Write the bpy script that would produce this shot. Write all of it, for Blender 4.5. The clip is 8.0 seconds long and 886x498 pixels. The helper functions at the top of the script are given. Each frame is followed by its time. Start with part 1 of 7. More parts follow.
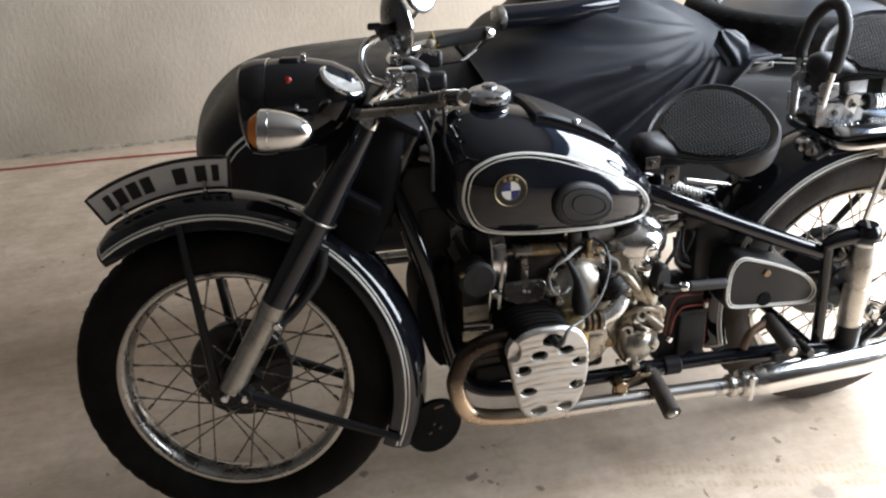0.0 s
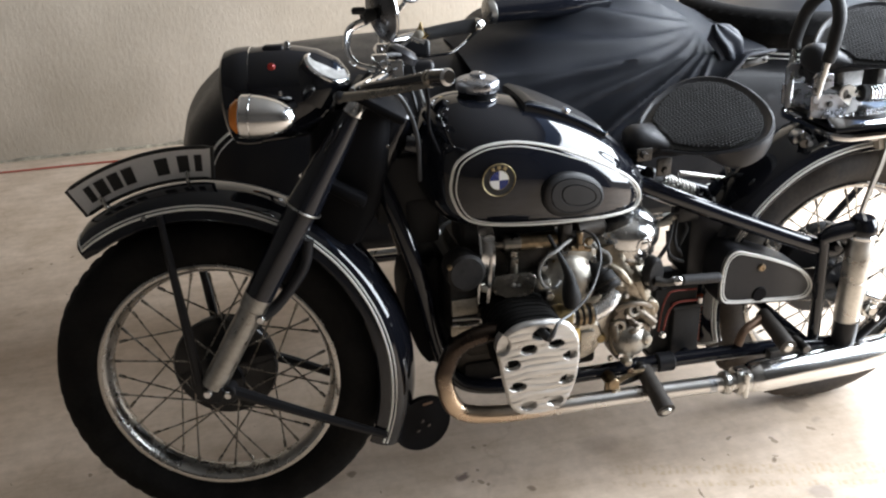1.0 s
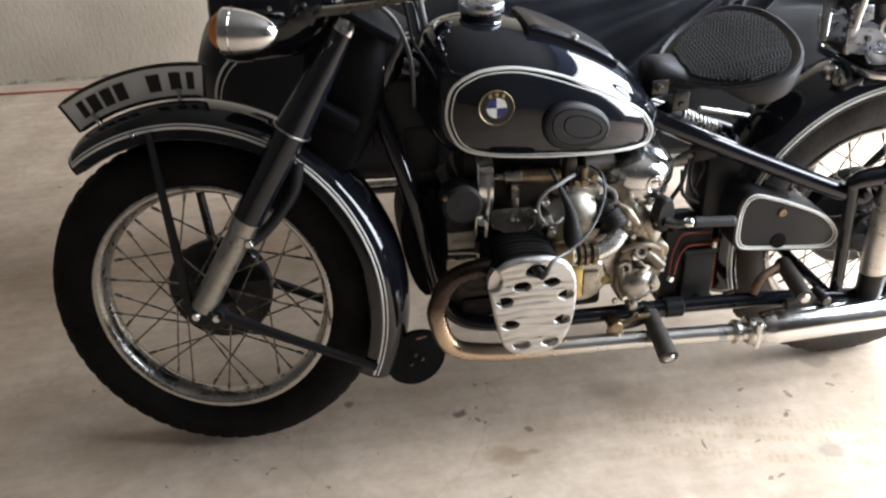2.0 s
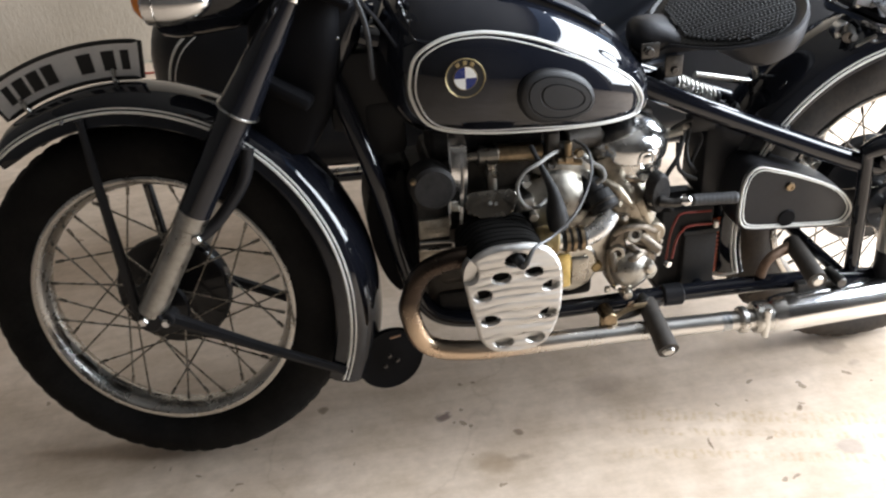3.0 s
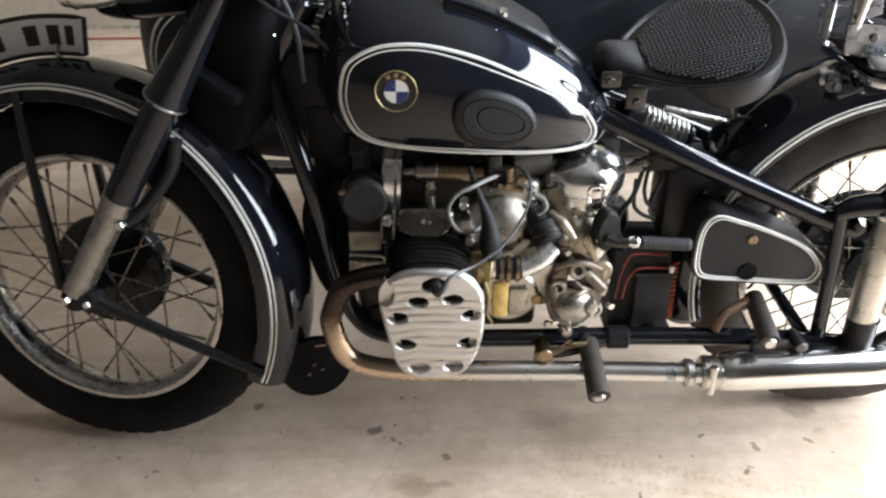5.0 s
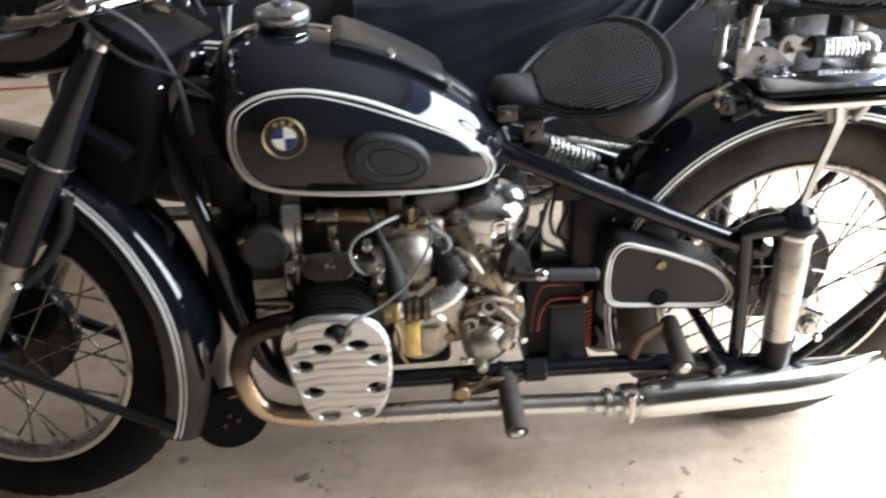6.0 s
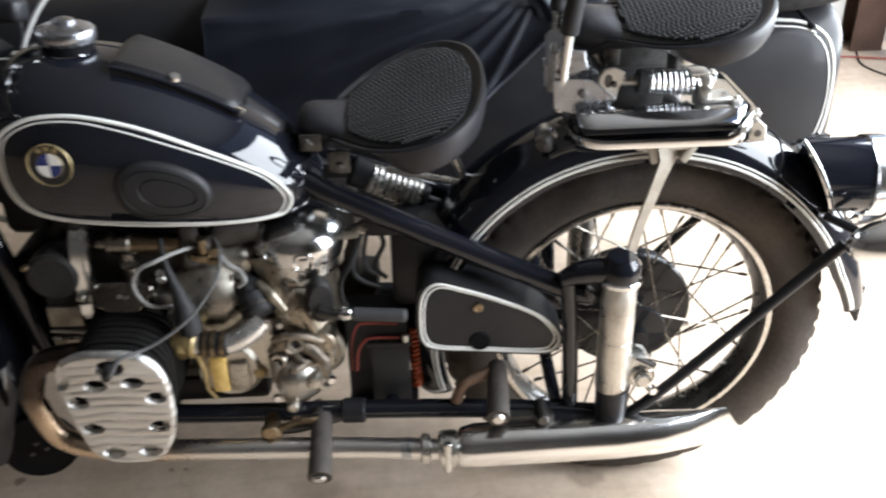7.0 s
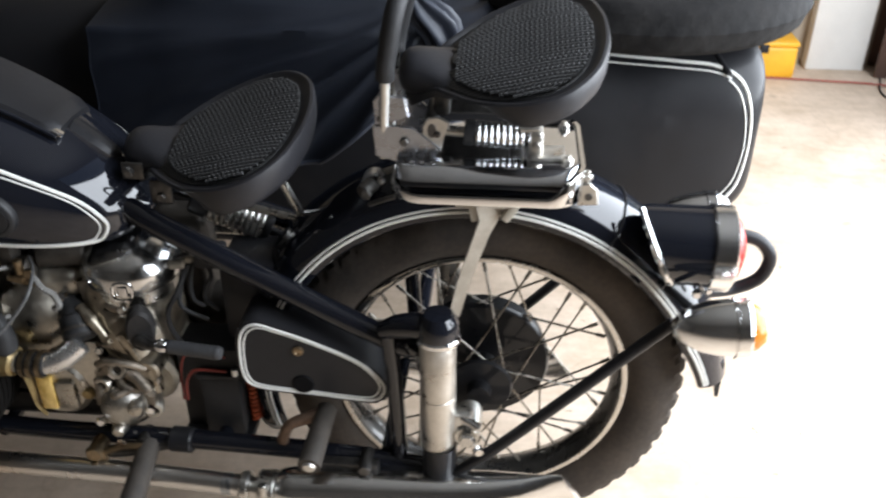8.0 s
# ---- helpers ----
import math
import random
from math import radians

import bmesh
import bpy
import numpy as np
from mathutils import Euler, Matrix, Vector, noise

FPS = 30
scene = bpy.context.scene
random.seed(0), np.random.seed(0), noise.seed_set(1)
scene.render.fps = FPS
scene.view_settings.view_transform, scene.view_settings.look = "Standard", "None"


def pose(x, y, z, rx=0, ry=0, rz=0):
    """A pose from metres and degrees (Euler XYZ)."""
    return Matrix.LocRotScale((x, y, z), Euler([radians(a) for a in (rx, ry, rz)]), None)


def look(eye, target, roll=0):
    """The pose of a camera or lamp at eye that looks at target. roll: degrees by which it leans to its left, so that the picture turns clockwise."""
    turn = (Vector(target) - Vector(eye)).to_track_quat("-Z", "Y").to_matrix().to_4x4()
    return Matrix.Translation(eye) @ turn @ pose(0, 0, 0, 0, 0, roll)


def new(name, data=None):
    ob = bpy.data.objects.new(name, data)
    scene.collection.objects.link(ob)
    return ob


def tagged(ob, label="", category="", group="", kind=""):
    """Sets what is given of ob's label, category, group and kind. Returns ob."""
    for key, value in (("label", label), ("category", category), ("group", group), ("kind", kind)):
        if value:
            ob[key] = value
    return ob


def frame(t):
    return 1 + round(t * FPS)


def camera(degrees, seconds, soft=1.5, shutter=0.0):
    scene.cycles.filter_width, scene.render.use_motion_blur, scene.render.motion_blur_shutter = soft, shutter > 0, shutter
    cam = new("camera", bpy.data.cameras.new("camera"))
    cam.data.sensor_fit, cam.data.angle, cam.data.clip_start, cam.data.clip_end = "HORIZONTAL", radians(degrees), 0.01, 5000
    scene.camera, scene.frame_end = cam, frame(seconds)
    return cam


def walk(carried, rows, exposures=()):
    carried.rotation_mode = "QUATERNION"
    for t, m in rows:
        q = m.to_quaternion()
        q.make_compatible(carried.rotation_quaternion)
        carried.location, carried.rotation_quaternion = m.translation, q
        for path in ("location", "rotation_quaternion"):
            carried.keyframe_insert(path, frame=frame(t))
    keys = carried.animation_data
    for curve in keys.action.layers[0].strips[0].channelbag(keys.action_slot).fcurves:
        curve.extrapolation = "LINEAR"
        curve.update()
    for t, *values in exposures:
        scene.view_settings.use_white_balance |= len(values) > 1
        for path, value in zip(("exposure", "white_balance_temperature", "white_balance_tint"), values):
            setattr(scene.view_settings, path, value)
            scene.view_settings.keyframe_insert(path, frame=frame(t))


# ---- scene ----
cam = camera(53.2, 8.0, soft=2.2, shutter=0.5)
PATH = [
    (0, (0.066, -1.618, 1.402), (0.481, 0.122, 0.506), -1.9),
    (0.5, (0.07, -1.616, 1.392), (0.505, 0.125, 0.509), -1.8),
    (1, (0.09, -1.611, 1.348), (0.51, 0.141, 0.48), -1.9),
    (1.2, (0.115, -1.6, 1.347), (0.501, 0.143, 0.445), -1.7),
    (1.5, (0.153, -1.604, 1.328), (0.485, 0.124, 0.378), -0.9),
    (1.7, (0.186, -1.604, 1.324), (0.48, 0.123, 0.358), -0.9),
    (2.8, (0.283, -1.478, 1.222), (0.532, 0.223, 0.201), -3.2),
    (3, (0.306, -1.455, 1.219), (0.557, 0.253, 0.21), -3.7),
    (3.5, (0.419, -1.435, 1.205), (0.595, 0.274, 0.182), -3.2),
    (3.8, (0.494, -1.439, 1.208), (0.566, 0.271, 0.173), -1.4),
    (4, (0.534, -1.442, 1.215), (0.547, 0.266, 0.175), -0.8),
    (4.2, (0.552, -1.453, 1.208), (0.545, 0.262, 0.179), -0.4),
    (5.3, (0.564, -1.379, 1.241), (0.692, 0.324, 0.2), 0.2),
    (5.5, (0.574, -1.375, 1.242), (0.725, 0.334, 0.215), -0.1),
    (5.8, (0.618, -1.381, 1.242), (0.774, 0.342, 0.24), -1.6),
    (6, (0.677, -1.379, 1.248), (0.817, 0.351, 0.253), -2.1),
    (6.2, (0.766, -1.403, 1.254), (0.866, 0.346, 0.288), -1.9),
    (6.5, (0.893, -1.411, 1.267), (0.965, 0.351, 0.322), -0.1),
    (6.8, (1.006, -1.362, 1.258), (1.05, 0.389, 0.291), -1.3),
    (7, (1.069, -1.302, 1.255), (1.106, 0.428, 0.253), -1.7),
    (7.2, (1.123, -1.262, 1.266), (1.193, 0.456, 0.244), -1.5),
    (7.5, (1.237, -1.228, 1.27), (1.304, 0.49, 0.248), -1.1),
    (7.8, (1.358, -1.19, 1.316), (1.313, 0.502, 0.258), -0.8),
    (8, (1.452, -1.196, 1.312), (1.323, 0.505, 0.273), 0.1),
]
walk(cam, [(t, look(eye, target, roll)) for t, eye, target, roll in PATH],
     exposures=[(0, 0.08), (1.5, 0.19), (3.0, 0.38), (4.0, 0.36), (5.5, 0.36), (6.0, 0.35), (6.5, 0.27), (7.0, 0.07), (7.5, -0.28), (7.8, -0.52), (8.0, -0.50)])

# ---- world, sun, light from the open side ----
world = bpy.data.worlds.new("world")
scene.world = world
world.use_nodes = True
wn = world.node_tree
sky = wn.nodes.new("ShaderNodeTexSky")
sky.sky_type = 'NISHITA'
sky.sun_disc = False
sky.sun_elevation = radians(52)
sky.sun_rotation = radians(7)
wn.links.new(sky.outputs[0], wn.nodes["Background"].inputs[0])
wn.nodes["Background"].inputs[1].default_value = 0.12

sun_data = bpy.data.lights.new("sun", 'SUN')
sun_data.energy, sun_data.angle, sun_data.color = 3.0, radians(0.5), (1.0, 0.95, 0.88)
sun = new("sun", sun_data)
sun.matrix_world = look((-1, 8, 10.3), (0, 0, 0))

gate_data = bpy.data.lights.new("gate_daylight", 'AREA')
gate_data.shape, gate_data.size, gate_data.size_y = 'RECTANGLE', 3.0, 2.3
gate_data.energy, gate_data.color = 405, (0.865, 0.925, 1.0)
gate = new("gate_daylight", gate_data)
gate.matrix_world = look((3.12, 0.20, 1.56), (0.0, 0.15, 1.15))


# ---- materials ----
def mat(name, color, rough=0.5, metal=0.0, coat=0.0, var=0.15, scale=8.0, fine=120.0, bump=0.1, rvar=0.1, spec=0.5, tint=None, aniso=None):
    m = bpy.data.materials.new(name)
    m.use_nodes = True
    nt = m.node_tree
    b = nt.nodes["Principled BSDF"]
    b.inputs["Metallic"].default_value = metal
    b.inputs["Coat Weight"].default_value = coat
    b.inputs["Coat Roughness"].default_value = 0.04
    b.inputs["Specular IOR Level"].default_value = spec
    co = nt.nodes.new("ShaderNodeTexCoord")
    vec = co.outputs["Object"]
    if aniso:
        mp = nt.nodes.new("ShaderNodeMapping")
        mp.inputs["Scale"].default_value = aniso
        nt.links.new(vec, mp.inputs[0])
        vec = mp.outputs[0]
    n1 = nt.nodes.new("ShaderNodeTexNoise")
    n1.inputs["Scale"].default_value, n1.inputs["Detail"].default_value = scale, 4
    n2 = nt.nodes.new("ShaderNodeTexNoise")
    n2.inputs["Scale"].default_value, n2.inputs["Detail"].default_value = fine, 3
    nt.links.new(vec, n1.inputs[0])
    nt.links.new(vec, n2.inputs[0])
    mixf = nt.nodes.new("ShaderNodeMath")
    mixf.operation = 'MULTIPLY_ADD'
    nt.links.new(n2.outputs[0], mixf.inputs[0])
    mixf.inputs[1].default_value = 0.4
    nt.links.new(n1.outputs[0], mixf.inputs[2])
    ramp = nt.nodes.new("ShaderNodeValToRGB")
    lo = [max(0.0, c * (1 - var)) for c in color]
    hi = [min(1.0, c * (1 + var)) for c in (tint or color)]
    ramp.color_ramp.elements[0].position, ramp.color_ramp.elements[0].color = 0.45, (*lo, 1)
    ramp.color_ramp.elements[1].position, ramp.color_ramp.elements[1].color = 0.95, (*hi, 1)
    nt.links.new(mixf.outputs[0], ramp.inputs[0])
    nt.links.new(ramp.outputs[0], b.inputs["Base Color"])
    rm = nt.nodes.new("ShaderNodeMapRange")
    rm.inputs["From Min"].default_value, rm.inputs["From Max"].default_value = 0.4, 1.0
    rm.inputs["To Min"].default_value = max(0.02, rough * (1 - rvar))
    rm.inputs["To Max"].default_value = min(1.0, rough * (1 + rvar * 2))
    nt.links.new(mixf.outputs[0], rm.inputs[0])
    nt.links.new(rm.outputs[0], b.inputs["Roughness"])
    if bump:
        bp = nt.nodes.new("ShaderNodeBump")
        bp.inputs["Strength"].default_value, bp.inputs["Distance"].default_value = bump, 0.002
        nt.links.new(n2.outputs[0], bp.inputs["Height"])
        nt.links.new(bp.outputs[0], b.inputs["Normal"])
    return m


BLACK = mat("black_gloss_paint", (0.008, 0.009, 0.013), 0.12, coat=1.0, bump=0.0, rvar=0.3, spec=0.0)
SATIN = mat("black_satin_paint", (0.018, 0.018, 0.020), 0.33, coat=0.0, bump=0.05, spec=0.22)
BLACK.node_tree.nodes["Principled BSDF"].inputs["Coat Roughness"].default_value = 0.05
BLACK.node_tree.nodes["Principled BSDF"].inputs["Coat IOR"].default_value = 1.52
CAR = mat("sidecar_black_paint", (0.013, 0.013, 0.0145), 0.38, coat=0.07, bump=0.02, rvar=0.3, spec=0.18)
CHROME = mat("chrome", (0.68, 0.68, 0.68), 0.06, metal=1.0, bump=0.02, rvar=0.6, var=0.08)
DOME = mat("soft_chrome", (0.62, 0.62, 0.61), 0.15, metal=1.0, bump=0.04, rvar=0.6, var=0.12, scale=18)
DULL = mat("dull_chrome", (0.55, 0.54, 0.51), 0.24, metal=1.0, bump=0.08, rvar=0.5, var=0.2, scale=25)
ALU = mat("cast_aluminium", (0.44, 0.42, 0.38), 0.36, metal=1.0, bump=0.3, rvar=0.4, var=0.35, scale=22, fine=260)
CASTBROWN = mat("brown_stained_casting", (0.25, 0.215, 0.175), 0.36, metal=0.9, bump=0.5, rvar=0.6, var=0.5, scale=34, fine=120)
DIRTY = mat("oily_aluminium", (0.38, 0.34, 0.28), 0.42, metal=0.9, bump=0.35, rvar=0.5, var=0.55, scale=26, fine=240)
HEADALU = mat("polished_aluminium", (0.66, 0.65, 0.63), 0.36, metal=1.0, bump=0.5, rvar=0.5, var=0.16, scale=26, fine=110, aniso=(0.45, 1, 3.2))
GRIME = mat("oily_dark_casting", (0.050, 0.044, 0.038), 0.40, metal=0.5, spec=0.35, bump=0.3, rvar=0.5, var=0.5, scale=24, fine=220)
POLISH = mat("oily_polished_metal", (0.26, 0.24, 0.21), 0.22, metal=1.0, bump=0.1, rvar=0.6, var=0.4, scale=20)
BELL = mat("polished_casting", (0.47, 0.44, 0.385), 0.30, metal=1.0, bump=0.35, rvar=0.6, var=0.35, scale=26, fine=90)
WARMALU = mat("oil_stained_aluminium", (0.36, 0.315, 0.25), 0.34, metal=1.0, bump=0.6, rvar=0.6, var=0.5, scale=30, fine=80)
OCHRE = mat("yellow_stained_metal", (0.30, 0.22, 0.10), 0.4, metal=0.5, bump=0.2, var=0.5, scale=40)
FINS = mat("black_fin_paint", (0.010, 0.0095, 0.009), 0.6, bump=0.2, spec=0.05)
SOOT = mat("flat_black", (0.0075, 0.0075, 0.0085), 0.5, bump=0.2, spec=0.05)
LEAD = mat("dark_grey_lead", (0.07, 0.07, 0.07), 0.35, bump=0.05)
SILVER = mat("worn_silver_chrome", (0.76, 0.76, 0.755), 0.17, metal=1.0, bump=0.0, rvar=0.12, var=0.05, scale=12)
BLUEMARK = mat("blue_heat_stain", (0.16, 0.25, 0.36), 0.3, metal=1.0, bump=0.05, var=0.6, scale=60, tint=(0.6, 0.6, 0.6))
STEEL = mat("dark_steel", (0.10, 0.095, 0.09), 0.4, metal=0.9, bump=0.2, var=0.4, scale=30)
IRON = mat("black_cast_iron", (0.020, 0.0185, 0.018), 0.55, bump=0.3, var=0.4, scale=30, spec=0.25)
BRASS = mat("tarnished_brass", (0.27, 0.205, 0.13), 0.36, metal=1.0, bump=0.1, var=0.4, scale=30)
MATT = mat("matt_black", (0.019, 0.0185, 0.019), 0.6, bump=0.1, spec=0.25)
BLUED = mat("heat_tinted_chrome", (0.42, 0.28, 0.18), 0.26, metal=1.0, bump=0.08, var=0.3, scale=16, tint=(0.62, 0.52, 0.42))
RUBBER = mat("black_rubber", (0.022, 0.022, 0.023), 0.55, bump=0.25, var=0.3, scale=20, spec=0.3)
TYRE = mat("tyre_rubber", (0.009, 0.009, 0.0095), 0.8, bump=0.35, var=0.4, scale=14, spec=0.12, tint=(0.014, 0.0133, 0.013))
DUSTY = mat("dusty_tyre_rubber", (0.027, 0.0215, 0.0175), 0.85, bump=0.4, var=0.5, scale=10, tint=(0.046, 0.036, 0.028))
SEAT = mat("black_seat_rubber", (0.015, 0.015, 0.018), 0.44, bump=0.15, var=0.2, scale=20, spec=0.4)
ZINC = mat("grey_zinc_plate", (0.52, 0.52, 0.52), 0.27, metal=1.0, bump=0.08, var=0.25, scale=30, rvar=0.4)
# ribs lighter than the pad, so the grooves look shaded
SEATRIB = mat("seat_rib_lit_rubber", (0.052, 0.052, 0.053), 0.62, bump=0.1, var=0.2, spec=0.42)
STRIPE = mat("white_pinstripe", (0.78, 0.78, 0.74), 0.35, coat=0.4, bump=0.0, var=0.06)
WHITE = mat("white_paint", (0.76, 0.75, 0.72), 0.45, bump=0.05, var=0.06)
CREAM = mat("grey_white_paint", (0.43, 0.395, 0.33), 0.4, bump=0.1, var=0.2, scale=14)
TIN = mat("worn_bright_tin", (0.56, 0.535, 0.49), 0.30, metal=0.95, bump=0.1, rvar=0.5, var=0.22, scale=24)
CAPMETAL = mat("bluish_grey_chrome", (0.40, 0.41, 0.44), 0.24, metal=1.0, bump=0.05, rvar=0.5, var=0.15, scale=40)
RIMPAINT = mat("worn_silver_rim", (0.46, 0.44, 0.40), 0.38, metal=0.6, bump=0.15, var=0.25, scale=18)
LIP = mat("chrome_rim_edge", (0.50, 0.485, 0.455), 0.18, metal=1.0, bump=0.05, rvar=0.5, var=0.15, scale=30)
DARKRIM = mat("dark_enamel_rim", (0.05, 0.048, 0.045), 0.22, metal=0.6, coat=0.5, bump=0.05, rvar=0.5, var=0.4, scale=18)
RIMCHROME = mat("worn_chrome_rim", (0.40, 0.39, 0.37), 0.20, metal=1.0, bump=0.06, rvar=0.6, var=0.25, scale=20)
HUB = mat("black_hub_enamel", (0.007, 0.007, 0.008), 0.34, coat=0.35, bump=0.05, rvar=0.5, spec=0.15)
PEG = mat("worn_peg_rubber", (0.048, 0.040, 0.033), 0.7, bump=0.3, var=0.35, scale=40)
RUSTY = mat("rusty_brown_steel", (0.20, 0.13, 0.09), 0.5, metal=0.6, bump=0.3, var=0.4, scale=40)
BLUE = mat("blue_enamel", (0.014, 0.026, 0.13), 0.25, coat=0.5, bump=0.0)
GOLD = mat("gold_line", (0.34, 0.26, 0.13), 0.4, metal=0.5, bump=0.0)
PLATE = mat("plate_grey_white", (0.78, 0.78, 0.78), 0.45, bump=0.05, var=0.08)
INK = mat("plate_black", (0.010, 0.010, 0.010), 0.5, bump=0.0)
RED = mat("red_plastic", (0.45, 0.02, 0.015), 0.25, bump=0.0)
CORD = mat("red_cable", (0.32, 0.075, 0.05), 0.55, bump=0.05)
WIRERED = mat("red_orange_strap", (0.19, 0.032, 0.022), 0.5, bump=0.2)
AMBER = mat("amber_lens", (0.62, 0.19, 0.02), 0.2, bump=0.0)
YELLOW = mat("yellow_paint", (0.70, 0.42, 0.07), 0.5, bump=0.1, var=0.3, scale=45, tint=(0.72, 0.52, 0.20))
YBOX = mat("yellow_plastic", (0.80, 0.40, 0.02), 0.45, bump=0.1)
BROWN = mat("brown_steel_primer", (0.10, 0.055, 0.04), 0.6, bump=0.2, var=0.3)
CLOTH = mat("black_oilcloth", (0.014, 0.018, 0.029), 0.44, spec=0.62, bump=0.08, var=0.25, scale=7, fine=500, rvar=0.3)
PAD = mat("knee_pad_rubber", (0.010, 0.010, 0.011), 0.48, bump=0.1, var=0.2, spec=0.35)
CERAMIC = mat("grey_hose", (0.20, 0.195, 0.185), 0.5, bump=0.1)


def grid_material(name, color, pitch):
    """Rubber with a small woven relief."""
    m = mat(name, color, 0.5, bump=0.0, var=0.2, scale=20)
    nt = m.node_tree
    b = nt.nodes["Principled BSDF"]
    co = nt.nodes.new("ShaderNodeTexCoord")
    waves = []
    for rot in (0.0, math.pi / 2):
        mp = nt.nodes.new("ShaderNodeMapping")
        mp.inputs["Rotation"].default_value = (0, 0, rot)
        nt.links.new(co.outputs["Object"], mp.inputs[0])
        w = nt.nodes.new("ShaderNodeTexWave")
        w.inputs["Scale"].default_value = 1 / pitch / 3.14
        w.inputs["Distortion"].default_value = 0.3
        nt.links.new(mp.outputs[0], w.inputs[0])
        waves.append(w)
    mx = nt.nodes.new("ShaderNodeMath")
    mx.operation = 'MAXIMUM'
    nt.links.new(waves[0].outputs["Fac"], mx.inputs[0])
    nt.links.new(waves[1].outputs["Fac"], mx.inputs[1])
    bp = nt.nodes.new("ShaderNodeBump")
    bp.inputs["Strength"].default_value, bp.inputs["Distance"].default_value = 0.35, 0.002
    nt.links.new(mx.outputs[0], bp.inputs["Height"])
    nt.links.new(bp.outputs[0], b.inputs["Normal"])
    return m


def concrete(name, color, spots, rough):
    m = mat(name, color, rough, bump=0.12, var=0.10, scale=1.6, fine=60, spec=0.4)
    nt = m.node_tree
    b = nt.nodes["Principled BSDF"]
    src = b.inputs["Base Color"].links[0].from_socket
    co = nt.nodes.new("ShaderNodeTexCoord")
    # cloudy stains
    n = nt.nodes.new("ShaderNodeTexNoise")
    n.inputs["Scale"].default_value, n.inputs["Detail"].default_value = 5.5, 6
    nt.links.new(co.outputs["Object"], n.inputs[0])
    r = nt.nodes.new("ShaderNodeValToRGB")
    r.color_ramp.elements[0].position, r.color_ramp.elements[0].color = 0.36, (0.76, 0.73, 0.68, 1)
    r.color_ramp.elements[1].position, r.color_ramp.elements[1].color = 0.62, (1, 1, 1, 1)
    nt.links.new(n.outputs[0], r.inputs[0])
    mul = nt.nodes.new("ShaderNodeMix")
    mul.data_type, mul.blend_type = 'RGBA', 'MULTIPLY'
    mul.inputs[0].default_value = 0.75
    nt.links.new(src, mul.inputs[6])
    nt.links.new(r.outputs[0], mul.inputs[7])
    out = mul.outputs[2]
    # fine mottling and rubbed streaks
    for size, stretch, lo in ((24, (1, 1, 1), 0.86), (9, (0.35, 3.2, 1), 0.90)):
        mp = nt.nodes.new("ShaderNodeMapping")
        mp.inputs["Scale"].default_value = stretch
        nt.links.new(co.outputs["Object"], mp.inputs[0])
        nn = nt.nodes.new("ShaderNodeTexNoise")
        nn.inputs["Scale"].default_value, nn.inputs["Detail"].default_value, nn.inputs["Roughness"].default_value = size, 8, 0.65
        nt.links.new(mp.outputs[0], nn.inputs[0])
        rr = nt.nodes.new("ShaderNodeValToRGB")
        rr.color_ramp.elements[0].position, rr.color_ramp.elements[0].color = 0.34, (lo, lo * 0.985, lo * 0.96, 1)
        rr.color_ramp.elements[1].position, rr.color_ramp.elements[1].color = 0.60, (1.0, 1.0, 1.0, 1)
        nt.links.new(nn.outputs[0], rr.inputs[0])
        mm = nt.nodes.new("ShaderNodeMix")
        mm.data_type, mm.blend_type = 'RGBA', 'MULTIPLY'
        mm.inputs[0].default_value = 1.0
        nt.links.new(out, mm.inputs[6])
        nt.links.new(rr.outputs[0], mm.inputs[7])
        out = mm.outputs[2]
    if spots:
        v = nt.nodes.new("ShaderNodeTexVoronoi")
        v.inputs["Scale"].default_value = 5.0
        wob = nt.nodes.new("ShaderNodeTexNoise")
        wob.inputs["Scale"].default_value = 30
        nt.links.new(co.outputs["Object"], wob.inputs[0])
        add = nt.nodes.new("ShaderNodeMix")
        add.data_type, add.blend_type = 'RGBA', 'ADD'
        add.inputs[0].default_value = 0.06
        nt.links.new(co.outputs["Object"], add.inputs[6])
        nt.links.new(wob.outputs["Color"], add.inputs[7])
        nt.links.new(add.outputs[2], v.inputs[0])
        sr = nt.nodes.new("ShaderNodeValToRGB")
        sr.color_ramp.elements[0].position, sr.color_ramp.elements[0].color = 0.03, (0.40, 0.38, 0.37, 1)
        sr.color_ramp.elements[1].position, sr.color_ramp.elements[1].color = 0.10, (1, 1, 1, 1)
        nt.links.new(v.outputs[0], sr.inputs[0])
        mu2 = nt.nodes.new("ShaderNodeMix")
        mu2.data_type, mu2.blend_type = 'RGBA', 'MULTIPLY'
        mu2.inputs[0].default_value = 0.4
        nt.links.new(out, mu2.inputs[6])
        nt.links.new(sr.outputs[0], mu2.inputs[7])
        out = mu2.outputs[2]
        # small scattered specks, in some places only
        v2 = nt.nodes.new("ShaderNodeTexVoronoi")
        v2.inputs["Scale"].default_value = 17.0
        nt.links.new(add.outputs[2], v2.inputs[0])
        where = nt.nodes.new("ShaderNodeTexNoise")
        where.inputs["Scale"].default_value = 2.6
        nt.links.new(co.outputs["Object"], where.inputs[0])
        lim = nt.nodes.new("ShaderNodeMapRange")
        lim.inputs["From Min"].default_value, lim.inputs["From Max"].default_value = 0.45, 0.70
        lim.inputs["To Min"].default_value, lim.inputs["To Max"].default_value = 0.0, 0.16
        nt.links.new(where.outputs[0], lim.inputs[0])
        less = nt.nodes.new("ShaderNodeMath")
        less.operation = 'LESS_THAN'
        nt.links.new(v2.outputs[0], less.inputs[0])
        nt.links.new(lim.outputs[0], less.inputs[1])
        mu3 = nt.nodes.new("ShaderNodeMix")
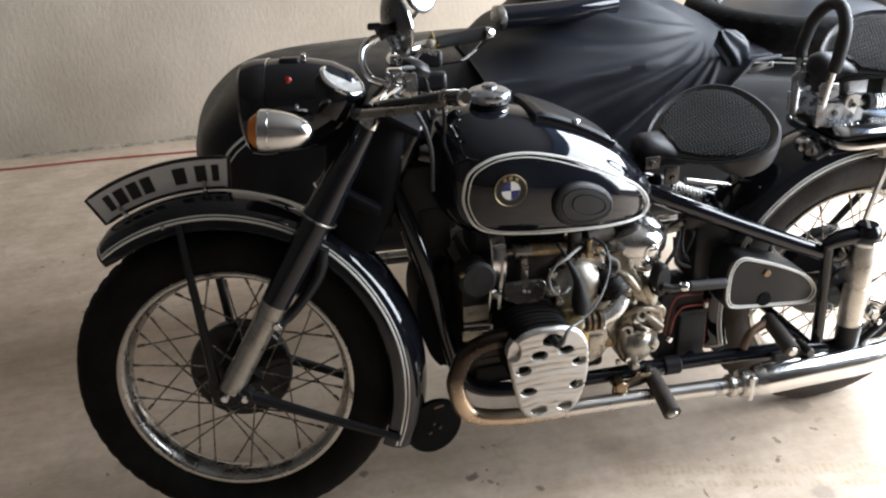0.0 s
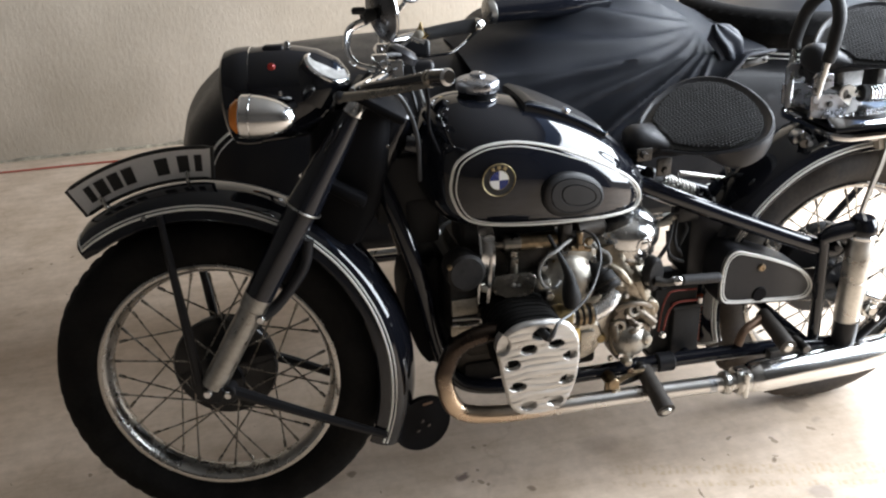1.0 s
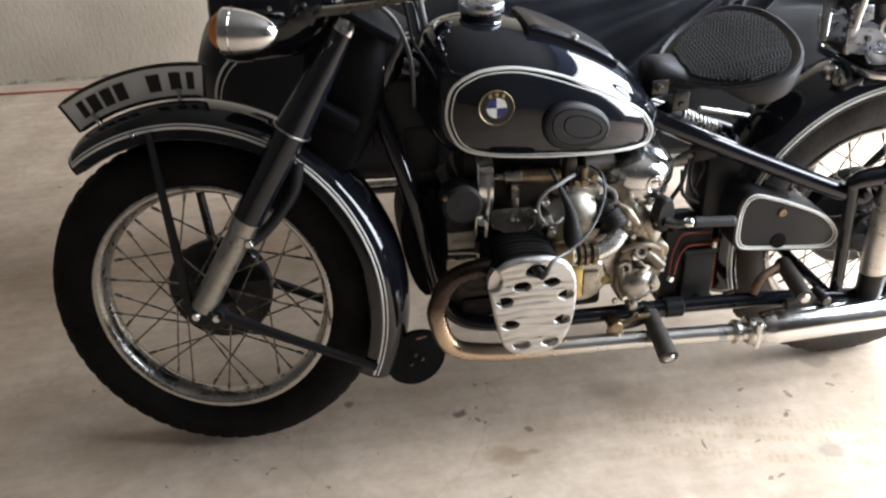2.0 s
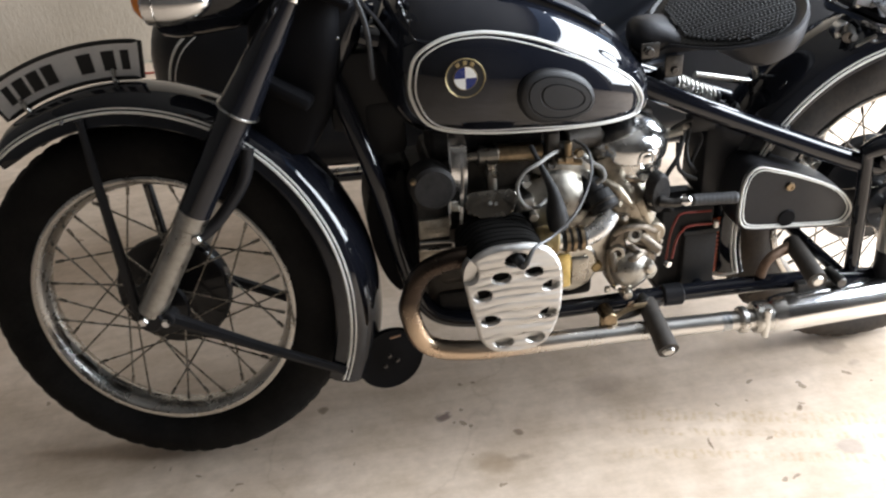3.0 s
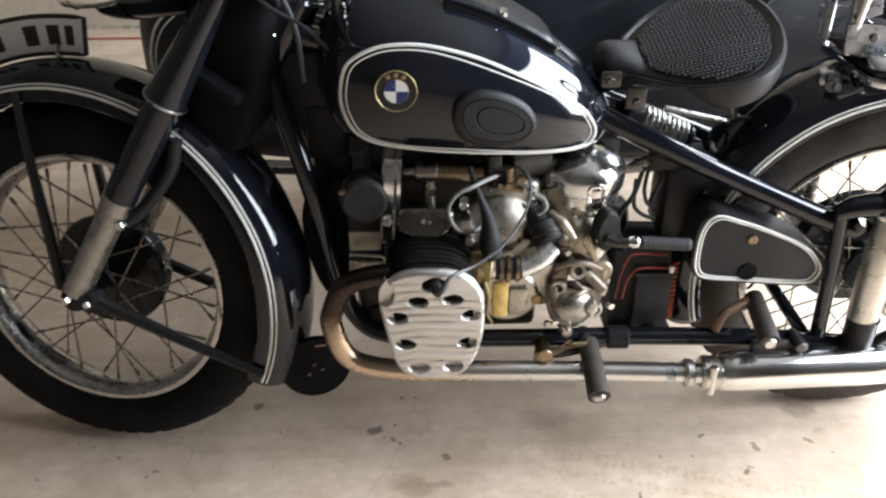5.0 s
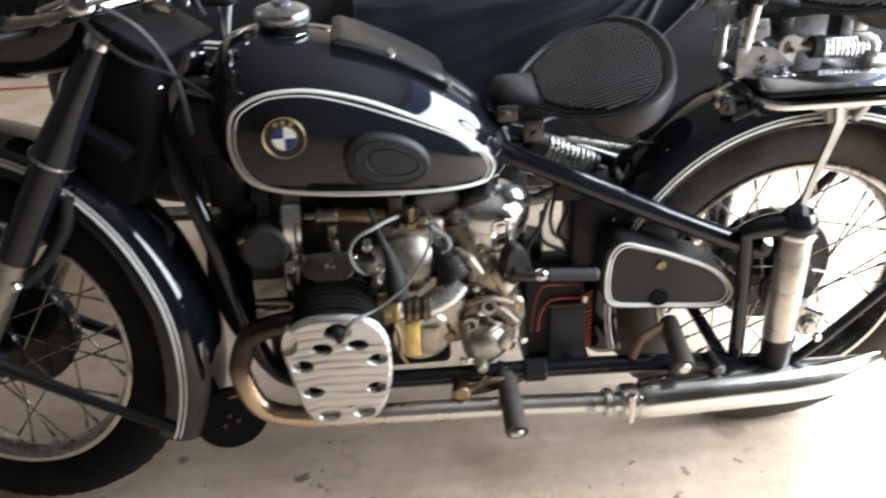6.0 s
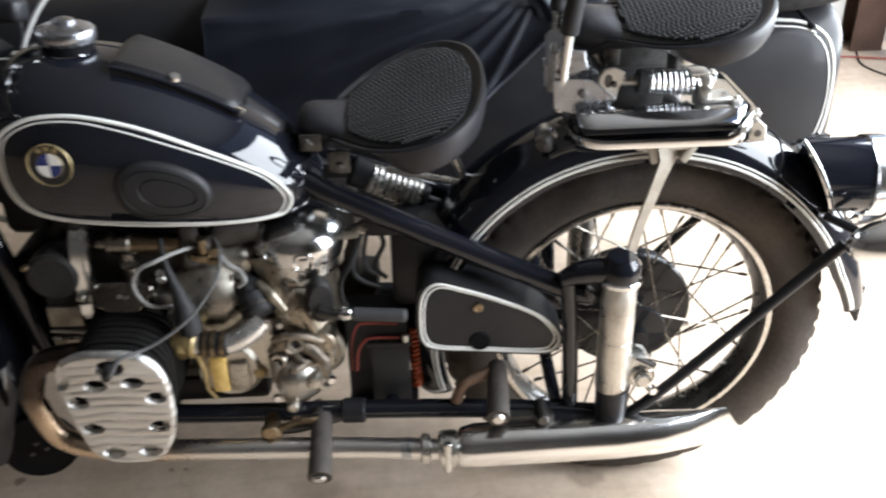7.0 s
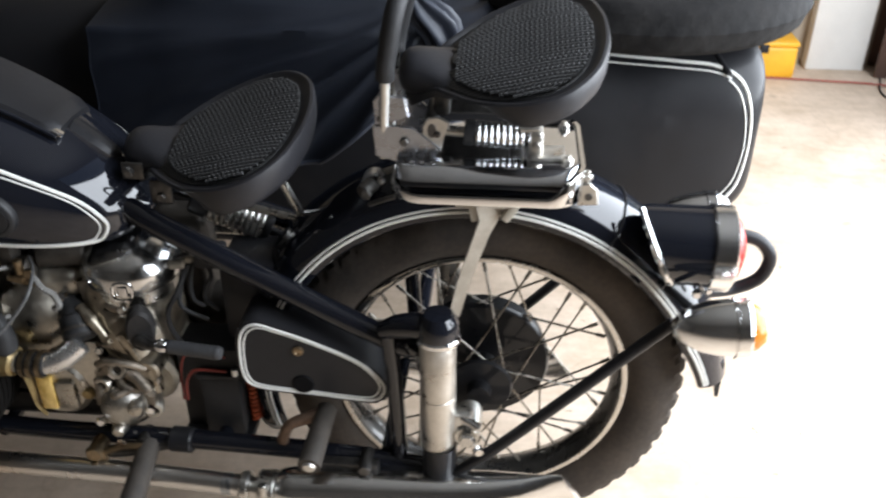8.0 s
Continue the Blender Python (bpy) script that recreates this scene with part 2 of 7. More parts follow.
        mu3.data_type, mu3.blend_type = 'RGBA', 'MULTIPLY'
        nt.links.new(less.outputs[0], mu3.inputs[0])
        nt.links.new(out, mu3.inputs[6])
        mu3.inputs[7].default_value = (0.55, 0.52, 0.48, 1)
        out = mu3.outputs[2]
        # hairline cracks
        vc = nt.nodes.new("ShaderNodeTexVoronoi")
        vc.feature = 'DISTANCE_TO_EDGE'
        vc.inputs["Scale"].default_value = 0.9
        add2 = nt.nodes.new("ShaderNodeMix")
        add2.data_type, add2.blend_type = 'RGBA', 'ADD'
        add2.inputs[0].default_value = 0.22
        rough_n = nt.nodes.new("ShaderNodeTexNoise")
        rough_n.inputs["Scale"].default_value, rough_n.inputs["Detail"].default_value = 4, 6
        nt.links.new(co.outputs["Object"], rough_n.inputs[0])
        nt.links.new(co.outputs["Object"], add2.inputs[6])
        nt.links.new(rough_n.outputs["Color"], add2.inputs[7])
        nt.links.new(add2.outputs[2], vc.inputs[0])
        cr = nt.nodes.new("ShaderNodeValToRGB")
        cr.color_ramp.elements[0].position, cr.color_ramp.elements[0].color = 0.0, (0.62, 0.58, 0.54, 1)
        cr.color_ramp.elements[1].position, cr.color_ramp.elements[1].color = 0.004, (1, 1, 1, 1)
        nt.links.new(vc.outputs[0], cr.inputs[0])
        mu4 = nt.nodes.new("ShaderNodeMix")
        mu4.data_type, mu4.blend_type = 'RGBA', 'MULTIPLY'
        mu4.inputs[0].default_value = 0.25
        nt.links.new(out, mu4.inputs[6])
        nt.links.new(cr.outputs[0], mu4.inputs[7])
        out = mu4.outputs[2]
    nt.links.new(out, b.inputs["Base Color"])
    return m


def burnt_pipe(name):
    """Silver pipe, turned golden and then brown towards the hot bend."""
    m = mat(name, (0.70, 0.69, 0.67), 0.27, metal=1.0, bump=0.0, rvar=0.15, var=0.05, scale=16)
    nt = m.node_tree
    b = nt.nodes["Principled BSDF"]
    out = b.inputs["Base Color"].links[0].from_socket
    co = nt.nodes.new("ShaderNodeTexCoord")
    wob = nt.nodes.new("ShaderNodeTexNoise")
    wob.inputs["Scale"].default_value = 14
    nt.links.new(co.outputs["Object"], wob.inputs[0])
    push = nt.nodes.new("ShaderNodeMix")
    push.data_type, push.blend_type = 'RGBA', 'ADD'
    push.inputs[0].default_value = 0.07
    nt.links.new(co.outputs["Object"], push.inputs[6])
    nt.links.new(wob.outputs["Color"], push.inputs[7])
    xyz = nt.nodes.new("ShaderNodeSeparateXYZ")
    nt.links.new(push.outputs[2], xyz.inputs[0])
    for axis, lo, hi, colour in ((0, 0.80, 0.55, (0.60, 0.46, 0.33)), (2, 0.31, 0.41, (0.060, 0.045, 0.036))):
        rng = nt.nodes.new("ShaderNodeMapRange")
        rng.interpolation_type = 'SMOOTHSTEP'
        rng.inputs["From Min"].default_value, rng.inputs["From Max"].default_value = min(lo, hi), max(lo, hi)
        rng.inputs["To Min"].default_value, rng.inputs["To Max"].default_value = (0, 1) if hi > lo else (1, 0)
        nt.links.new(xyz.outputs[axis], rng.inputs[0])
        mx = nt.nodes.new("ShaderNodeMix")
        mx.data_type = 'RGBA'
        nt.links.new(rng.outputs[0], mx.inputs[0])
        nt.links.new(out, mx.inputs[6])
        mx.inputs[7].default_value = (*colour, 1)
        out = mx.outputs[2]
    nt.links.new(out, b.inputs["Base Color"])
    return m


def stucco(name, color):
    m = mat(name, color, 0.9, bump=0.0, var=0.08, scale=2.0, fine=40)
    nt = m.node_tree
    b = nt.nodes["Principled BSDF"]
    co = nt.nodes.new("ShaderNodeTexCoord")
    mp = nt.nodes.new("ShaderNodeMapping")
    mp.inputs["Scale"].default_value = (1, 1, 0.45)
    nt.links.new(co.outputs["Object"], mp.inputs[0])
    n = nt.nodes.new("ShaderNodeTexNoise")
    n.inputs["Scale"].default_value, n.inputs["Detail"].default_value, n.inputs["Roughness"].default_value = 58, 5, 0.65
    nt.links.new(mp.outputs[0], n.inputs[0])
    # sparse dark specks
    v = nt.nodes.new("ShaderNodeTexVoronoi")
    v.inputs["Scale"].default_value = 6.5
    nt.links.new(co.outputs["Object"], v.inputs[0])
    big = nt.nodes.new("ShaderNodeTexNoise")
    big.inputs["Scale"].default_value, big.inputs["Detail"].default_value = 1.8, 5
    nt.links.new(co.outputs["Object"], big.inputs[0])
    lim = nt.nodes.new("ShaderNodeMapRange")
    lim.inputs["From Min"].default_value, lim.inputs["From Max"].default_value = 0.50, 0.72
    lim.inputs["To Min"].default_value, lim.inputs["To Max"].default_value = 0.0, 0.09
    nt.links.new(big.outputs[0], lim.inputs[0])
    less = nt.nodes.new("ShaderNodeMath")
    less.operation = 'LESS_THAN'
    nt.links.new(v.outputs[0], less.inputs[0])
    nt.links.new(lim.outputs[0], less.inputs[1])
    src = b.inputs["Base Color"].links[0].from_socket
    dirt = nt.nodes.new("ShaderNodeValToRGB")
    dirt.color_ramp.elements[0].position, dirt.color_ramp.elements[0].color = 0.35, (0.82, 0.81, 0.78, 1)
    dirt.color_ramp.elements[1].position, dirt.color_ramp.elements[1].color = 0.65, (1, 1, 1, 1)
    nt.links.new(big.outputs[0], dirt.inputs[0])
    m1 = nt.nodes.new("ShaderNodeMix")
    m1.data_type, m1.blend_type = 'RGBA', 'MULTIPLY'
    m1.inputs[0].default_value = 1.0
    nt.links.new(src, m1.inputs[6])
    nt.links.new(dirt.outputs[0], m1.inputs[7])
    m2 = nt.nodes.new("ShaderNodeMix")
    m2.data_type, m2.blend_type = 'RGBA', 'MULTIPLY'
    nt.links.new(less.outputs[0], m2.inputs[0])
    nt.links.new(m1.outputs[2], m2.inputs[6])
    m2.inputs[7].default_value = (0.62, 0.58, 0.52, 1)
    nt.links.new(m2.outputs[2], b.inputs["Base Color"])
    bp = nt.nodes.new("ShaderNodeBump")
    bp.inputs["Strength"].default_value, bp.inputs["Distance"].default_value = 0.42, 0.008
    nt.links.new(n.outputs[0], bp.inputs["Height"])
    nt.links.new(bp.outputs[0], b.inputs["Normal"])
    return m


FLOOR = concrete("garage_concrete", (0.690, 0.560, 0.446), True, 0.55)


def floor_marks(m):
    """Single stains and the faint print of a tyre, each at its own place on the floor."""
    nt = m.node_tree
    b = nt.nodes["Principled BSDF"]
    out = b.inputs["Base Color"].links[0].from_socket
    co = nt.nodes.new("ShaderNodeTexCoord")
    wob = nt.nodes.new("ShaderNodeTexNoise")
    wob.inputs["Scale"].default_value, wob.inputs["Detail"].default_value = 45, 4
    nt.links.new(co.outputs["Object"], wob.inputs[0])
    push = nt.nodes.new("ShaderNodeMix")
    push.data_type, push.blend_type = 'RGBA', 'LINEAR_LIGHT'
    push.inputs[0].default_value = 0.012
    nt.links.new(co.outputs["Object"], push.inputs[6])
    nt.links.new(wob.outputs["Color"], push.inputs[7])

    def tint(fac, colour):
        mx = nt.nodes.new("ShaderNodeMix")
        mx.data_type, mx.blend_type = 'RGBA', 'MULTIPLY'
        nt.links.new(fac, mx.inputs[0])
        nt.links.new(out, mx.inputs[6])
        mx.inputs[7].default_value = (*colour, 1)
        return mx.outputs[2]

    def soft(value, lo, hi):
        rng = nt.nodes.new("ShaderNodeMapRange")
        rng.interpolation_type = 'SMOOTHSTEP'
        rng.inputs["From Min"].default_value, rng.inputs["From Max"].default_value = lo, hi
        rng.inputs["To Min"].default_value, rng.inputs["To Max"].default_value = 1, 0
        nt.links.new(value, rng.inputs[0])
        return rng.outputs[0]

    def calc(op, *vals):
        nd = nt.nodes.new("ShaderNodeMath")
        nd.operation = op
        for k, q in enumerate(vals):
            if isinstance(q, (int, float)):
                nd.inputs[k].default_value = q
            else:
                nt.links.new(q, nd.inputs[k])
        return nd.outputs[0]

    stains = ((0.245, 0.013, 0.012, 1.0, 0, (0.50, 0.47, 0.44)), (0.49, -0.067, 0.012, 1.6, 10, (0.38, 0.34, 0.36)), (0.978, -0.267, 0.018, 0.22, -12, (0.42, 0.38, 0.33)),
              (1.36, -0.045, 0.030, 1.3, 0, (0.66, 0.65, 0.64)), (1.231, -0.336, 0.026, 1.3, 0, (0.70, 0.70, 0.72)), (0.627, -0.148, 0.009, 1.2, 0, (0.52, 0.48, 0.45)),
              (1.193, -0.212, 0.012, 0.5, -40, (0.45, 0.41, 0.37)), (0.56, -0.22, 0.032, 1.5, -25, (0.78, 0.75, 0.70)), (0.835, -0.045, 0.040, 1.5, 0, (0.82, 0.81, 0.82)), (1.62, -0.30, 0.020, 1.2, 20, (0.66, 0.63, 0.6)))
    for x, y, r, wide, turn, colour in stains:
        mp = nt.nodes.new("ShaderNodeMapping")
        mp.vector_type = 'TEXTURE'
        mp.inputs["Location"].default_value = (x, y, 0)
        mp.inputs["Rotation"].default_value = (0, 0, radians(turn))
        mp.inputs["Scale"].default_value = (r * wide, r, 1)
        nt.links.new(push.outputs[2], mp.inputs[0])
        ln = nt.nodes.new("ShaderNodeVectorMath")
        ln.operation = 'LENGTH'
        nt.links.new(mp.outputs[0], ln.inputs[0])
        out = tint(soft(ln.outputs["Value"], 0.55, 1.15), colour)
    mp = nt.nodes.new("ShaderNodeMapping")
    mp.inputs["Rotation"].default_value = (0, 0, radians(15.4))
    nt.links.new(push.outputs[2], mp.inputs[0])
    xyz = nt.nodes.new("ShaderNodeSeparateXYZ")
    nt.links.new(mp.outputs[0], xyz.inputs[0])
    bars = calc('ADD', calc('MULTIPLY', calc('SINE', calc('MULTIPLY', xyz.outputs[0], 380.0)), 0.5), 0.5)
    patchy = soft(wob.outputs[0], 0.62, 0.36)
    reach = soft(xyz.outputs[0], 0.95, 0.75)
    for v, half in ((-0.027, 0.016), (0.083, 0.022), (0.035, 0.012)):
        band = soft(calc('ABSOLUTE', calc('SUBTRACT', xyz.outputs[1], v)), half * 0.6, half)
        out = tint(calc('MULTIPLY', calc('MULTIPLY', band, reach), calc('MULTIPLY', calc('ADD', bars, 0.25), calc('MULTIPLY', patchy, 0.55))), (0.80, 0.73, 0.58))
    nt.links.new(out, b.inputs["Base Color"])


floor_marks(FLOOR)
PIPE = burnt_pipe("heat_tinted_pipe")
WALL = stucco("beige_stucco", (0.436, 0.371, 0.297))
# unseen walls and ceiling: tone kept dark to hold down bounce and reflections
PLAIN = mat("dark_unseen_wall", (0.08, 0.072, 0.064), 0.85, bump=0.1)
CEIL = mat("dark_unseen_ceiling", (0.13, 0.125, 0.118), 0.85, bump=0.1)
DRIVE = concrete("driveway_concrete", (0.50, 0.47, 0.41), False, 0.8)
# pad below the ribs: near-black colour stands in for shade in the grooves
SEATTOP = grid_material("woven_rubber_groove_shade", (0.004, 0.004, 0.004), 0.0065)


# ---- mesh helpers ----
def orient(origin, way, up=(0, 0, 1)):
    """Local z along way, at origin."""
    w = Vector(way).normalized()
    q = w.to_track_quat('Z', 'Y')
    return Matrix.Translation(Vector(origin)) @ q.to_matrix().to_4x4()


def finish(bm, angle=38):
    bm.normal_update()
    lim = radians(angle)
    for e in bm.edges:
        e.smooth = not (len(e.link_faces) == 2 and e.calc_face_angle(0.0) > lim)
    for f in bm.faces:
        f.smooth = True


def mesh_of(name, bm, material, angle=38):
    bmesh.ops.recalc_face_normals(bm, faces=bm.faces[:])
    finish(bm, angle)
    me = bpy.data.meshes.new(name)
    bm.to_mesh(me)
    bm.free()
    me.materials.append(material)
    return me


def thing(name, at, label, category, group=""):
    ob = new(name)
    ob.location = at
    return tagged(ob, label, category, group)


def hang(ob, parent):
    ob.parent = parent
    ob.matrix_parent_inverse = Matrix.Translation(-Vector(parent.location)) if parent.type == 'EMPTY' else Matrix.Identity(4)
    return ob


def part(name, bm, material, parent, label="", xf=None, angle=38):
    if xf is not None:
        bm.transform(xf)
    ob = new(name, mesh_of(name, bm, material, angle))
    hang(ob, parent)
    if label:
        tagged(ob, label)
    return ob


def pieces(name, bms, material, parent, label="", xf=None, angle=38):
    """Like part, for several alike pieces: one object each. Returns the first."""
    return [part(name, b, material, parent, label, xf, angle) for b in bms][0]


def single(name, bm, material, label, category, kind="", group="", angle=38):
    ob = new(name, mesh_of(name, bm, material, angle))
    return tagged(ob, label, category, group, kind)


def join(*bms):
    out = bms[0]
    for b in bms[1:]:
        me = bpy.data.meshes.new("tmp")
        b.to_mesh(me)
        b.free()
        out.from_mesh(me)
        bpy.data.meshes.remove(me)
    return out


def box(cx, cy, cz, sx, sy, sz, bevel=0.0, seg=2, m=None):
    bm = bmesh.new()
    bmesh.ops.create_cube(bm, size=1.0)
    bmesh.ops.scale(bm, vec=(sx, sy, sz), verts=bm.verts[:])
    if bevel:
        bmesh.ops.bevel(bm, geom=bm.edges[:], offset=bevel, segments=seg, affect='EDGES', profile=0.5)
    if m is not None:
        bm.transform(m)
    bmesh.ops.translate(bm, vec=(cx, cy, cz), verts=bm.verts[:])
    return bm


def lathe(profile, m=None, segs=32, close=False):
    """profile: (radius, height) pairs round local z."""
    bm = bmesh.new()
    rings = []
    for r, h in profile:
        if r < 1e-6:
            rings.append([bm.verts.new((0, 0, h))])
        else:
            rings.append([bm.verts.new((r * math.cos(2 * math.pi * i / segs), r * math.sin(2 * math.pi * i / segs), h)) for i in range(segs)])
    pairs = list(zip(rings, rings[1:]))
    if close:
        pairs.append((rings[-1], rings[0]))
    for a, b in pairs:
        if len(a) == 1 and len(b) == 1:
            continue
        for i in range(segs):
            j = (i + 1) % segs
            if len(a) == 1:
                bm.faces.new((a[0], b[i], b[j]))
            elif len(b) == 1:
                bm.faces.new((a[i], a[j], b[0]))
            else:
                bm.faces.new((a[i], a[j], b[j], b[i]))
    if m is not None:
        bm.transform(m)
    return bm


def rod(a, b, r, r2=None, segs=14, round_end=0.0):
    a, b = Vector(a), Vector(b)
    L = (b - a).length
    r2 = r if r2 is None else r2
    e = round_end or min(r, r2) * 0.15
    prof = [(0, 0), (max(r - e, 1e-4), 0), (r, e), (r2, L - e), (max(r2 - e, 1e-4), L), (0, L)]
    return lathe(prof, orient(a, b - a), segs)


def spline(pts, n=8, closed=False):
    P = [Vector(p) for p in pts]
    out = []
    k = len(P)
    for i in range(k if closed else k - 1):
        p0 = P[(i - 1) % k] if closed or i > 0 else P[i] * 2 - P[i + 1]
        p1, p2 = P[i], P[(i + 1) % k]
        p3 = P[(i + 2) % k] if closed or i + 2 < k else P[i + 1] * 2 - P[i]
        for j in range(n):
            t = j / n
            out.append(0.5 * (2 * p1 + (p2 - p0) * t + (2 * p0 - 5 * p1 + 4 * p2 - p3) * t * t + (3 * p1 - p0 - 3 * p2 + p3) * t ** 3))
    if not closed:
        out.append(P[-1].copy())
    return out


def tube(pts, r, segs=10, n=8, closed=False, smooth=True, flat=1.0, up=None):
    """A round (or flattened) pipe along a curve; r may be a list along the given points."""
    path = spline(pts, n, closed) if smooth else [Vector(p) for p in pts]
    k = len(path)
    if isinstance(r, (list, tuple)):
        pos = np.linspace(0, len(r) - 1, k)
        rad = [float(q) for q in np.interp(pos, range(len(r)), r)]
    else:
        rad = [r] * k
    bm = bmesh.new()
    rings, side = [], None
    for i, p in enumerate(path):
        if closed:
            d = path[(i + 1) % k] - path[i - 1]
        else:
            d = path[min(i + 1, k - 1)] - path[max(i - 1, 0)]
        d.normalize()
        if up is not None:
            side = d.cross(Vector(up))
        elif side is None:
            side = d.cross(Vector((0, 0, 1)) if abs(d.z) < 0.9 else Vector((1, 0, 0)))
        else:
            side = side - d * side.dot(d)
        side = side.normalized()
        o = side.cross(d).normalized()
        rings.append([bm.verts.new(p + rad[i] * (math.cos(2 * math.pi * j / segs) * side + flat * math.sin(2 * math.pi * j / segs) * o)) for j in range(segs)])
    for i in range(k if closed else k - 1):
        a, b = rings[i], rings[(i + 1) % k]
        for j in range(segs):
            bm.faces.new((a[j], a[(j + 1) % segs], b[(j + 1) % segs], b[j]))
    if not closed:
        bm.faces.new(rings[0])
        bm.faces.new(rings[-1])
    return bm


def loft(sections, cap=True, wrap=True):
    """Skin through rings of equally many points."""
    bm = bmesh.new()
    rings = [[bm.verts.new(p) for p in s] for s in sections]
    n = len(rings[0])
    for a, b in zip(rings, rings[1:]):
        for j in range(n if wrap else n - 1):
            bm.faces.new((a[j], a[(j + 1) % n], b[(j + 1) % n], b[j]))
    if cap and wrap:
        bm.faces.new(rings[0])
        bm.faces.new(rings[-1])
    return bm


def slab(outline, y0, y1, bevel=0.004, seg=2):
    """An outline in x, z carried through from y0 to y1, with rounded rims."""
    bm = bmesh.new()
    a = [bm.verts.new((x, y0, z)) for x, z in outline]
    b = [bm.verts.new((x, y1, z)) for x, z in outline]
    n = len(a)
    bm.faces.new(a)
    bm.faces.new(b)
    for i in range(n):
        bm.faces.new((a[i], a[(i + 1) % n], b[(i + 1) % n], b[i]))
    if bevel:
        rims = [e for e in bm.edges if abs(e.verts[0].co.y - e.verts[1].co.y) < 1e-9]
        bmesh.ops.bevel(bm, geom=rims, offset=bevel, segments=seg, affect='EDGES', profile=0.5)
    return bm


def smooth2(pts, n=6):
    return [(p.x, p.y) for p in spline([(x, z, 0) for x, z in pts], n, True)]


def coil(a, b, r, wire, turns, segs=6):
    a, b = Vector(a), Vector(b)
    m = orient(a, b - a)
    L = (b - a).length
    k = int(turns * 16)
    pts = [m @ Vector((r * math.cos(2 * math.pi * i / 16), r * math.sin(2 * math.pi * i / 16), L * i / k)) for i in range(k + 1)]
    return tube(pts, wire, segs, smooth=False)


def hexnut(at, way, r=0.009, h=0.008):
    return lathe([(0, 0), (r, 0), (r, h * 0.75), (r * 0.8, h), (0, h)], orient(at, way), 6)


# ---- setting: garage open on one side ----
def plane_slab(name, x0, x1, y0, y1, z0, z1, material, label, category):
    bm = box((x0 + x1) / 2, (y0 + y1) / 2, (z0 + z1) / 2, x1 - x0, y1 - y0, z1 - z0)
    return single(name, bm, material, label, category, "structure")


plane_slab("floor", -2.8, 3.2, -4.2, 2.9, -0.15, 0.0, FLOOR, "pale beige concrete garage floor with dark stains", "floor")
plane_slab("ground", -400, 400, -400, 400, -0.40, -0.02, DRIVE, "pale concrete driveway outside the garage", "ground")
plane_slab("wall_north", -2.8, 3.0, 2.62, 2.85, 0.0, 3.3, WALL, "beige rough stucco garage wall", "wall")
plane_slab("wall_west", -2.95, -2.8, -4.2, 2.85, 0.0, 3.3, PLAIN, "plain unseen garage side wall, dark to hold down bounced light", "wall")
plane_slab("wall_south", -2.8, 3.0, -4.35, -4.2, 0.0, 3.3, PLAIN, "plain unseen garage back wall, dark to hold down reflections", "wall")
# unseen wall, added to keep sky light out of this part
plane_slab("wall_east", 3.0, 3.15, -4.35, -1.4, 0.0, 3.3, PLAIN, "plain unseen wall added beside the opening to hold back daylight", "wall")
plane_slab("ceiling", -2.95, 3.0, -4.35, 2.85, 3.3, 3.45, CEIL, "plain unseen garage ceiling, dark to hold down bounced light", "ceiling")
single("trim", box(2.84, 2.60, 1.62, 0.24, 0.10, 3.24, 0.006), WHITE, "white painted pier at the end of the wall", "pier", "structure")


bead = []
for i in range(240):
    x = -2.79 + 5.50 * i / 239
    d = 0.010 + 0.007 * noise.noise(Vector((x * 6, 1.0, 0))) + 0.005 * noise.noise(Vector((x * 31, 2.0, 0)))
    h = 0.014 + 0.010 * noise.noise(Vector((x * 9, 5.0, 0))) + 0.005 * noise.noise(Vector((x * 40, 7.0, 0)))
    bead.append([Vector(p) for p in ((x, 2.622, 0.0), (x, 2.618 - d, 0.0), (x, 2.617 - d * 0.7, h * 0.5), (x, 2.617, h), (x, 2.622, h))])
single("trim", loft(bead), mat("grimy_mortar", (0.20, 0.17, 0.125), 0.9, bump=0.4, var=0.5, scale=30, tint=(0.30, 0.265, 0.20)), "grimy mortar joint between wall and floor", "joint", "structure")


def steel_post():
    t = thing("steel_post", (3.05, 2.55, 0), "brown primed steel post at the garage opening", "post")
    part("web", box(3.05, 2.55, 1.65, 0.012, 0.15, 3.3, 0.002), BROWN, t)
    for y in (2.47, 2.63):
        part("flange", box(3.05, y, 1.65, 0.14, 0.012, 3.3, 0.002), BROWN, t)
    return t


steel_post()


# ---- motorcycle: shared numbers ----
CF = Vector((0.0, 0.0, 0.34))
CR = Vector((1.427, 0.0, 0.345))
CG = Vector((1.417, 0.0, 0.350))  # middle of the rear mudguard's curve
R_TYRE, R_RIM = 0.3375, 0.2445
STEER = Matrix.Translation(CF) @ Matrix.Rotation(radians(-15), 4, Vector((0.5, 0, 0.866))) @ Matrix.Translation(-CF)

bike = thing("motorcycle", (0.7, 0, 0), "vintage black motorcycle with white pinstripes and polished engine", "motorcycle")


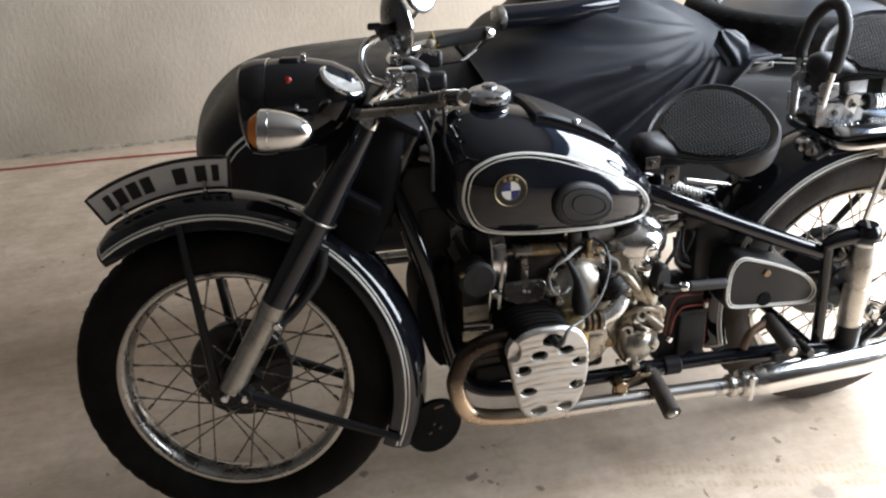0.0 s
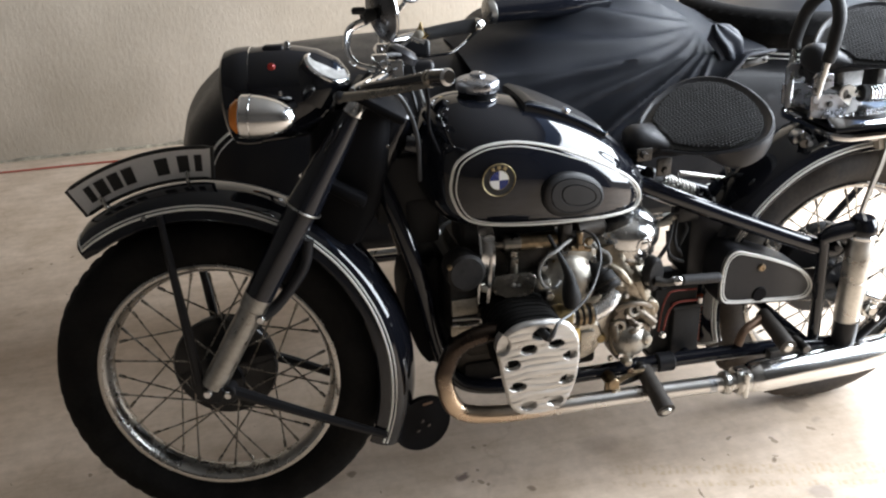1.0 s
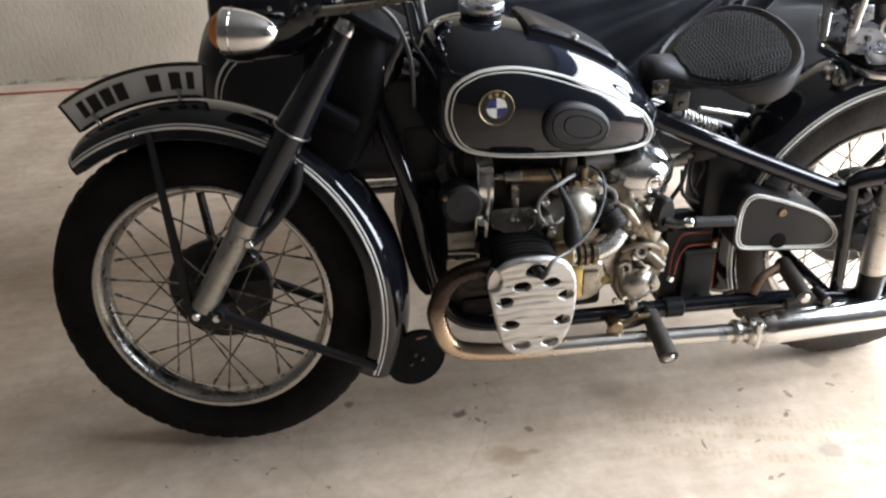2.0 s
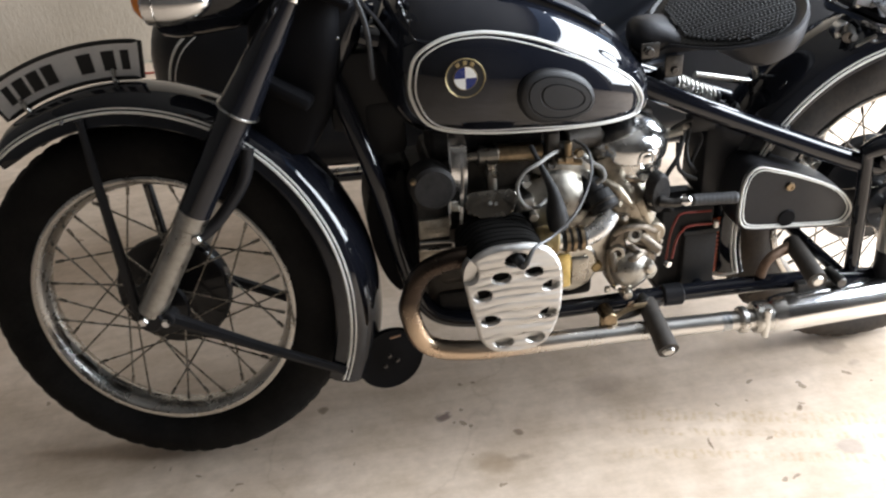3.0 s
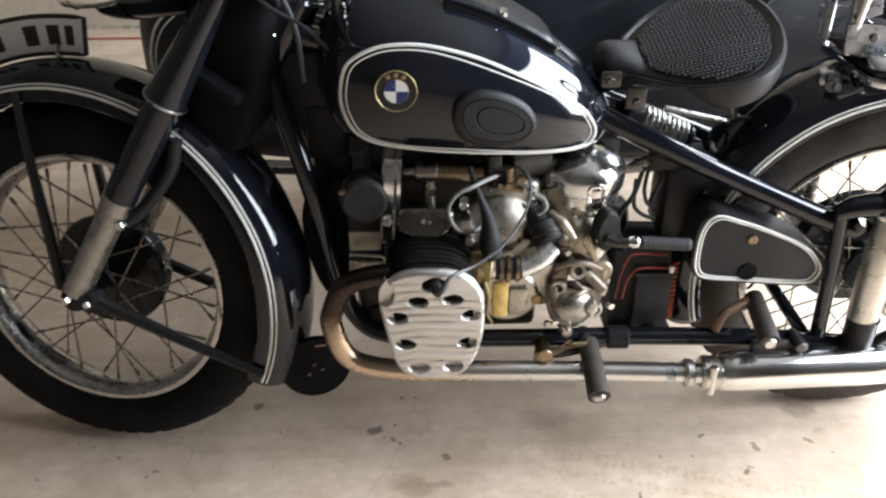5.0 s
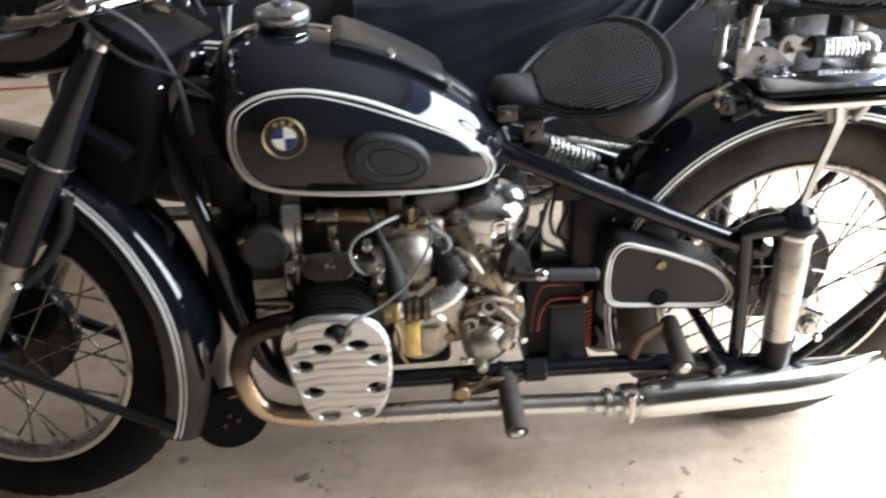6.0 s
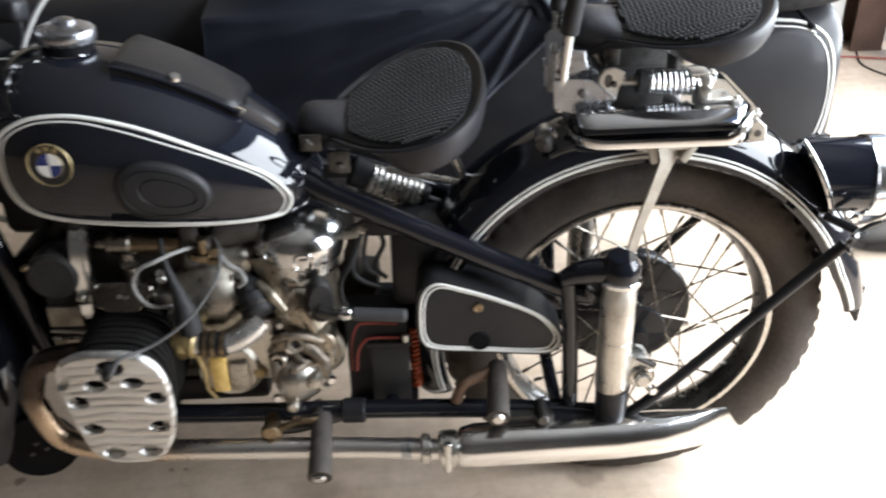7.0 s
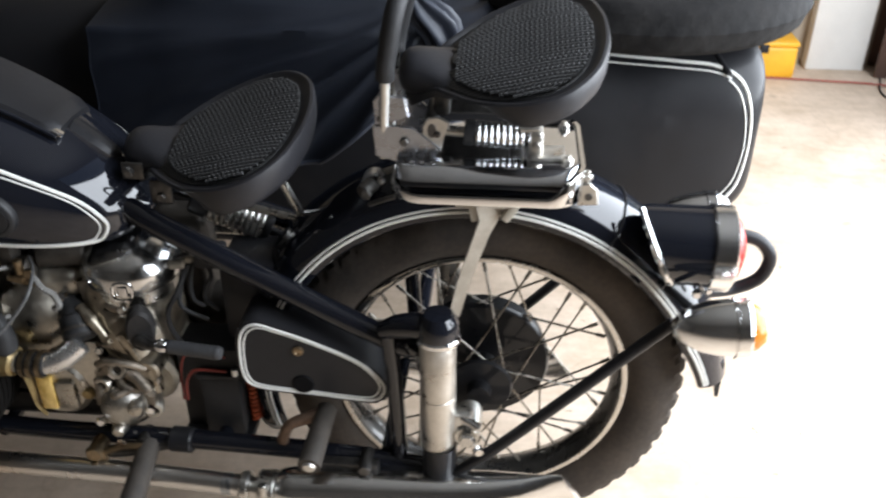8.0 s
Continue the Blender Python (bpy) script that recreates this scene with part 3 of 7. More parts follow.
def tyre_mesh(R, rim, width, depth, n, slant):
    """Round tyre with blocks cut into its tread. Axis along y."""
    prof = []
    k = 22
    for i in range(k + 1):
        a = radians(-148 + 296 * i / k)
        prof.append((a, i))
    mid = (R + rim) / 2 - 0.003
    hr = R - mid
    bm = bmesh.new()
    rings = []
    for s in range(n):
        ring = []
        for a, i in prof:
            y = width / 2 * math.sin(a)
            r = mid + hr * math.cos(a) * (1.0 if math.cos(a) > 0 else 0.95)
            if abs(a) < radians(66):
                phase = (s + int(abs(math.degrees(a)) / 24) * slant) % 4
                groove = abs(abs(math.degrees(a)) - 20) < 7
                if phase >= 3 or groove:
                    r -= depth
            th = 2 * math.pi * s / n
            ring.append(bm.verts.new((-r * math.cos(th), y, r * math.sin(th))))
        rings.append(ring)
    for s in range(n):
        A, B = rings[s], rings[(s + 1) % n]
        for i in range(k):
            bm.faces.new((A[i], A[i + 1], B[i + 1], B[i]))
    return bm


def rim_mesh(R, width):
    w = width / 2
    prof = [(R, -w), (R - 0.003, -w - 0.004), (R - 0.009, -w - 0.002), (R - 0.014, -w * 0.86), (R - 0.020, -w * 0.45), (R - 0.024, 0),
            (R - 0.020, w * 0.45), (R - 0.014, w * 0.86), (R - 0.009, w + 0.002), (R - 0.003, w + 0.004), (R, w),
            (R - 0.008, w * 0.75), (R - 0.015, w * 0.3), (R - 0.015, -w * 0.3), (R - 0.008, -w * 0.75)]
    return lathe([(r, h) for r, h in prof], Matrix.Rotation(radians(-90), 4, 'X'), 96, close=True)


def spoke_data(L):
    bm = rod((0, 0, 0), (0, 0, L), 0.0019, segs=6)
    bm = join(bm, rod((0, 0, L - 0.016), (0, 0, L), 0.0032, segs=6))
    return mesh_of("spoke", bm, POLISH)


def wheel(center, xf, tyre_mat, rim_mat, drum_side, depth, drum_r, R):
    T = xf @ Matrix.Translation(center)
    c = drum_side
    hub = lathe([(0.0, -0.075), (0.018, -0.075), (0.02, -0.055), (0.052, -0.052), (0.055, -0.046), (0.03, -0.040), (0.028, 0.01),
                 (0.05, 0.018), (drum_r, 0.02), (drum_r + 0.004, 0.026), (drum_r + 0.004, 0.034), (drum_r - 0.004, 0.036), (drum_r - 0.002, 0.062),
                 (drum_r * 0.8, 0.068), (0.03, 0.07), (0.02, 0.085), (0.0, 0.085)], Matrix.Rotation(radians(-90 * c), 4, 'X'), 48)
    w = part("wheel", hub, HUB, bike, "spoked wheel with a black drum hub", T)
    part("tyre", tyre_mesh(R, R_RIM - 0.006, 0.098, depth, 216, 2), tyre_mat, w, "black treaded rubber tyre", T, angle=30)
    part("rim", rim_mesh(R_RIM, 0.058), rim_mat, w, "spoked wheel rim", T)
    for y in (-0.031, 0.031):
        part("rim_lip", lathe([(R_RIM + 0.0005, y - 0.0022), (R_RIM + 0.0005, y + 0.0022), (R_RIM - 0.0035, y + 0.0036), (R_RIM - 0.0085, y + 0.0024), (R_RIM - 0.0085, y - 0.0024), (R_RIM - 0.0035, y - 0.0036)], Matrix.Rotation(radians(-90), 4, 'X'), 96, close=True), LIP, w, "chromed rim edge", T)
    ends = []
    for i in range(36):
        side = -1 if i % 2 else 1
        hr = 0.05 if side * c < 0 else drum_r * 0.97
        hy = -0.046 * c if side * c < 0 else 0.03 * c
        lead = radians(24 if (i // 2) % 2 else -24) * (1.0 if hr < 0.06 else 0.8)
        th = 2 * math.pi * i / 36
        a = Vector((hr * math.cos(th + lead * 2.2), hy, hr * math.sin(th + lead * 2.2)))
        b = Vector(((R_RIM - 0.026) * math.cos(th), side * 0.006, (R_RIM - 0.026) * math.sin(th)))
        ends.append((a, b))
    cache = {}
    for a, b in ends:
        L = round((b - a).length, 3)
        me = cache.get(L) or cache.setdefault(L, spoke_data(L))
        ob = new("spoke", me)
        hang(ob, w)
        ob.matrix_basis = T @ orient(a, b - a)
    return w


wheel(CF, STEER, TYRE, RIMCHROME, 1, 0.003, 0.105, R_TYRE)
wheel(CR, Matrix.Identity(4), DUSTY, DARKRIM, 1, 0.007, 0.113, 0.344)


def arc_pos(c, a, r, y):
    return Vector((c.x - r * math.cos(a), y, c.z + r * math.sin(a)))


def fender_section(w, s):
    half = [(-s, w), (-s * 0.82, w * 1.0), (-s * 0.66, w * 0.975), (-s * 0.51, w * 0.925), (-s * 0.37, w * 0.84), (-s * 0.245, w * 0.72), (-s * 0.14, w * 0.56), (-s * 0.058, w * 0.37), (-s * 0.014, w * 0.185)]
    outer = [(d, -y) for d, y in half] + [(0.0, 0.0)] + [(d, y) for d, y in reversed(half)]
    inner = [(d - 0.003, y * 0.965) for d, y in reversed(outer)]
    return outer, inner


def fender(c, stations, w, s, xf, label, low, high):
    """stations: (degrees from the front, crown radius, widening)."""
    ang = [q[0] for q in stations]
    outer, inner = fender_section(w, s)
    secs = []
    for d in np.linspace(ang[0], ang[-1], 72):
        r = float(np.interp(d, ang, [q[1] for q in stations]))
        k = float(np.interp(d, ang, [q[2] for q in stations]))
        a = radians(float(d))
        secs.append([arc_pos(c, a, r + o[0] * k, o[1] * (0.6 + 0.4 * k)) for o in outer + inner])
    ob = part("mudguard", loft(secs), BLACK, bike, label, xf)

    def line(off, rad, name):
        pts = []
        for sd in (-1, 1):
            row = []
            for d in np.linspace(ang[0] + 1.2, ang[-1] - 1.0, 60):
                r = float(np.interp(d, ang, [q[1] for q in stations]))
                k = float(np.interp(d, ang, [q[2] for q in stations]))
                ww = float(np.interp(-off * s, [o[0] for o in outer[:9]], [-o[1] for o in outer[:9]])) * (0.6 + 0.4 * k)
                row.append(arc_pos(c, radians(float(d)), r - s * k * off, sd * (ww + 0.0006)))
            pts.append(row)
        r0 = stations[0][1]
        k0 = stations[0][2]
        a0 = radians(ang[0] + 1.2)
        tip = [arc_pos(c, a0, r0 + o[0] * k0 + 0.0008, o[1] * (0.6 + 0.4 * k0)) for o in outer if -s * off < o[0]]
        path = list(reversed(pts[0])) + tip + pts[1]
        part(name, tube(path, rad, 6, smooth=False), STRIPE, ob, "white painted pinstripe", xf)

    line(low, 0.0026, "pinstripe")
    line(high, 0.0017, "pinstripe")
    return ob


FRONT_ST = [(53, 0.392, 0.75), (58, 0.402, 1.0), (90, 0.404, 1.0), (120, 0.402, 1.0), (150, 0.396, 1.08), (180, 0.397, 1.22), (204, 0.399, 1.24)]
FF = fender(CF, FRONT_ST, 0.077, 0.055, STEER, "deep black front mudguard with white pinstripes", 0.64, 0.53)
REAR_ST = [(-16, 0.392, 1.0), (20, 0.398, 1.0), (60, 0.402, 1.0), (110, 0.402, 1.0), (140, 0.403, 1.0), (160, 0.408, 1.0), (174, 0.416, 0.8)]
RF = fender(CG, REAR_ST, 0.083, 0.066, Matrix.Identity(4), "deep black rear mudguard with white pinstripes", 0.84, 0.74)
# seam of the hinged rear section, and light strip of the side lining
RFSEAM = tube([arc_pos(CG, radians(123), 0.4035 + o[0] * 1.0, o[1] * 1.004) for o in fender_section(0.083, 0.066)[0]], 0.0016, 6, smooth=False)
part("seam", RFSEAM, SATIN, RF)

# --- front fork (steered) ---
for sd in (-1, 1):
    y = 0.095 * sd
    leg = part("fork_leg", join(rod((0.002, y, 0.352), (0.112, y, 0.536), 0.0245, 0.0235, 24, 0.006), rod((0.098, y, 0.512), (0.116, y, 0.543), 0.0275, segs=24)),
               mat("fork_alloy", (0.38, 0.37, 0.345), 0.30, metal=1.0, bump=0.1, rvar=0.4, var=0.25, scale=30), bike, "dull chromed lower fork leg", STEER)
    part("fork_tube", rod((0.112, y, 0.536), (0.216, y, 0.71), 0.0275, 0.030, 24), BLACK, leg, "black fork sleeve", STEER)
    part("fork_cover", rod((0.212, y, 0.703), (0.318, y, 0.876), 0.033, 0.019, 24), BLACK, leg, "black upper fork cover", STEER)
    part("clamp_ring", lathe([(0.034, -0.002), (0.0365, -0.001), (0.0365, 0.001), (0.034, 0.002)], orient((0.214, y, 0.706), (0.52, 0, 0.854)), 24, True), DULL, leg, "bright thin clamp ring", STEER)
    part("fork_cap", rod((0.316, y, 0.872), (0.334, y, 0.90), 0.021, 0.018, 18, 0.004), CHROME, leg, "chromed fork cap", STEER)
    part("axle_lug", join(rod((0.006, y - 0.02, 0.347), (0.006, y + 0.02, 0.347), 0.023, segs=18), rod((0.036, y - 0.016, 0.346), (0.036, y + 0.016, 0.346), 0.013)), SATIN, leg, "", STEER)
    pieces("axle_nut", [hexnut((-0.002, y + 0.018 * sd, 0.349), (0, sd, 0), 0.009, 0.012), hexnut((0.036, y + 0.016 * sd, 0.344), (0, sd, 0), 0.008, 0.012)], CHROME, leg, "chromed axle bolts", STEER)
    part("fender_arm", tube([(0.116, y * 0.97, 0.495), (0.15, y * 0.92, 0.52), (0.20, y * 0.86, 0.585), (0.215, y * 0.84, 0.64)], [0.013, 0.011, 0.012, 0.012], 10), SATIN, leg, "", STEER)
    part("arm_nut", hexnut((0.116, y + 0.012 * sd, 0.495), (0, sd, 0), 0.009, 0.01), CHROME, leg, "", STEER)
    part("mudguard_stay", tube([(-0.055, 0.082 * sd, 0.70), (-0.045, 0.088 * sd, 0.60), (-0.032, 0.092 * sd, 0.47), (-0.022, y, 0.36)], [0.006, 0.008, 0.010, 0.010], 8), SATIN, FF, "", STEER)
    part("mudguard_stay", tube([(0.02, y * 1.02, 0.35), (0.18, 0.1 * sd, 0.288), (0.335, 0.088 * sd, 0.222)], [0.013, 0.010, 0.008], 8), SATIN, FF, "", STEER)
    part("stay_bolt", hexnut((-0.085, 0.079 * sd, 0.697), (0, sd, 0), 0.005, 0.005), CHROME, FF, "", STEER)

part("steering_head", join(rod((0.30, 0, 0.72), (0.39, 0, 0.878), 0.031, segs=24), box(0.285, 0, 0.73, 0.10, 0.19, 0.022, 0.008, m=Matrix.Rotation(radians(30), 4, 'Y')),
                           box(0.362, 0, 0.885, 0.115, 0.23, 0.018, 0.008, m=Matrix.Rotation(radians(30), 4, 'Y'))), SOOT, bike, "black steering head and fork bridges", STEER)
shroud_secs = []
for z, x0, x1, w in ((0.615, 0.235, 0.31, 0.045), (0.68, 0.215, 0.35, 0.055), (0.76, 0.22, 0.37, 0.06), (0.83, 0.23, 0.38, 0.062), (0.875, 0.255, 0.385, 0.06)):
    shroud_secs.append([Vector(((x0 + x1) / 2 + (x1 - x0) / 2 * math.copysign(abs(math.cos(t)) ** 0.5, math.cos(t)), w * math.copysign(abs(math.sin(t)) ** 0.5, math.sin(t)), z)) for t in np.linspace(0, 2 * math.pi, 24, endpoint=False)])
part("fork_shroud", loft(shroud_secs), SOOT, bike, "black sheet-metal shroud between the fork legs", STEER)

# headlamp: bezel, bucket, speedometer
HL = orient((0.138, 0, 0.902), (1, 0, 0.05)) @ Matrix.Diagonal((0.92, 0.92, 1, 1))
lamp = part("headlamp", lathe([(0.0, 0.175), (0.03, 0.172), (0.058, 0.155), (0.08, 0.12), (0.092, 0.075), (0.096, 0.02), (0.096, 0.0)], HL, 48), BLACK, bike, "black round headlamp shell", STEER)
part("bezel", lathe([(0.0965, 0.0), (0.099, -0.004), (0.099, -0.028), (0.094, -0.048), (0.085, -0.054), (0.085, -0.04), (0.094, 0.0)], HL, 48, True), BLACK, lamp, "black headlamp bezel", STEER)
part("bezel_line", lathe([(0.0975, -0.0007), (0.0995, 0.0), (0.0975, 0.0007)], HL, 48, True), CHROME, lamp, "bright ring between shell and bezel", STEER)
part("lens", lathe([(0.0, -0.062), (0.04, -0.059), (0.07, -0.052), (0.085, -0.046)], HL, 40), mat("lamp_glass", (0.5, 0.5, 0.5), 0.08, metal=0.6, bump=0.0), lamp, "pale ribbed headlamp glass", STEER)
SPD = orient((0.273, -0.040, 0.949), (0.50, -0.28, 0.82)) @ Matrix.Diagonal((1.05, 1.05, 1, 1))
part("speedometer", lathe([(0.0435, -0.001), (0.0435, 0.003), (0.041, 0.0055), (0.038, 0.006), (0.036, 0.003)], SPD, 36), CHROME, lamp, "chrome-rimmed speedometer", STEER)
part("dial_socket", lathe([(0.040, 0.001), (0.0445, 0.000), (0.048, -0.006), (0.052, -0.02), (0.055, -0.05)], SPD, 36), BLACK, lamp, "black raised socket round the dial", STEER)
part("dial_glass", lathe([(0.0, 0.006), (0.02, 0.0055), (0.037, 0.004)], SPD, 30), mat("dial_glass", (0.55, 0.55, 0.54), 0.35, coat=0.3, bump=0.0, var=0.3, scale=60), lamp, "pale dial under glass", STEER)
part("warning_lamp", lathe([(0.0, 0.009), (0.005, 0.008), (0.007, 0.004), (0.008, 0.0)], orient((0.178, -0.064, 0.958), (-0.1, -0.72, 0.7)), 16), RED, lamp, "small red warning lamp", STEER)
part("lamp_screw", lathe([(0.0, 0.006), (0.004, 0.004), (0.005, 0.0)], orient((0.193, -0.082, 0.915), (0, -1, 0.1)), 12), CHROME, lamp, "", STEER)
part("switch_base", box(0.176, -0.010, 0.984, 0.040, 0.034, 0.020, 0.006, 3), SATIN, lamp, "black ignition switch", STEER)
part("ignition_key", join(rod((0.190, -0.010, 0.982), (0.204, -0.010, 0.984), 0.008), box(0.202, -0.010, 0.990, 0.010, 0.020, 0.020, 0.003)), CHROME, lamp, "bright ignition key", STEER)


def indicator(xf, tail, nose, r, lens_len, stem_from, lens_mat=None):
    t, n = Vector(tail), Vector(nose)
    L = (n - t).length
    M = orient(t, n - t)
    ob = part("indicator", lathe([(r * math.sqrt(1 - (1 - u) ** 2), L * 0.9 * u) for u in (0.0, 0.012, 0.04, 0.09, 0.16, 0.25, 0.36, 0.5, 0.66, 0.83, 1.0)] + [(r, L)], M, 32), SILVER, bike, "chromed bullet indicator", xf)
    part("front_ring", lathe([(r, L * 0.99), (r * 1.01, L * 1.0), (r * 0.95, L + lens_len * 0.14), (r * 0.79, L + lens_len * 0.16)], M, 32), CHROME, ob, "", xf)
    part("trim_ring", lathe([(r * 0.99, L * 0.82), (r * 1.045, L * 0.83), (r * 1.045, L * 0.855), (r * 0.99, L * 0.865)], M, 32, True), CHROME, ob, "", xf)
    part("lens", lathe([(r * 0.80, L), (r * 0.77, L + lens_len * 0.45), (r * 0.55, L + lens_len * 0.85), (0.0, L + lens_len)], M, 28), lens_mat or AMBER, ob, "indicator lens", xf)
    part("stem", rod(stem_from, t + (n - t) * 0.55, 0.007), SATIN, ob, "", xf)
    return ob


for sd in (-1, 1):
    indicator(STEER, (0.233, 0.2 * sd, 0.889), (0.146, 0.2 * sd, 0.896), 0.037, 0.022, (0.215, 0.085 * sd, 0.893))

# handlebar, levers, mirrors
BACK = STEER.inverted()
near_bar = [(0.295, -0.262, 0.972), (0.292, -0.225, 0.964), (0.322, -0.16, 0.955)]
bar_pts = [tuple(BACK @ Vector(p)) for p in near_bar] + [(0.39, 0, 0.94), (0.375, 0.12, 0.945), (0.355, 0.22, 0.955), (0.40, 0.29, 0.965), (0.48, 0.33, 0.975), (0.565, 0.35, 0.985)]
hb = part("handlebar", tube(bar_pts, 0.0115, 14), CHROME, bike, "chromed handlebar with rubber grips", STEER)
pieces("bar_clamp", [box(0.39, -0.035, 0.935, 0.045, 0.025, 0.05, 0.006), box(0.39, 0.035, 0.935, 0.045, 0.025, 0.05, 0.006)], CHROME, hb, "", STEER)
part("damper_knob", lathe([(0.0, 0.03), (0.02, 0.028), (0.03, 0.02), (0.03, 0.008), (0.012, 0.0)], orient((0.402, 0, 0.95), (0.5, 0, 0.866)), 24), SATIN, hb, "black steering damper knob", STEER)
part("grip", tube([(0.452, 0.318, 0.972), (0.494, 0.333, 0.977), (0.53, 0.341, 0.981), (0.566, 0.350, 0.985)], [0.0140, 0.0150, 0.0155, 0.0160], 14), RUBBER, hb, "black rubber grip", STEER)
part("lever", tube([(0.576, 0.345, 0.983), (0.544, 0.352, 0.952), (0.509, 0.345, 0.928), (0.474, 0.335, 0.924), (0.444, 0.322, 0.923)], [0.011, 0.0055, 0.005, 0.005, 0.0045], 8, flat=0.6), CHROME, hb, "chromed inverted lever", STEER)
part("bar_end", rod((0.562, 0.34, 0.985), (0.582, 0.345, 0.985), 0.015, 0.012, 16, 0.004), CHROME, hb, "", STEER)
part("grip", tube([(0.388, -0.430, 1.0275), (0.371, -0.389, 1.0165), (0.335, -0.338, 0.999), (0.300, -0.285, 0.982), (0.292, -0.25, 0.970)], [0.0122, 0.0120, 0.0100, 0.0095, 0.0105], 16), BLACK, hb, "glossy black handlebar end")
part("bar_end", rod((0.3870, -0.4285, 1.027), (0.3895, -0.4345, 1.0288), 0.0130, 0.0115, 18, 0.002), CHROME, hb, "chromed plug in the bar's end")
part("lever_collar", rod((0.3730, -0.392, 1.0175), (0.370, -0.386, 1.0155), 0.0135, segs=18, round_end=0.002), POLISH, hb, "dull metal collar at the lever's hinge")
part("lever", tube([(0.371, -0.398, 1.012), (0.345, -0.372, 1.001), (0.315, -0.342, 0.990), (0.285, -0.315, 0.981), (0.253, -0.288, 0.973)], [0.0065, 0.0072, 0.0078, 0.0086, 0.0092], 12, flat=0.5, up=(0.3, 0.6, -1)), POLISH, hb, "flat worn metal lever under the bar")
part("lever_pivot", lathe([(0.0, 0.009), (0.006, 0.008), (0.008, 0.004), (0.008, -0.008)], orient((0.370, -0.398, 1.018), (0.1, -0.7, 0.7)), 14), POLISH, hb, "small bright hinge screw")
part("lever_end", lathe([(0.0, 0.010), (0.007, 0.008), (0.0095, 0.0), (0.007, -0.008), (0.0, -0.010)], orient((0.252, -0.287, 0.973), (0.1, -0.7, 0.7)), 14), SATIN, hb, "dark rounded lever end")
for sd in (-1, 1):
    part("cable", tube([(0.37, 0.17 * sd, 0.94), (0.41, 0.14 * sd, 0.90), (0.43, 0.10 * sd, 0.83), (0.43, 0.07 * sd, 0.74)], 0.004, 6), RUBBER, hb, "", STEER)
for x, y, z, s in ((0.372, -0.085, 0.962, 0.022), (0.372, 0.085, 0.965, 0.022), (0.382, 0.14, 0.968, 0.018), (0.40, 0.035, 0.968, 0.016)):
    part("perch", box(x, y, z, s * 1.3, s, s * 1.2, 0.004), CHROME, hb, "", STEER)
part("choke_lever", tube([(0.40, 0.05, 0.965), (0.425, 0.06, 0.985), (0.45, 0.06, 0.975)], [0.005, 0.004, 0.006], 8), CHROME, hb, "", STEER)
part("wire", tube([(0.36, -0.10, 0.95), (0.385, -0.06, 0.97), (0.42, -0.01, 0.955), (0.435, 0.02, 0.90)], 0.0035, 6), RUBBER, hb, "", STEER)
part("wire", tube([(0.33, -0.05, 0.92), (0.36, -0.06, 0.95), (0.39, 0.02, 0.965), (0.42, 0.08, 0.93)], 0.0035, 6), RUBBER, hb, "", STEER)
# mirror with its curved chrome stem
part("mirror_stem", tube([(0.368, -0.17, 0.958), (0.338, -0.165, 0.968), (0.322, -0.15, 0.992), (0.328, -0.13, 1.022), (0.355, -0.12, 1.035)], 0.0078, 10, flat=0.7), SILVER, hb, "curved chromed mirror stem", STEER)
MR = orient((0.384, -0.10, 1.052), (-0.86, -0.42, -0.15)) @ Matrix.Diagonal((1.25, 1.25, 1, 1))
part("mirror", lathe([(0.0, 0.02), (0.025, 0.018), (0.042, 0.008), (0.046, 0.0), (0.044, -0.004), (0.0, -0.003)], MR, 32), mat("mirror_back", (0.15, 0.15, 0.155), 0.28, metal=1.0, bump=0.02, rvar=0.4), hb, "round mirror with a dark metal back", STEER)
part("mirror_rim", lathe([(0.0455, -0.003), (0.0475, 0.0), (0.0465, 0.003), (0.045, 0.001)], MR, 36, True), CHROME, hb, "", STEER)
part("mirror_boss", join(rod((0.350, -0.125, 1.040), (0.372, -0.115, 1.046), 0.014, 0.010, 16, 0.003), box(0.345, -0.128, 1.052, 0.024, 0.018, 0.012, 0.004)), RUBBER, hb, "black mirror clamp", STEER)
MF = orient((0.424, 0.227, 1.089), (-0.744, 0.656, -0.155))
part("mirror_stem", tube([(0.36, 0.22, 0.965), (0.365, 0.235, 1.0), (0.405, 0.24, 1.035), (0.425, 0.235, 1.06)], 0.006, 8), CHROME, hb, "", STEER)
part("mirror", lathe([(0.0, 0.02), (0.025, 0.018), (0.042, 0.008), (0.046, 0.0), (0.044, -0.004), (0.0, -0.003)], MF, 32), SATIN, hb, "round mirror with a black back", STEER)
part("mirror_glass", lathe([(0.0, -0.0056), (0.039, -0.0056), (0.041, -0.004)], MF, 32), CHROME, hb, "bright mirror glass", STEER)
pieces("switch_box", [box(0.424, 0.140, 0.960, 0.075, 0.035, 0.034, 0.008, 3), box(0.433, 0.074, 0.925, 0.07, 0.04, 0.036, 0.010, 3)], SATIN, hb, "black switch housing on the handlebar", STEER)
TH = orient((0.440, 0.296, 0.972), (-0.35, -0.85, 0.38))
star = bmesh.new()
star_rim = []
for k in range(4):
    star_rim += [(0.023 * math.sin(math.pi * k / 2), 0.030 * math.cos(math.pi * k / 2)), (0.012 * math.sin(math.pi * (k + 0.5) / 2), 0.012 * math.cos(math.pi * (k + 0.5) / 2))]
front = [star.verts.new((x, y, 0.003)) for x, y in star_rim]
rear = [star.verts.new((x, y, -0.003)) for x, y in star_rim]
star.faces.new(front)
star.faces.new(rear[::-1])
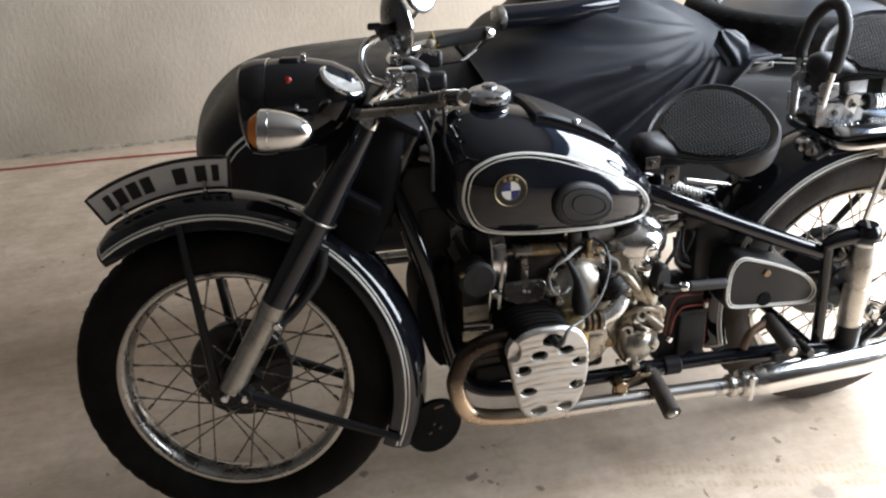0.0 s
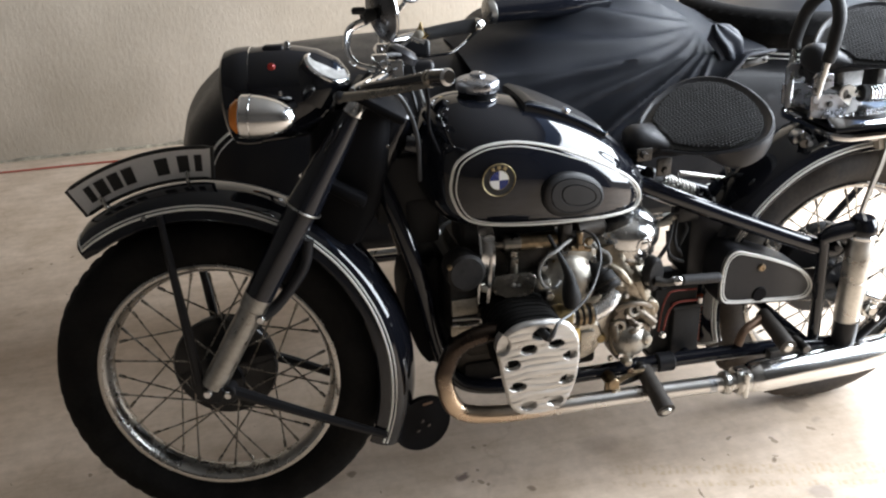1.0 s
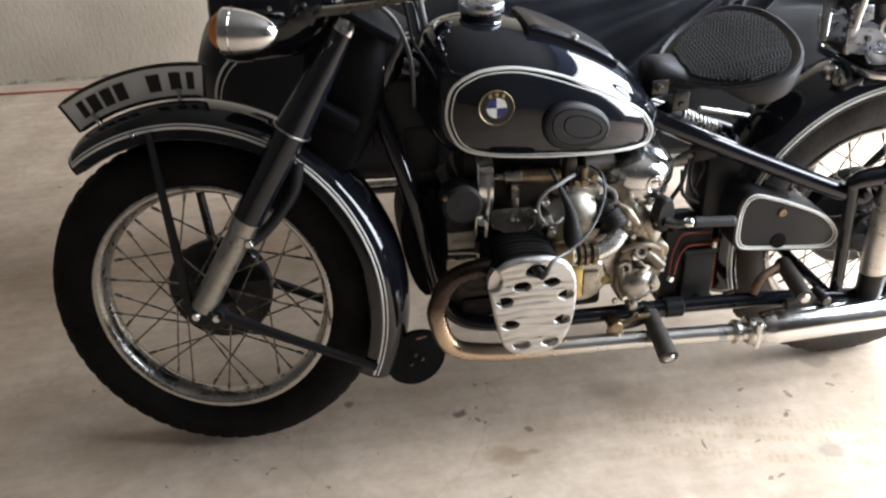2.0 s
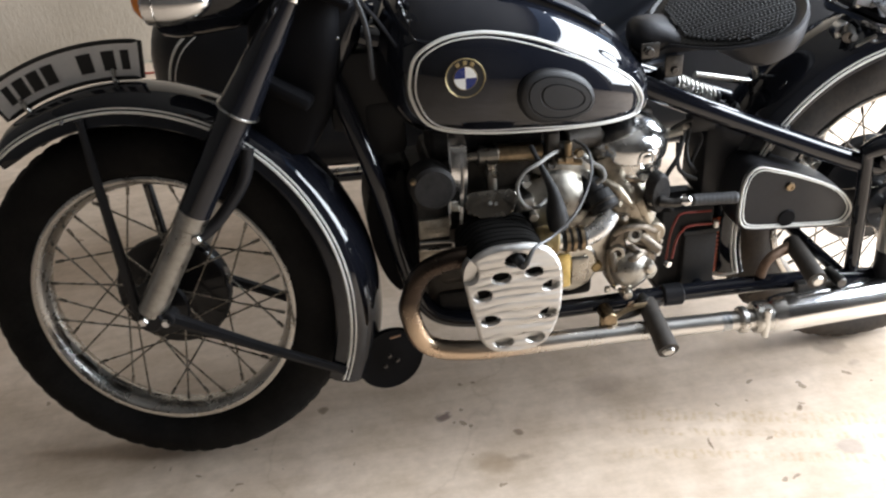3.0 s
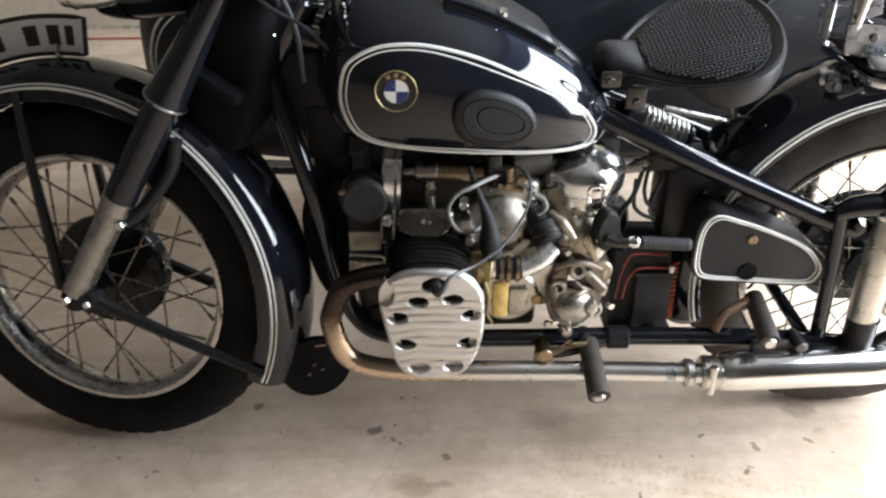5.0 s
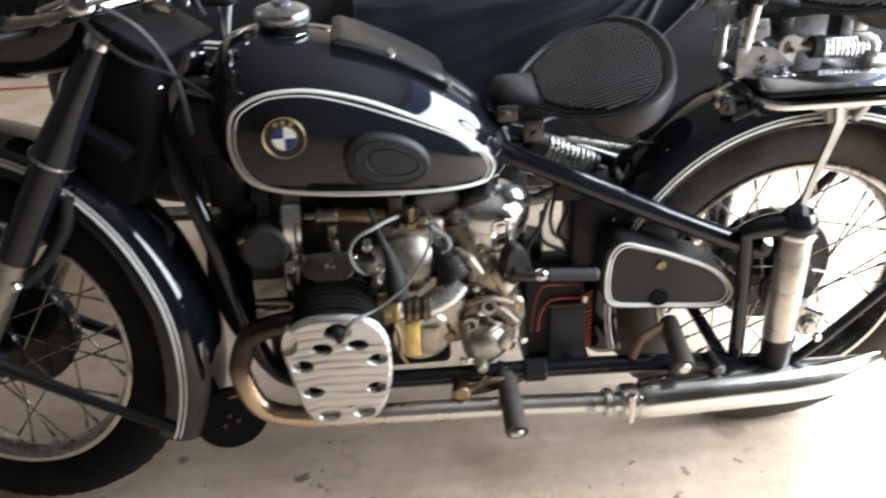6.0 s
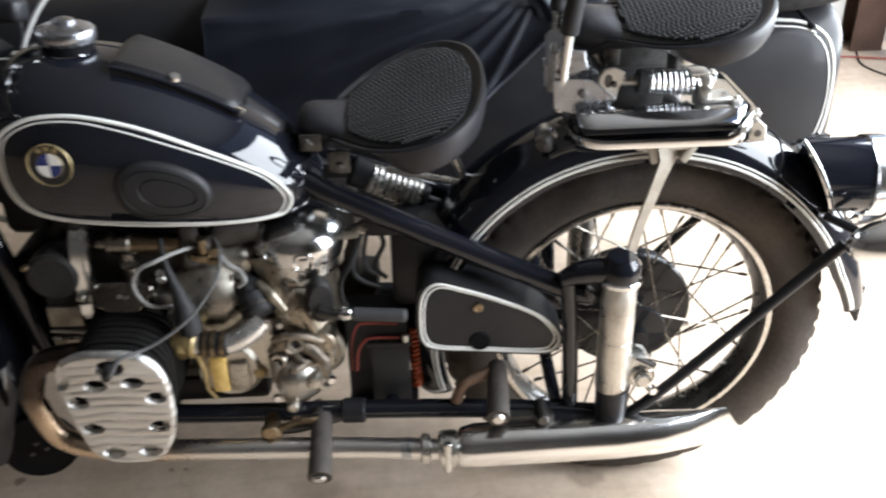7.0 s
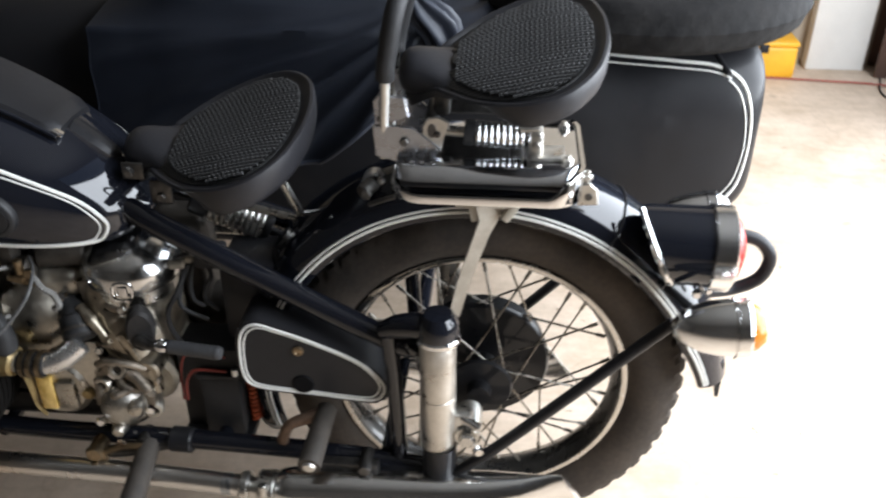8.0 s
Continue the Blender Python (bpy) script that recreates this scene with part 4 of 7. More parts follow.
for k in range(8):
    star.faces.new((front[k], rear[k], rear[(k + 1) % 8], front[(k + 1) % 8]))
star.transform(TH)
part("throttle_clamp", star, mat("bright_brass", (0.62, 0.46, 0.22), 0.26, metal=1.0, bump=0.1, var=0.3, scale=50), hb, "brass star-shaped throttle clamp", STEER)
part("clamp_knob", lathe([(0.0, 0.012), (0.006, 0.011), (0.010, 0.008), (0.011, 0.002)], TH, 18), CREAM, hb, "pale round knob on the throttle clamp", STEER)
part("throttle_cable", tube([(0.40, 0.33, 0.955), (0.42, 0.20, 0.925), (0.44, 0.10, 0.87), (0.46, 0.03, 0.80)], 0.004, 6), CERAMIC, hb, "", STEER)
part("clutch_cable", tube([(0.368, -0.380, 1.004), (0.375, -0.36, 0.975), (0.39, -0.29, 0.92), (0.42, -0.18, 0.86), (0.45, -0.11, 0.80)], 0.0028, 6), SOOT, hb, "thin black clutch cable")

# curved plate over the front mudguard, with plain bars for its characters
plate_secs = []
for d in np.linspace(57.5, 94.5, 28):
    a = radians(float(d))
    plate_secs.append([arc_pos(CF, a, r, y) for r, y in ((0.410, -0.0025), (0.470, -0.0025), (0.470, 0.0025), (0.410, 0.0025))])
plate = part("front_plate", loft(plate_secs), PLATE, FF, "curved grey-white plate with black characters", STEER)
rim_path = [arc_pos(CF, radians(float(d)), 0.470, 0) for d in np.linspace(57.5, 94.5, 24)] + [arc_pos(CF, radians(float(d)), 0.410, 0) for d in np.linspace(94.5, 57.5, 24)]
part("plate_rim", tube(rim_path, 0.0042, 8, closed=True, smooth=False), INK, plate, "black plate rim", STEER)
for d0, d1 in ((61.2, 63.0), (64.2, 67.0), (68.0, 70.8), (71.8, 74.6), (80.4, 83.6), (86.0, 88.8), (90.2, 92.0)):
    for sd in (-1, 1):
        secs = [[arc_pos(CF, radians(float(d)), r, sd * y) for r, y in ((0.424, 0.002), (0.456, 0.002), (0.456, 0.0042), (0.424, 0.0042))] for d in np.linspace(d0, d1, 4)]
        part("character_bar", loft(secs), INK, plate, "", STEER)
for d in (64, 88):
    part("plate_clip", box(0, 0, 0, 0.006, 0.014, 0.03, 0.001, m=Matrix.Translation(arc_pos(CF, radians(d), 0.413, -0.004)) @ Matrix.Rotation(radians(90 - d) * -1, 4, 'Y')), DULL, plate, "", STEER)

# round horn behind the front mudguard
HN = orient((0.39, -0.125, 0.215), (0.22, -0.97, 0.05))
horn = part("horn", lathe([(0.0, -0.03), (0.03, -0.03), (0.058, -0.012), (0.065, 0.0), (0.062, 0.006), (0.05, 0.004), (0.03, 0.006), (0.0, 0.007)], HN, 40), SOOT, bike, "round black horn disc with small bright bolts")
pieces("horn_bolt", [lathe([(0.0, 0.005), (0.0035, 0.004), (0.0045, 0.0)], HN @ Matrix.Translation((px, py, 0.006)), 10) for px, py in ((-0.014, -0.010), (0.010, -0.004), (-0.004, 0.010))], STEEL, horn, "small bolt heads")
part("horn_stain", box(0.012, 0.046, 0.0045, 0.022, 0.005, 0.003, 0.001), RUSTY, horn, "rusty mark near the rim", HN)
part("horn_arm", rod((0.34, -0.09, 0.24), (0.38, -0.11, 0.22), 0.009), SATIN, horn)

# --- frame ---
fr = part("frame", rod((0.325, 0, 0.715), (0.405, 0, 0.855), 0.034, segs=24), BLACK, bike, "black tubular steel frame")
for sd in (-1, 1):
    part("down_tube", tube([(0.345, 0.03 * sd, 0.74), (0.372, 0.06 * sd, 0.66), (0.405, 0.078 * sd, 0.54), (0.436, 0.082 * sd, 0.39), (0.466, 0.09 * sd, 0.30), (0.53, 0.105 * sd, 0.266), (0.70, 0.12 * sd, 0.264), (0.95, 0.13 * sd, 0.268), (1.20, 0.138 * sd, 0.262), (1.37, 0.145 * sd, 0.248)], 0.0165, 14), BLACK, fr)
    part("upper_tube", tube([(0.40, 0.03 * sd, 0.80), (0.60, 0.04 * sd, 0.74), (0.85, 0.05 * sd, 0.675), (0.93, 0.065 * sd, 0.643), (1.12, 0.095 * sd, 0.56), (1.305, 0.125 * sd, 0.486), (1.33, 0.135 * sd, 0.50)], 0.0185, 14), BLACK, fr)
    part("upright", tube([(1.288, 0.135 * sd, 0.522), (1.296, 0.135 * sd, 0.42), (1.302, 0.138 * sd, 0.255)], 0.0135, 12), BLACK, fr)
    pieces("shock_bracket", [tube([(1.280, 0.134 * sd, 0.515), (1.305, 0.139 * sd, 0.528), (1.335, 0.146 * sd, 0.536), (1.364, 0.150 * sd, 0.537)], [0.014, 0.019, 0.021, 0.020], 14), rod((1.34, 0.143 * sd, 0.25), (1.40, 0.155 * sd, 0.245), 0.018)], BLACK, fr)
    sh = part("rear_shock", lathe([(0.0, -0.004), (0.026, -0.002), (0.0275, 0.002), (0.0275, 0.100), (0.0266, 0.101), (0.0266, 0.103), (0.0275, 0.104), (0.0275, 0.208), (0.025, 0.212), (0, 0.212)], orient((1.366, 0.154 * sd, 0.314), (-0.004, 0.004 * sd, 1)), 36), TIN, bike, "bright worn metal plunger suspension cylinder")
    part("shock_cap", lathe([(0.030, 0.0), (0.031, 0.006), (0.030, 0.030), (0.022, 0.042), (0.0, 0.045)], orient((1.366, 0.152 * sd, 0.522), (0, 0, 1)), 30), BLACK, sh, "black domed cap")
    part("shock_ring", lathe([(0.031, 0.0), (0.0335, 0.002), (0.0335, 0.008), (0.031, 0.010)], orient((1.366, 0.152 * sd, 0.518), (0, 0, 1)), 30, True), CHROME, sh, "chromed ring")
    part("shock_boot", lathe([(0.0, 0.0), (0.024, 0.0), (0.026, 0.006), (0.0275, 0.07), (0.029, 0.078)], orient((1.368, 0.154 * sd, 0.238), (0, 0, 1)), 30), SATIN, sh, "black lower sleeve")
    pieces("shock_nut", [hexnut((1.372, 0.152 * sd, 0.226), (0, 0, 1), 0.017, 0.013), hexnut((1.395, 0.165 * sd, 0.243), (0, sd, 0), 0.011, 0.012)], STEEL, sh)
    part("axle_clamp", join(rod((1.412, 0.10 * sd, 0.34), (1.412, 0.168 * sd, 0.34), 0.022, segs=18), box(1.395, 0.148 * sd, 0.355, 0.05, 0.03, 0.05, 0.008), hexnut((1.412, 0.166 * sd, 0.34), (0, sd, 0), 0.014, 0.014)), DULL, sh, "bright axle clamp")
    pieces("clamp_bolt", [rod((1.40, 0.155 * sd, 0.372), (1.432, 0.17 * sd, 0.362), 0.007), hexnut((1.43, 0.165 * sd, 0.315), (0.2, sd, 0), 0.009, 0.01)], CHROME, sh)
    part("mudguard_brace", tube([(1.386, 0.160 * sd, 0.248), (1.47, 0.163 * sd, 0.330), (1.70, 0.165 * sd, 0.577)], 0.0095, 10), SATIN, RF, "black brace rod")
    # pale bracket from the shock to the rear rack
    strut = loft([[Vector(p) + Vector((dx, dy - 0.55 * sd * dx, 0)) for dx, dy in ((-w, -0.004), (w, -0.004), (w, 0.004), (-w, 0.004))] for p, w in
                  (((1.386, 0.112 * sd, 0.53), 0.0085), ((1.402, 0.110 * sd, 0.60), 0.0100), ((1.424, 0.106 * sd, 0.67), 0.0115), ((1.436, 0.100 * sd, 0.70), 0.0145), ((1.438, 0.098 * sd, 0.722), 0.022))])
    st = part("rack_strut", strut, mat("grey_tan_steel", (0.30, 0.275, 0.235), 0.42, metal=0.5, bump=0.15, var=0.25, scale=24), bike, "grey-tan metal rack strut")
    pieces("strut_tab", [box(0, 0, 0, 0.012, 0.020, 0.030, 0.002, m=Matrix.Translation((x, 0.098 * sd, 0.709)) @ Matrix.Rotation(radians(a), 4, 'Y')) for x, a in ((1.412, -14), (1.464, 32))], CREAM, st, "pale angled tab")
for x in (0.62, 1.0, 1.28):
    part("cross_tube", rod((x, -0.13, 0.262), (x, 0.13, 0.262), 0.012), BLACK, fr)
part("frame_lug", join(rod((0.355, -0.052, 0.806), (0.355, 0.052, 0.806), 0.011), hexnut((0.355, -0.05, 0.806), (0, -1, 0), 0.011, 0.008)), DULL, fr, "bright head bolt")
part("tube_clamp", rod((0.915, -0.131, 0.268), (0.955, -0.133, 0.268), 0.0215, segs=18), SATIN, fr)
part("gusset", join(box(0.405, 0, 0.70, 0.13, 0.05, 0.14, 0.01), box(0.43, 0, 0.63, 0.07, 0.06, 0.10, 0.012)), MATT, fr)

part("front_cover", slab(smooth2([(0.398, 0.54), (0.382, 0.50), (0.380, 0.45), (0.390, 0.39), (0.410, 0.335), (0.440, 0.305), (0.462, 0.32), (0.470, 0.38), (0.470, 0.54), (0.44, 0.56)], 4), -0.055, 0.055, 0.018, 3), SOOT, bike, "black rounded cover in front of the engine")

# --- fuel tank ---
TX = [0.424, 0.435, 0.46, 0.50, 0.56, 0.63, 0.70, 0.77, 0.83, 0.875, 0.90, 0.908]
TZT = [0.80, 0.835, 0.862, 0.875, 0.874, 0.862, 0.836, 0.800, 0.758, 0.715, 0.688, 0.665]
TZB = [0.71, 0.675, 0.648, 0.634, 0.627, 0.621, 0.616, 0.612, 0.610, 0.614, 0.626, 0.645]
TW = [0.05, 0.095, 0.128, 0.146, 0.158, 0.160, 0.154, 0.140, 0.118, 0.090, 0.060, 0.03]


def smooth_runs(xs, *runs):
    """Each run of heights over xs, resampled finely on a soft curve."""
    fine = np.linspace(xs[0], xs[-1], 400)
    out = []
    for v in runs:
        way = spline([(x, y, 0) for x, y in zip(xs, v)], 24)
        y = np.interp(fine, [p.x for p in way], [p.y for p in way])
        for _ in range(3):
            pad = np.pad(y, 14, mode='reflect', reflect_type='odd')
            y = np.convolve(pad, np.ones(29) / 29, 'valid')
        out.append(y)
    return fine, out


TFINE, TCURVES = smooth_runs(TX, TZT, TZB, TW)


def tank_at(x):
    zt, zb, w = (float(np.interp(x, TFINE, v)) for v in TCURVES)
    return zt, zb, w


def tank_y(x, z):
    """Half width of the tank at x, z."""
    zt, zb, w = tank_at(x)
    zm = zb + (zt - zb) * 0.40
    if z >= zm:
        u = min(1.0, (z - zm) / (zt - zm))
        return w * max(0.0, 1 - u ** 2.6) ** (1 / 2.0)
    u = min(1.0, (zm - z) / (zm - zb))
    return w * max(0.0, 1 - u ** 3.6) ** (1 / 3.0)


tank_secs = []
for x in np.interp(np.linspace(0, len(TX) - 1, 90), range(len(TX)), TX):
    x = float(x)
    zt, zb, w = tank_at(x)
    zs = [zb + (zt - zb) * (0.5 - 0.5 * math.cos(math.pi * i / 32)) for i in range(33)]
    ring = [Vector((x, -tank_y(x, z), z)) for z in zs] + [Vector((x, tank_y(x, z), z)) for z in zs[-2:0:-1]]
    tank_secs.append(ring)
tank = part("fuel_tank", loft(tank_secs), BLACK, bike, "black teardrop fuel tank with white pinstriped panel", angle=60)
panel = [(0.466, 0.751), (0.478, 0.786), (0.513, 0.808), (0.554, 0.815), (0.602, 0.812), (0.666, 0.795), (0.730, 0.767), (0.796, 0.731), (0.842, 0.698), (0.866, 0.662), (0.861, 0.640), (0.842, 0.632), (0.776, 0.633), (0.68, 0.640), (0.60, 0.647), (0.525, 0.658), (0.486, 0.677), (0.467, 0.715)]


def on_tank(outline, lift, shrink=0.0, sd=-1):
    cx = sum(p[0] for p in outline) / len(outline)
    cz = sum(p[1] for p in outline) / len(outline)
    out = []
    for p in spline([(x, z, 0) for x, z in outline], 8, True):
        x, z = p.x, p.y
        d = Vector((x - cx, z - cz)).normalized() * shrink
        x, z = x - d.x, z - d.y
        out.append(Vector((x, sd * (tank_y(x, z) + lift), z)))
    return out


for sd in (-1, 1):
    part("pinstripe", tube(on_tank(panel, 0.0002, 0.0, sd), 0.0030, 6, closed=True, smooth=False), STRIPE, tank, "broad white pinstripe")
    part("pinstripe", tube(on_tank(panel, 0.0002, 0.0085, sd), 0.0013, 6, closed=True, smooth=False), STRIPE, tank, "fine white pinstripe")
    # round badge of plain coloured quarters
    bx, bz = 0.549, 0.752
    by = tank_y(bx, bz) + 0.0004
    B = orient((bx, sd * by, bz), (-0.06, sd, 0.06))
    badge = part("badge", lathe([(0.0, 0.002), (0.030, 0.002), (0.0315, 0.0)], B, 40), INK, tank, "round badge with black ring and plain quarters")
    pieces("badge_ring", [lathe([(0.0295, 0.0018), (0.031, 0.0032), (0.0318, 0.0016)], B, 40, True), lathe([(0.0175, 0.0018), (0.0185, 0.003), (0.0192, 0.0018)], B, 40, True)], GOLD, badge, "gold ring lines")
    for q in range(4):
        bm = bmesh.new()
        pts = [(0, 0)] + [(0.0178 * math.cos(radians(90 * q + d)), 0.0178 * math.sin(radians(90 * q + d))) for d in range(0, 91, 10)]
        top = [bm.verts.new((px, py, 0.0032)) for px, py in pts]
        bm.faces.new(top)
        low = [bm.verts.new((px, py, 0.0015)) for px, py in pts]
        for i in range(len(pts)):
            bm.faces.new((top[i], top[(i + 1) % len(pts)], low[(i + 1) % len(pts)], low[i]))
        part("badge_quarter", bm, BLUE if q % 2 == (1 if sd < 0 else 0) else WHITE, badge, "", B)
    for q in range(3):
        bm = box(0, 0.0243, 0.0026, 0.0065, 0.0065, 0.0016, 0.0004)
        bm.transform(Matrix.Rotation(radians(28 * (q - 1)), 4, 'Z') @ Matrix.Identity(4))
        part("badge_bar", bm, GOLD, badge, "", B @ Matrix.Rotation(radians(0), 4, 'Z'))
    # ribbed rubber knee pad
    pad_out = smooth2([(0.632, 0.716), (0.642, 0.741), (0.672, 0.752), (0.712, 0.744), (0.748, 0.722), (0.763, 0.694), (0.752, 0.670), (0.712, 0.659), (0.668, 0.664), (0.640, 0.684)], 5)
    pcx, pcz = 0.697, 0.705

    def pad_ring(k, lift):
        out = max(0.0, 1.0 - k)
        at = [(pcx + (x - pcx) * k * (1 + 0.3 * out) + 0.016 * out, pcz + (z - pcz) * k * (1 - 0.12 * out) - 0.25 * out * (x - pcx) * k) for x, z in pad_out]
        return [Vector((x, sd * (tank_y(x, z) + lift), z)) for x, z in at]

    secs = [pad_ring(k, l) for k, l in ((1.0, -0.004), (1.0, 0.006), (0.97, 0.010), (0.93, 0.0115), (0.80, 0.0125), (0.785, 0.0105), (0.765, 0.0105), (0.75, 0.0125), (0.52, 0.0125), (0.50, 0.0105), (0.475, 0.0105), (0.46, 0.0125), (0.05, 0.0125))]
    part("knee_pad", loft(secs), PAD, tank, "ribbed black rubber knee pad")
CAP = orient((0.553, -0.004, 0.866), (0.04, 0, 1))
cap_rings = []
for r, z, ridge in ((0.002, 0.0440, 0), (0.016, 0.0435, 0), (0.030, 0.0405, 0), (0.0375, 0.0375, 0), (0.0405, 0.0350, 0.3), (0.0412, 0.0330, 1), (0.0412, 0.0185, 1), (0.0400, 0.0165, 0.3), (0.036, 0.0160, 0)):
    cap_rings.append([CAP @ Vector(((r + 0.0008 * ridge * (j % 2)) * math.cos(2 * math.pi * j / 72), (r + 0.0008 * ridge * (j % 2)) * math.sin(2 * math.pi * j / 72), z)) for j in range(72)])
cap = part("filler_cap", loft(cap_rings), CAPMETAL, tank, "bluish chromed filler cap with a milled rim")
part("cap_knob", lathe([(0.0, 0.0505), (0.012, 0.0500), (0.0155, 0.0480), (0.0160, 0.0425)], None, 8), CAPMETAL, cap, "low eight-sided knob", CAP)
part("cap_neck", lathe([(0.036, 0.017), (0.0375, 0.0155), (0.0375, 0.0050), (0.036, 0.003)], None, 40), SOOT, cap, "black neck under the cap", CAP)
part("neck_ring", lathe([(0.036, 0.0050), (0.0415, 0.0040), (0.0430, 0.0), (0.0430, -0.012)], None, 40), CHROME, cap, "chromed ring round the neck", CAP)

# toolbox lid on the tank's back
lid_secs = []
for i, x in enumerate(np.linspace(0.628, 0.800, 18)):
    x = float(x)
    zt = tank_at(x)[0]
    e = 0.0 if 0 < i < 17 else -0.006
    w = 0.070 - 0.012 * i / 17
    lid_secs.append([Vector((x, yy, zt + hh + e)) for yy, hh in ((-w, -0.030), (-w, 0.004), (-w * 0.93, 0.010), (-w * 0.5, 0.013), (0, 0.014), (w * 0.5, 0.013), (w * 0.93, 0.010), (w, 0.004), (w, -0.030))])
lid = part("tool_lid", loft(lid_secs), CAR, tank, "dull black toolbox lid set in the tank top")
part("lid_edge", tube([Vector((x, -0.0715 + 0.012 * (x - 0.628) / 0.172, tank_at(x)[0] + 0.001)) for x in np.linspace(0.63, 0.80, 12)], 0.0035, 8, smooth=False), BLACK, lid, "glossy rolled lid edge")
part("lid_lock", lathe([(0.0, 0.006), (0.007, 0.005), (0.009, 0.0)], orient((0.715, -0.058, 0.838), (0.3, -0.35, 0.9)), 20), CHROME, lid, "small chromed lid lock")
part("lid_tongue", box(0.798, -0.05, 0.785, 0.022, 0.014, 0.006, 0.002, m=Matrix.Rotation(radians(28), 4, 'Y')), CHROME, lid)

pad_secs = []
for x, w in ((0.797, 0.036), (0.803, 0.041), (0.830, 0.040), (0.855, 0.035), (0.866, 0.028)):
    zt = tank_at(x)[0]
    pad_secs.append([Vector((x, w * math.sin(a), zt - 0.020 + (0.026 if 0.80 < x < 0.86 else 0.020) * math.cos(a) ** 2)) for a in np.linspace(-math.pi / 2, math.pi / 2, 11)] + [Vector((x, 0, zt - 0.03))])
part("tail_pad", loft(pad_secs), CAR, tank, "dull black pad behind the toolbox lid")

# --- engine ---
eng = part("crankcase", join(box(0.63, 0, 0.42, 0.30, 0.18, 0.20, 0.03, 3), box(0.60, 0, 0.33, 0.26, 0.17, 0.10, 0.02), box(0.60, 0, 0.52, 0.22, 0.15, 0.12, 0.02)), GRIME, bike, "dark oily flat-twin crankcase")
part("sump", box(0.64, 0, 0.295, 0.30, 0.19, 0.05, 0.012), IRON, eng, "black oil sump")
part("front_housing", box(0.490, -0.015, 0.475, 0.058, 0.19, 0.15, 0.010), IRON, eng, "dark cast timing housing")
part("housing_plate", box(0.490, -0.110, 0.470, 0.054, 0.012, 0.038, 0.003), DIRTY, eng, "dull aluminium cover plate")
part("housing_plate", box(0.482, -0.108, 0.417, 0.044, 0.010, 0.026, 0.003), DIRTY, eng, "dull aluminium cover plate")
part("wire_clip", tube([(0.463, -0.117, 0.446), (0.490, -0.119, 0.445), (0.518, -0.119, 0.442), (0.522, -0.119, 0.436), (0.518, -0.119, 0.430), (0.490, -0.119, 0.431), (0.463, -0.117, 0.433)], 0.0026, 8), DULL, eng, "bright bent wire clip")
part("distributor", lathe([(0.0, 0.026), (0.033, 0.025), (0.039, 0.020), (0.040, 0.0), (0.037, -0.03), (0.0, -0.03)], orient((0.491, -0.105, 0.551), (0.05, -1, 0.05)), 36), IRON, eng, "black round ignition cap")
part("terminal", lathe([(0.0, 0.01), (0.004, 0.009), (0.006, 0.0)], orient((0.458, -0.126, 0.571), (-0.2, -1, 0.2)), 12), BRASS, eng)
part("distributor_clip", join(hexnut((0.529, -0.112, 0.545), (0.3, -1, 0), 0.006, 0.008), rod((0.527, -0.11, 0.56), (0.531, -0.11, 0.53), 0.004)), DULL, eng)
strap = []
for z, y, x in ((0.640, -0.078, 0.542), (0.628, -0.090, 0.541), (0.615, -0.106, 0.540), (0.590, -0.117, 0.5385), (0.560, -0.119, 0.537), (0.530, -0.118, 0.535), (0.500, -0.116, 0.533), (0.475, -0.113, 0.532), (0.462, -0.106, 0.531)):
    strap.append([Vector((x + dx, y + dy, z)) for dx, dy in ((-0.016, 0.004), (-0.016, -0.001), (-0.013, -0.004), (-0.003, -0.002), (0.003, -0.002), (0.008, -0.007), (0.014, -0.006), (0.016, 0.004))])
clampb = part("generator_band", loft(strap), SILVER, eng, "bright broad clamp band")
part("band_screw", rod((0.522, -0.124, 0.512), (0.534, -0.126, 0.510), 0.0065), BELL, clampb)
part("generator", rod((0.50, -0.02, 0.60), (0.70, -0.02, 0.60), 0.045, segs=36), IRON, eng, "black generator barrel")
vc_out = smooth2([(0.545, 0.505), (0.548, 0.490), (0.560, 0.480), (0.590, 0.478), (0.615, 0.478), (0.630, 0.486), (0.636, 0.505), (0.636, 0.520), (0.590, 0.524), (0.548, 0.522)], 4)
VC = Matrix.Translation((0, -0.112, 0.50)) @ Matrix.Rotation(radians(-32), 4, 'X') @ Matrix.Translation((0, 0.112, -0.50))
vc = part("valve_cover", slab(vc_out, -0.132, -0.06, 0.006, 3), POLISH, eng, "smooth oily valve chest cover", VC)
part("cover_screw", join(hexnut((0.588, -0.132, 0.502), (0, -1, 0), 0.0045, 0.005), hexnut((0.598, -0.132, 0.500), (0, -1, 0), 0.0035, 0.004)), DULL, vc, "", VC)
part("chest_post", join(rod((0.600, -0.09, 0.50), (0.600, -0.088, 0.575), 0.010, segs=12), hexnut((0.600, -0.089, 0.545), (0, 0, 1), 0.014, 0.012)), POLISH, eng, "oily stud and nut")
part("lifter_block", join(box(0.652, -0.098, 0.495, 0.034, 0.05, 0.03, 0.005), rod((0.664, -0.118, 0.462), (0.664, -0.114, 0.497), 0.009), hexnut((0.664, -0.125, 0.475), (0, -1, 0), 0.010, 0.010)), ALU, eng)
pieces("rusty_nut", [hexnut((0.655, -0.115, 0.535), (0, -1, 0.2), 0.008, 0.007), hexnut((0.545, -0.10, 0.455), (0, -1, 0), 0.007, 0.007)], DULL, eng)
part("brass_pipe", rod((0.608, -0.09, 0.586), (0.690, -0.09, 0.583), 0.0165, segs=18), BRASS, eng, "brown tarnished brass tube")
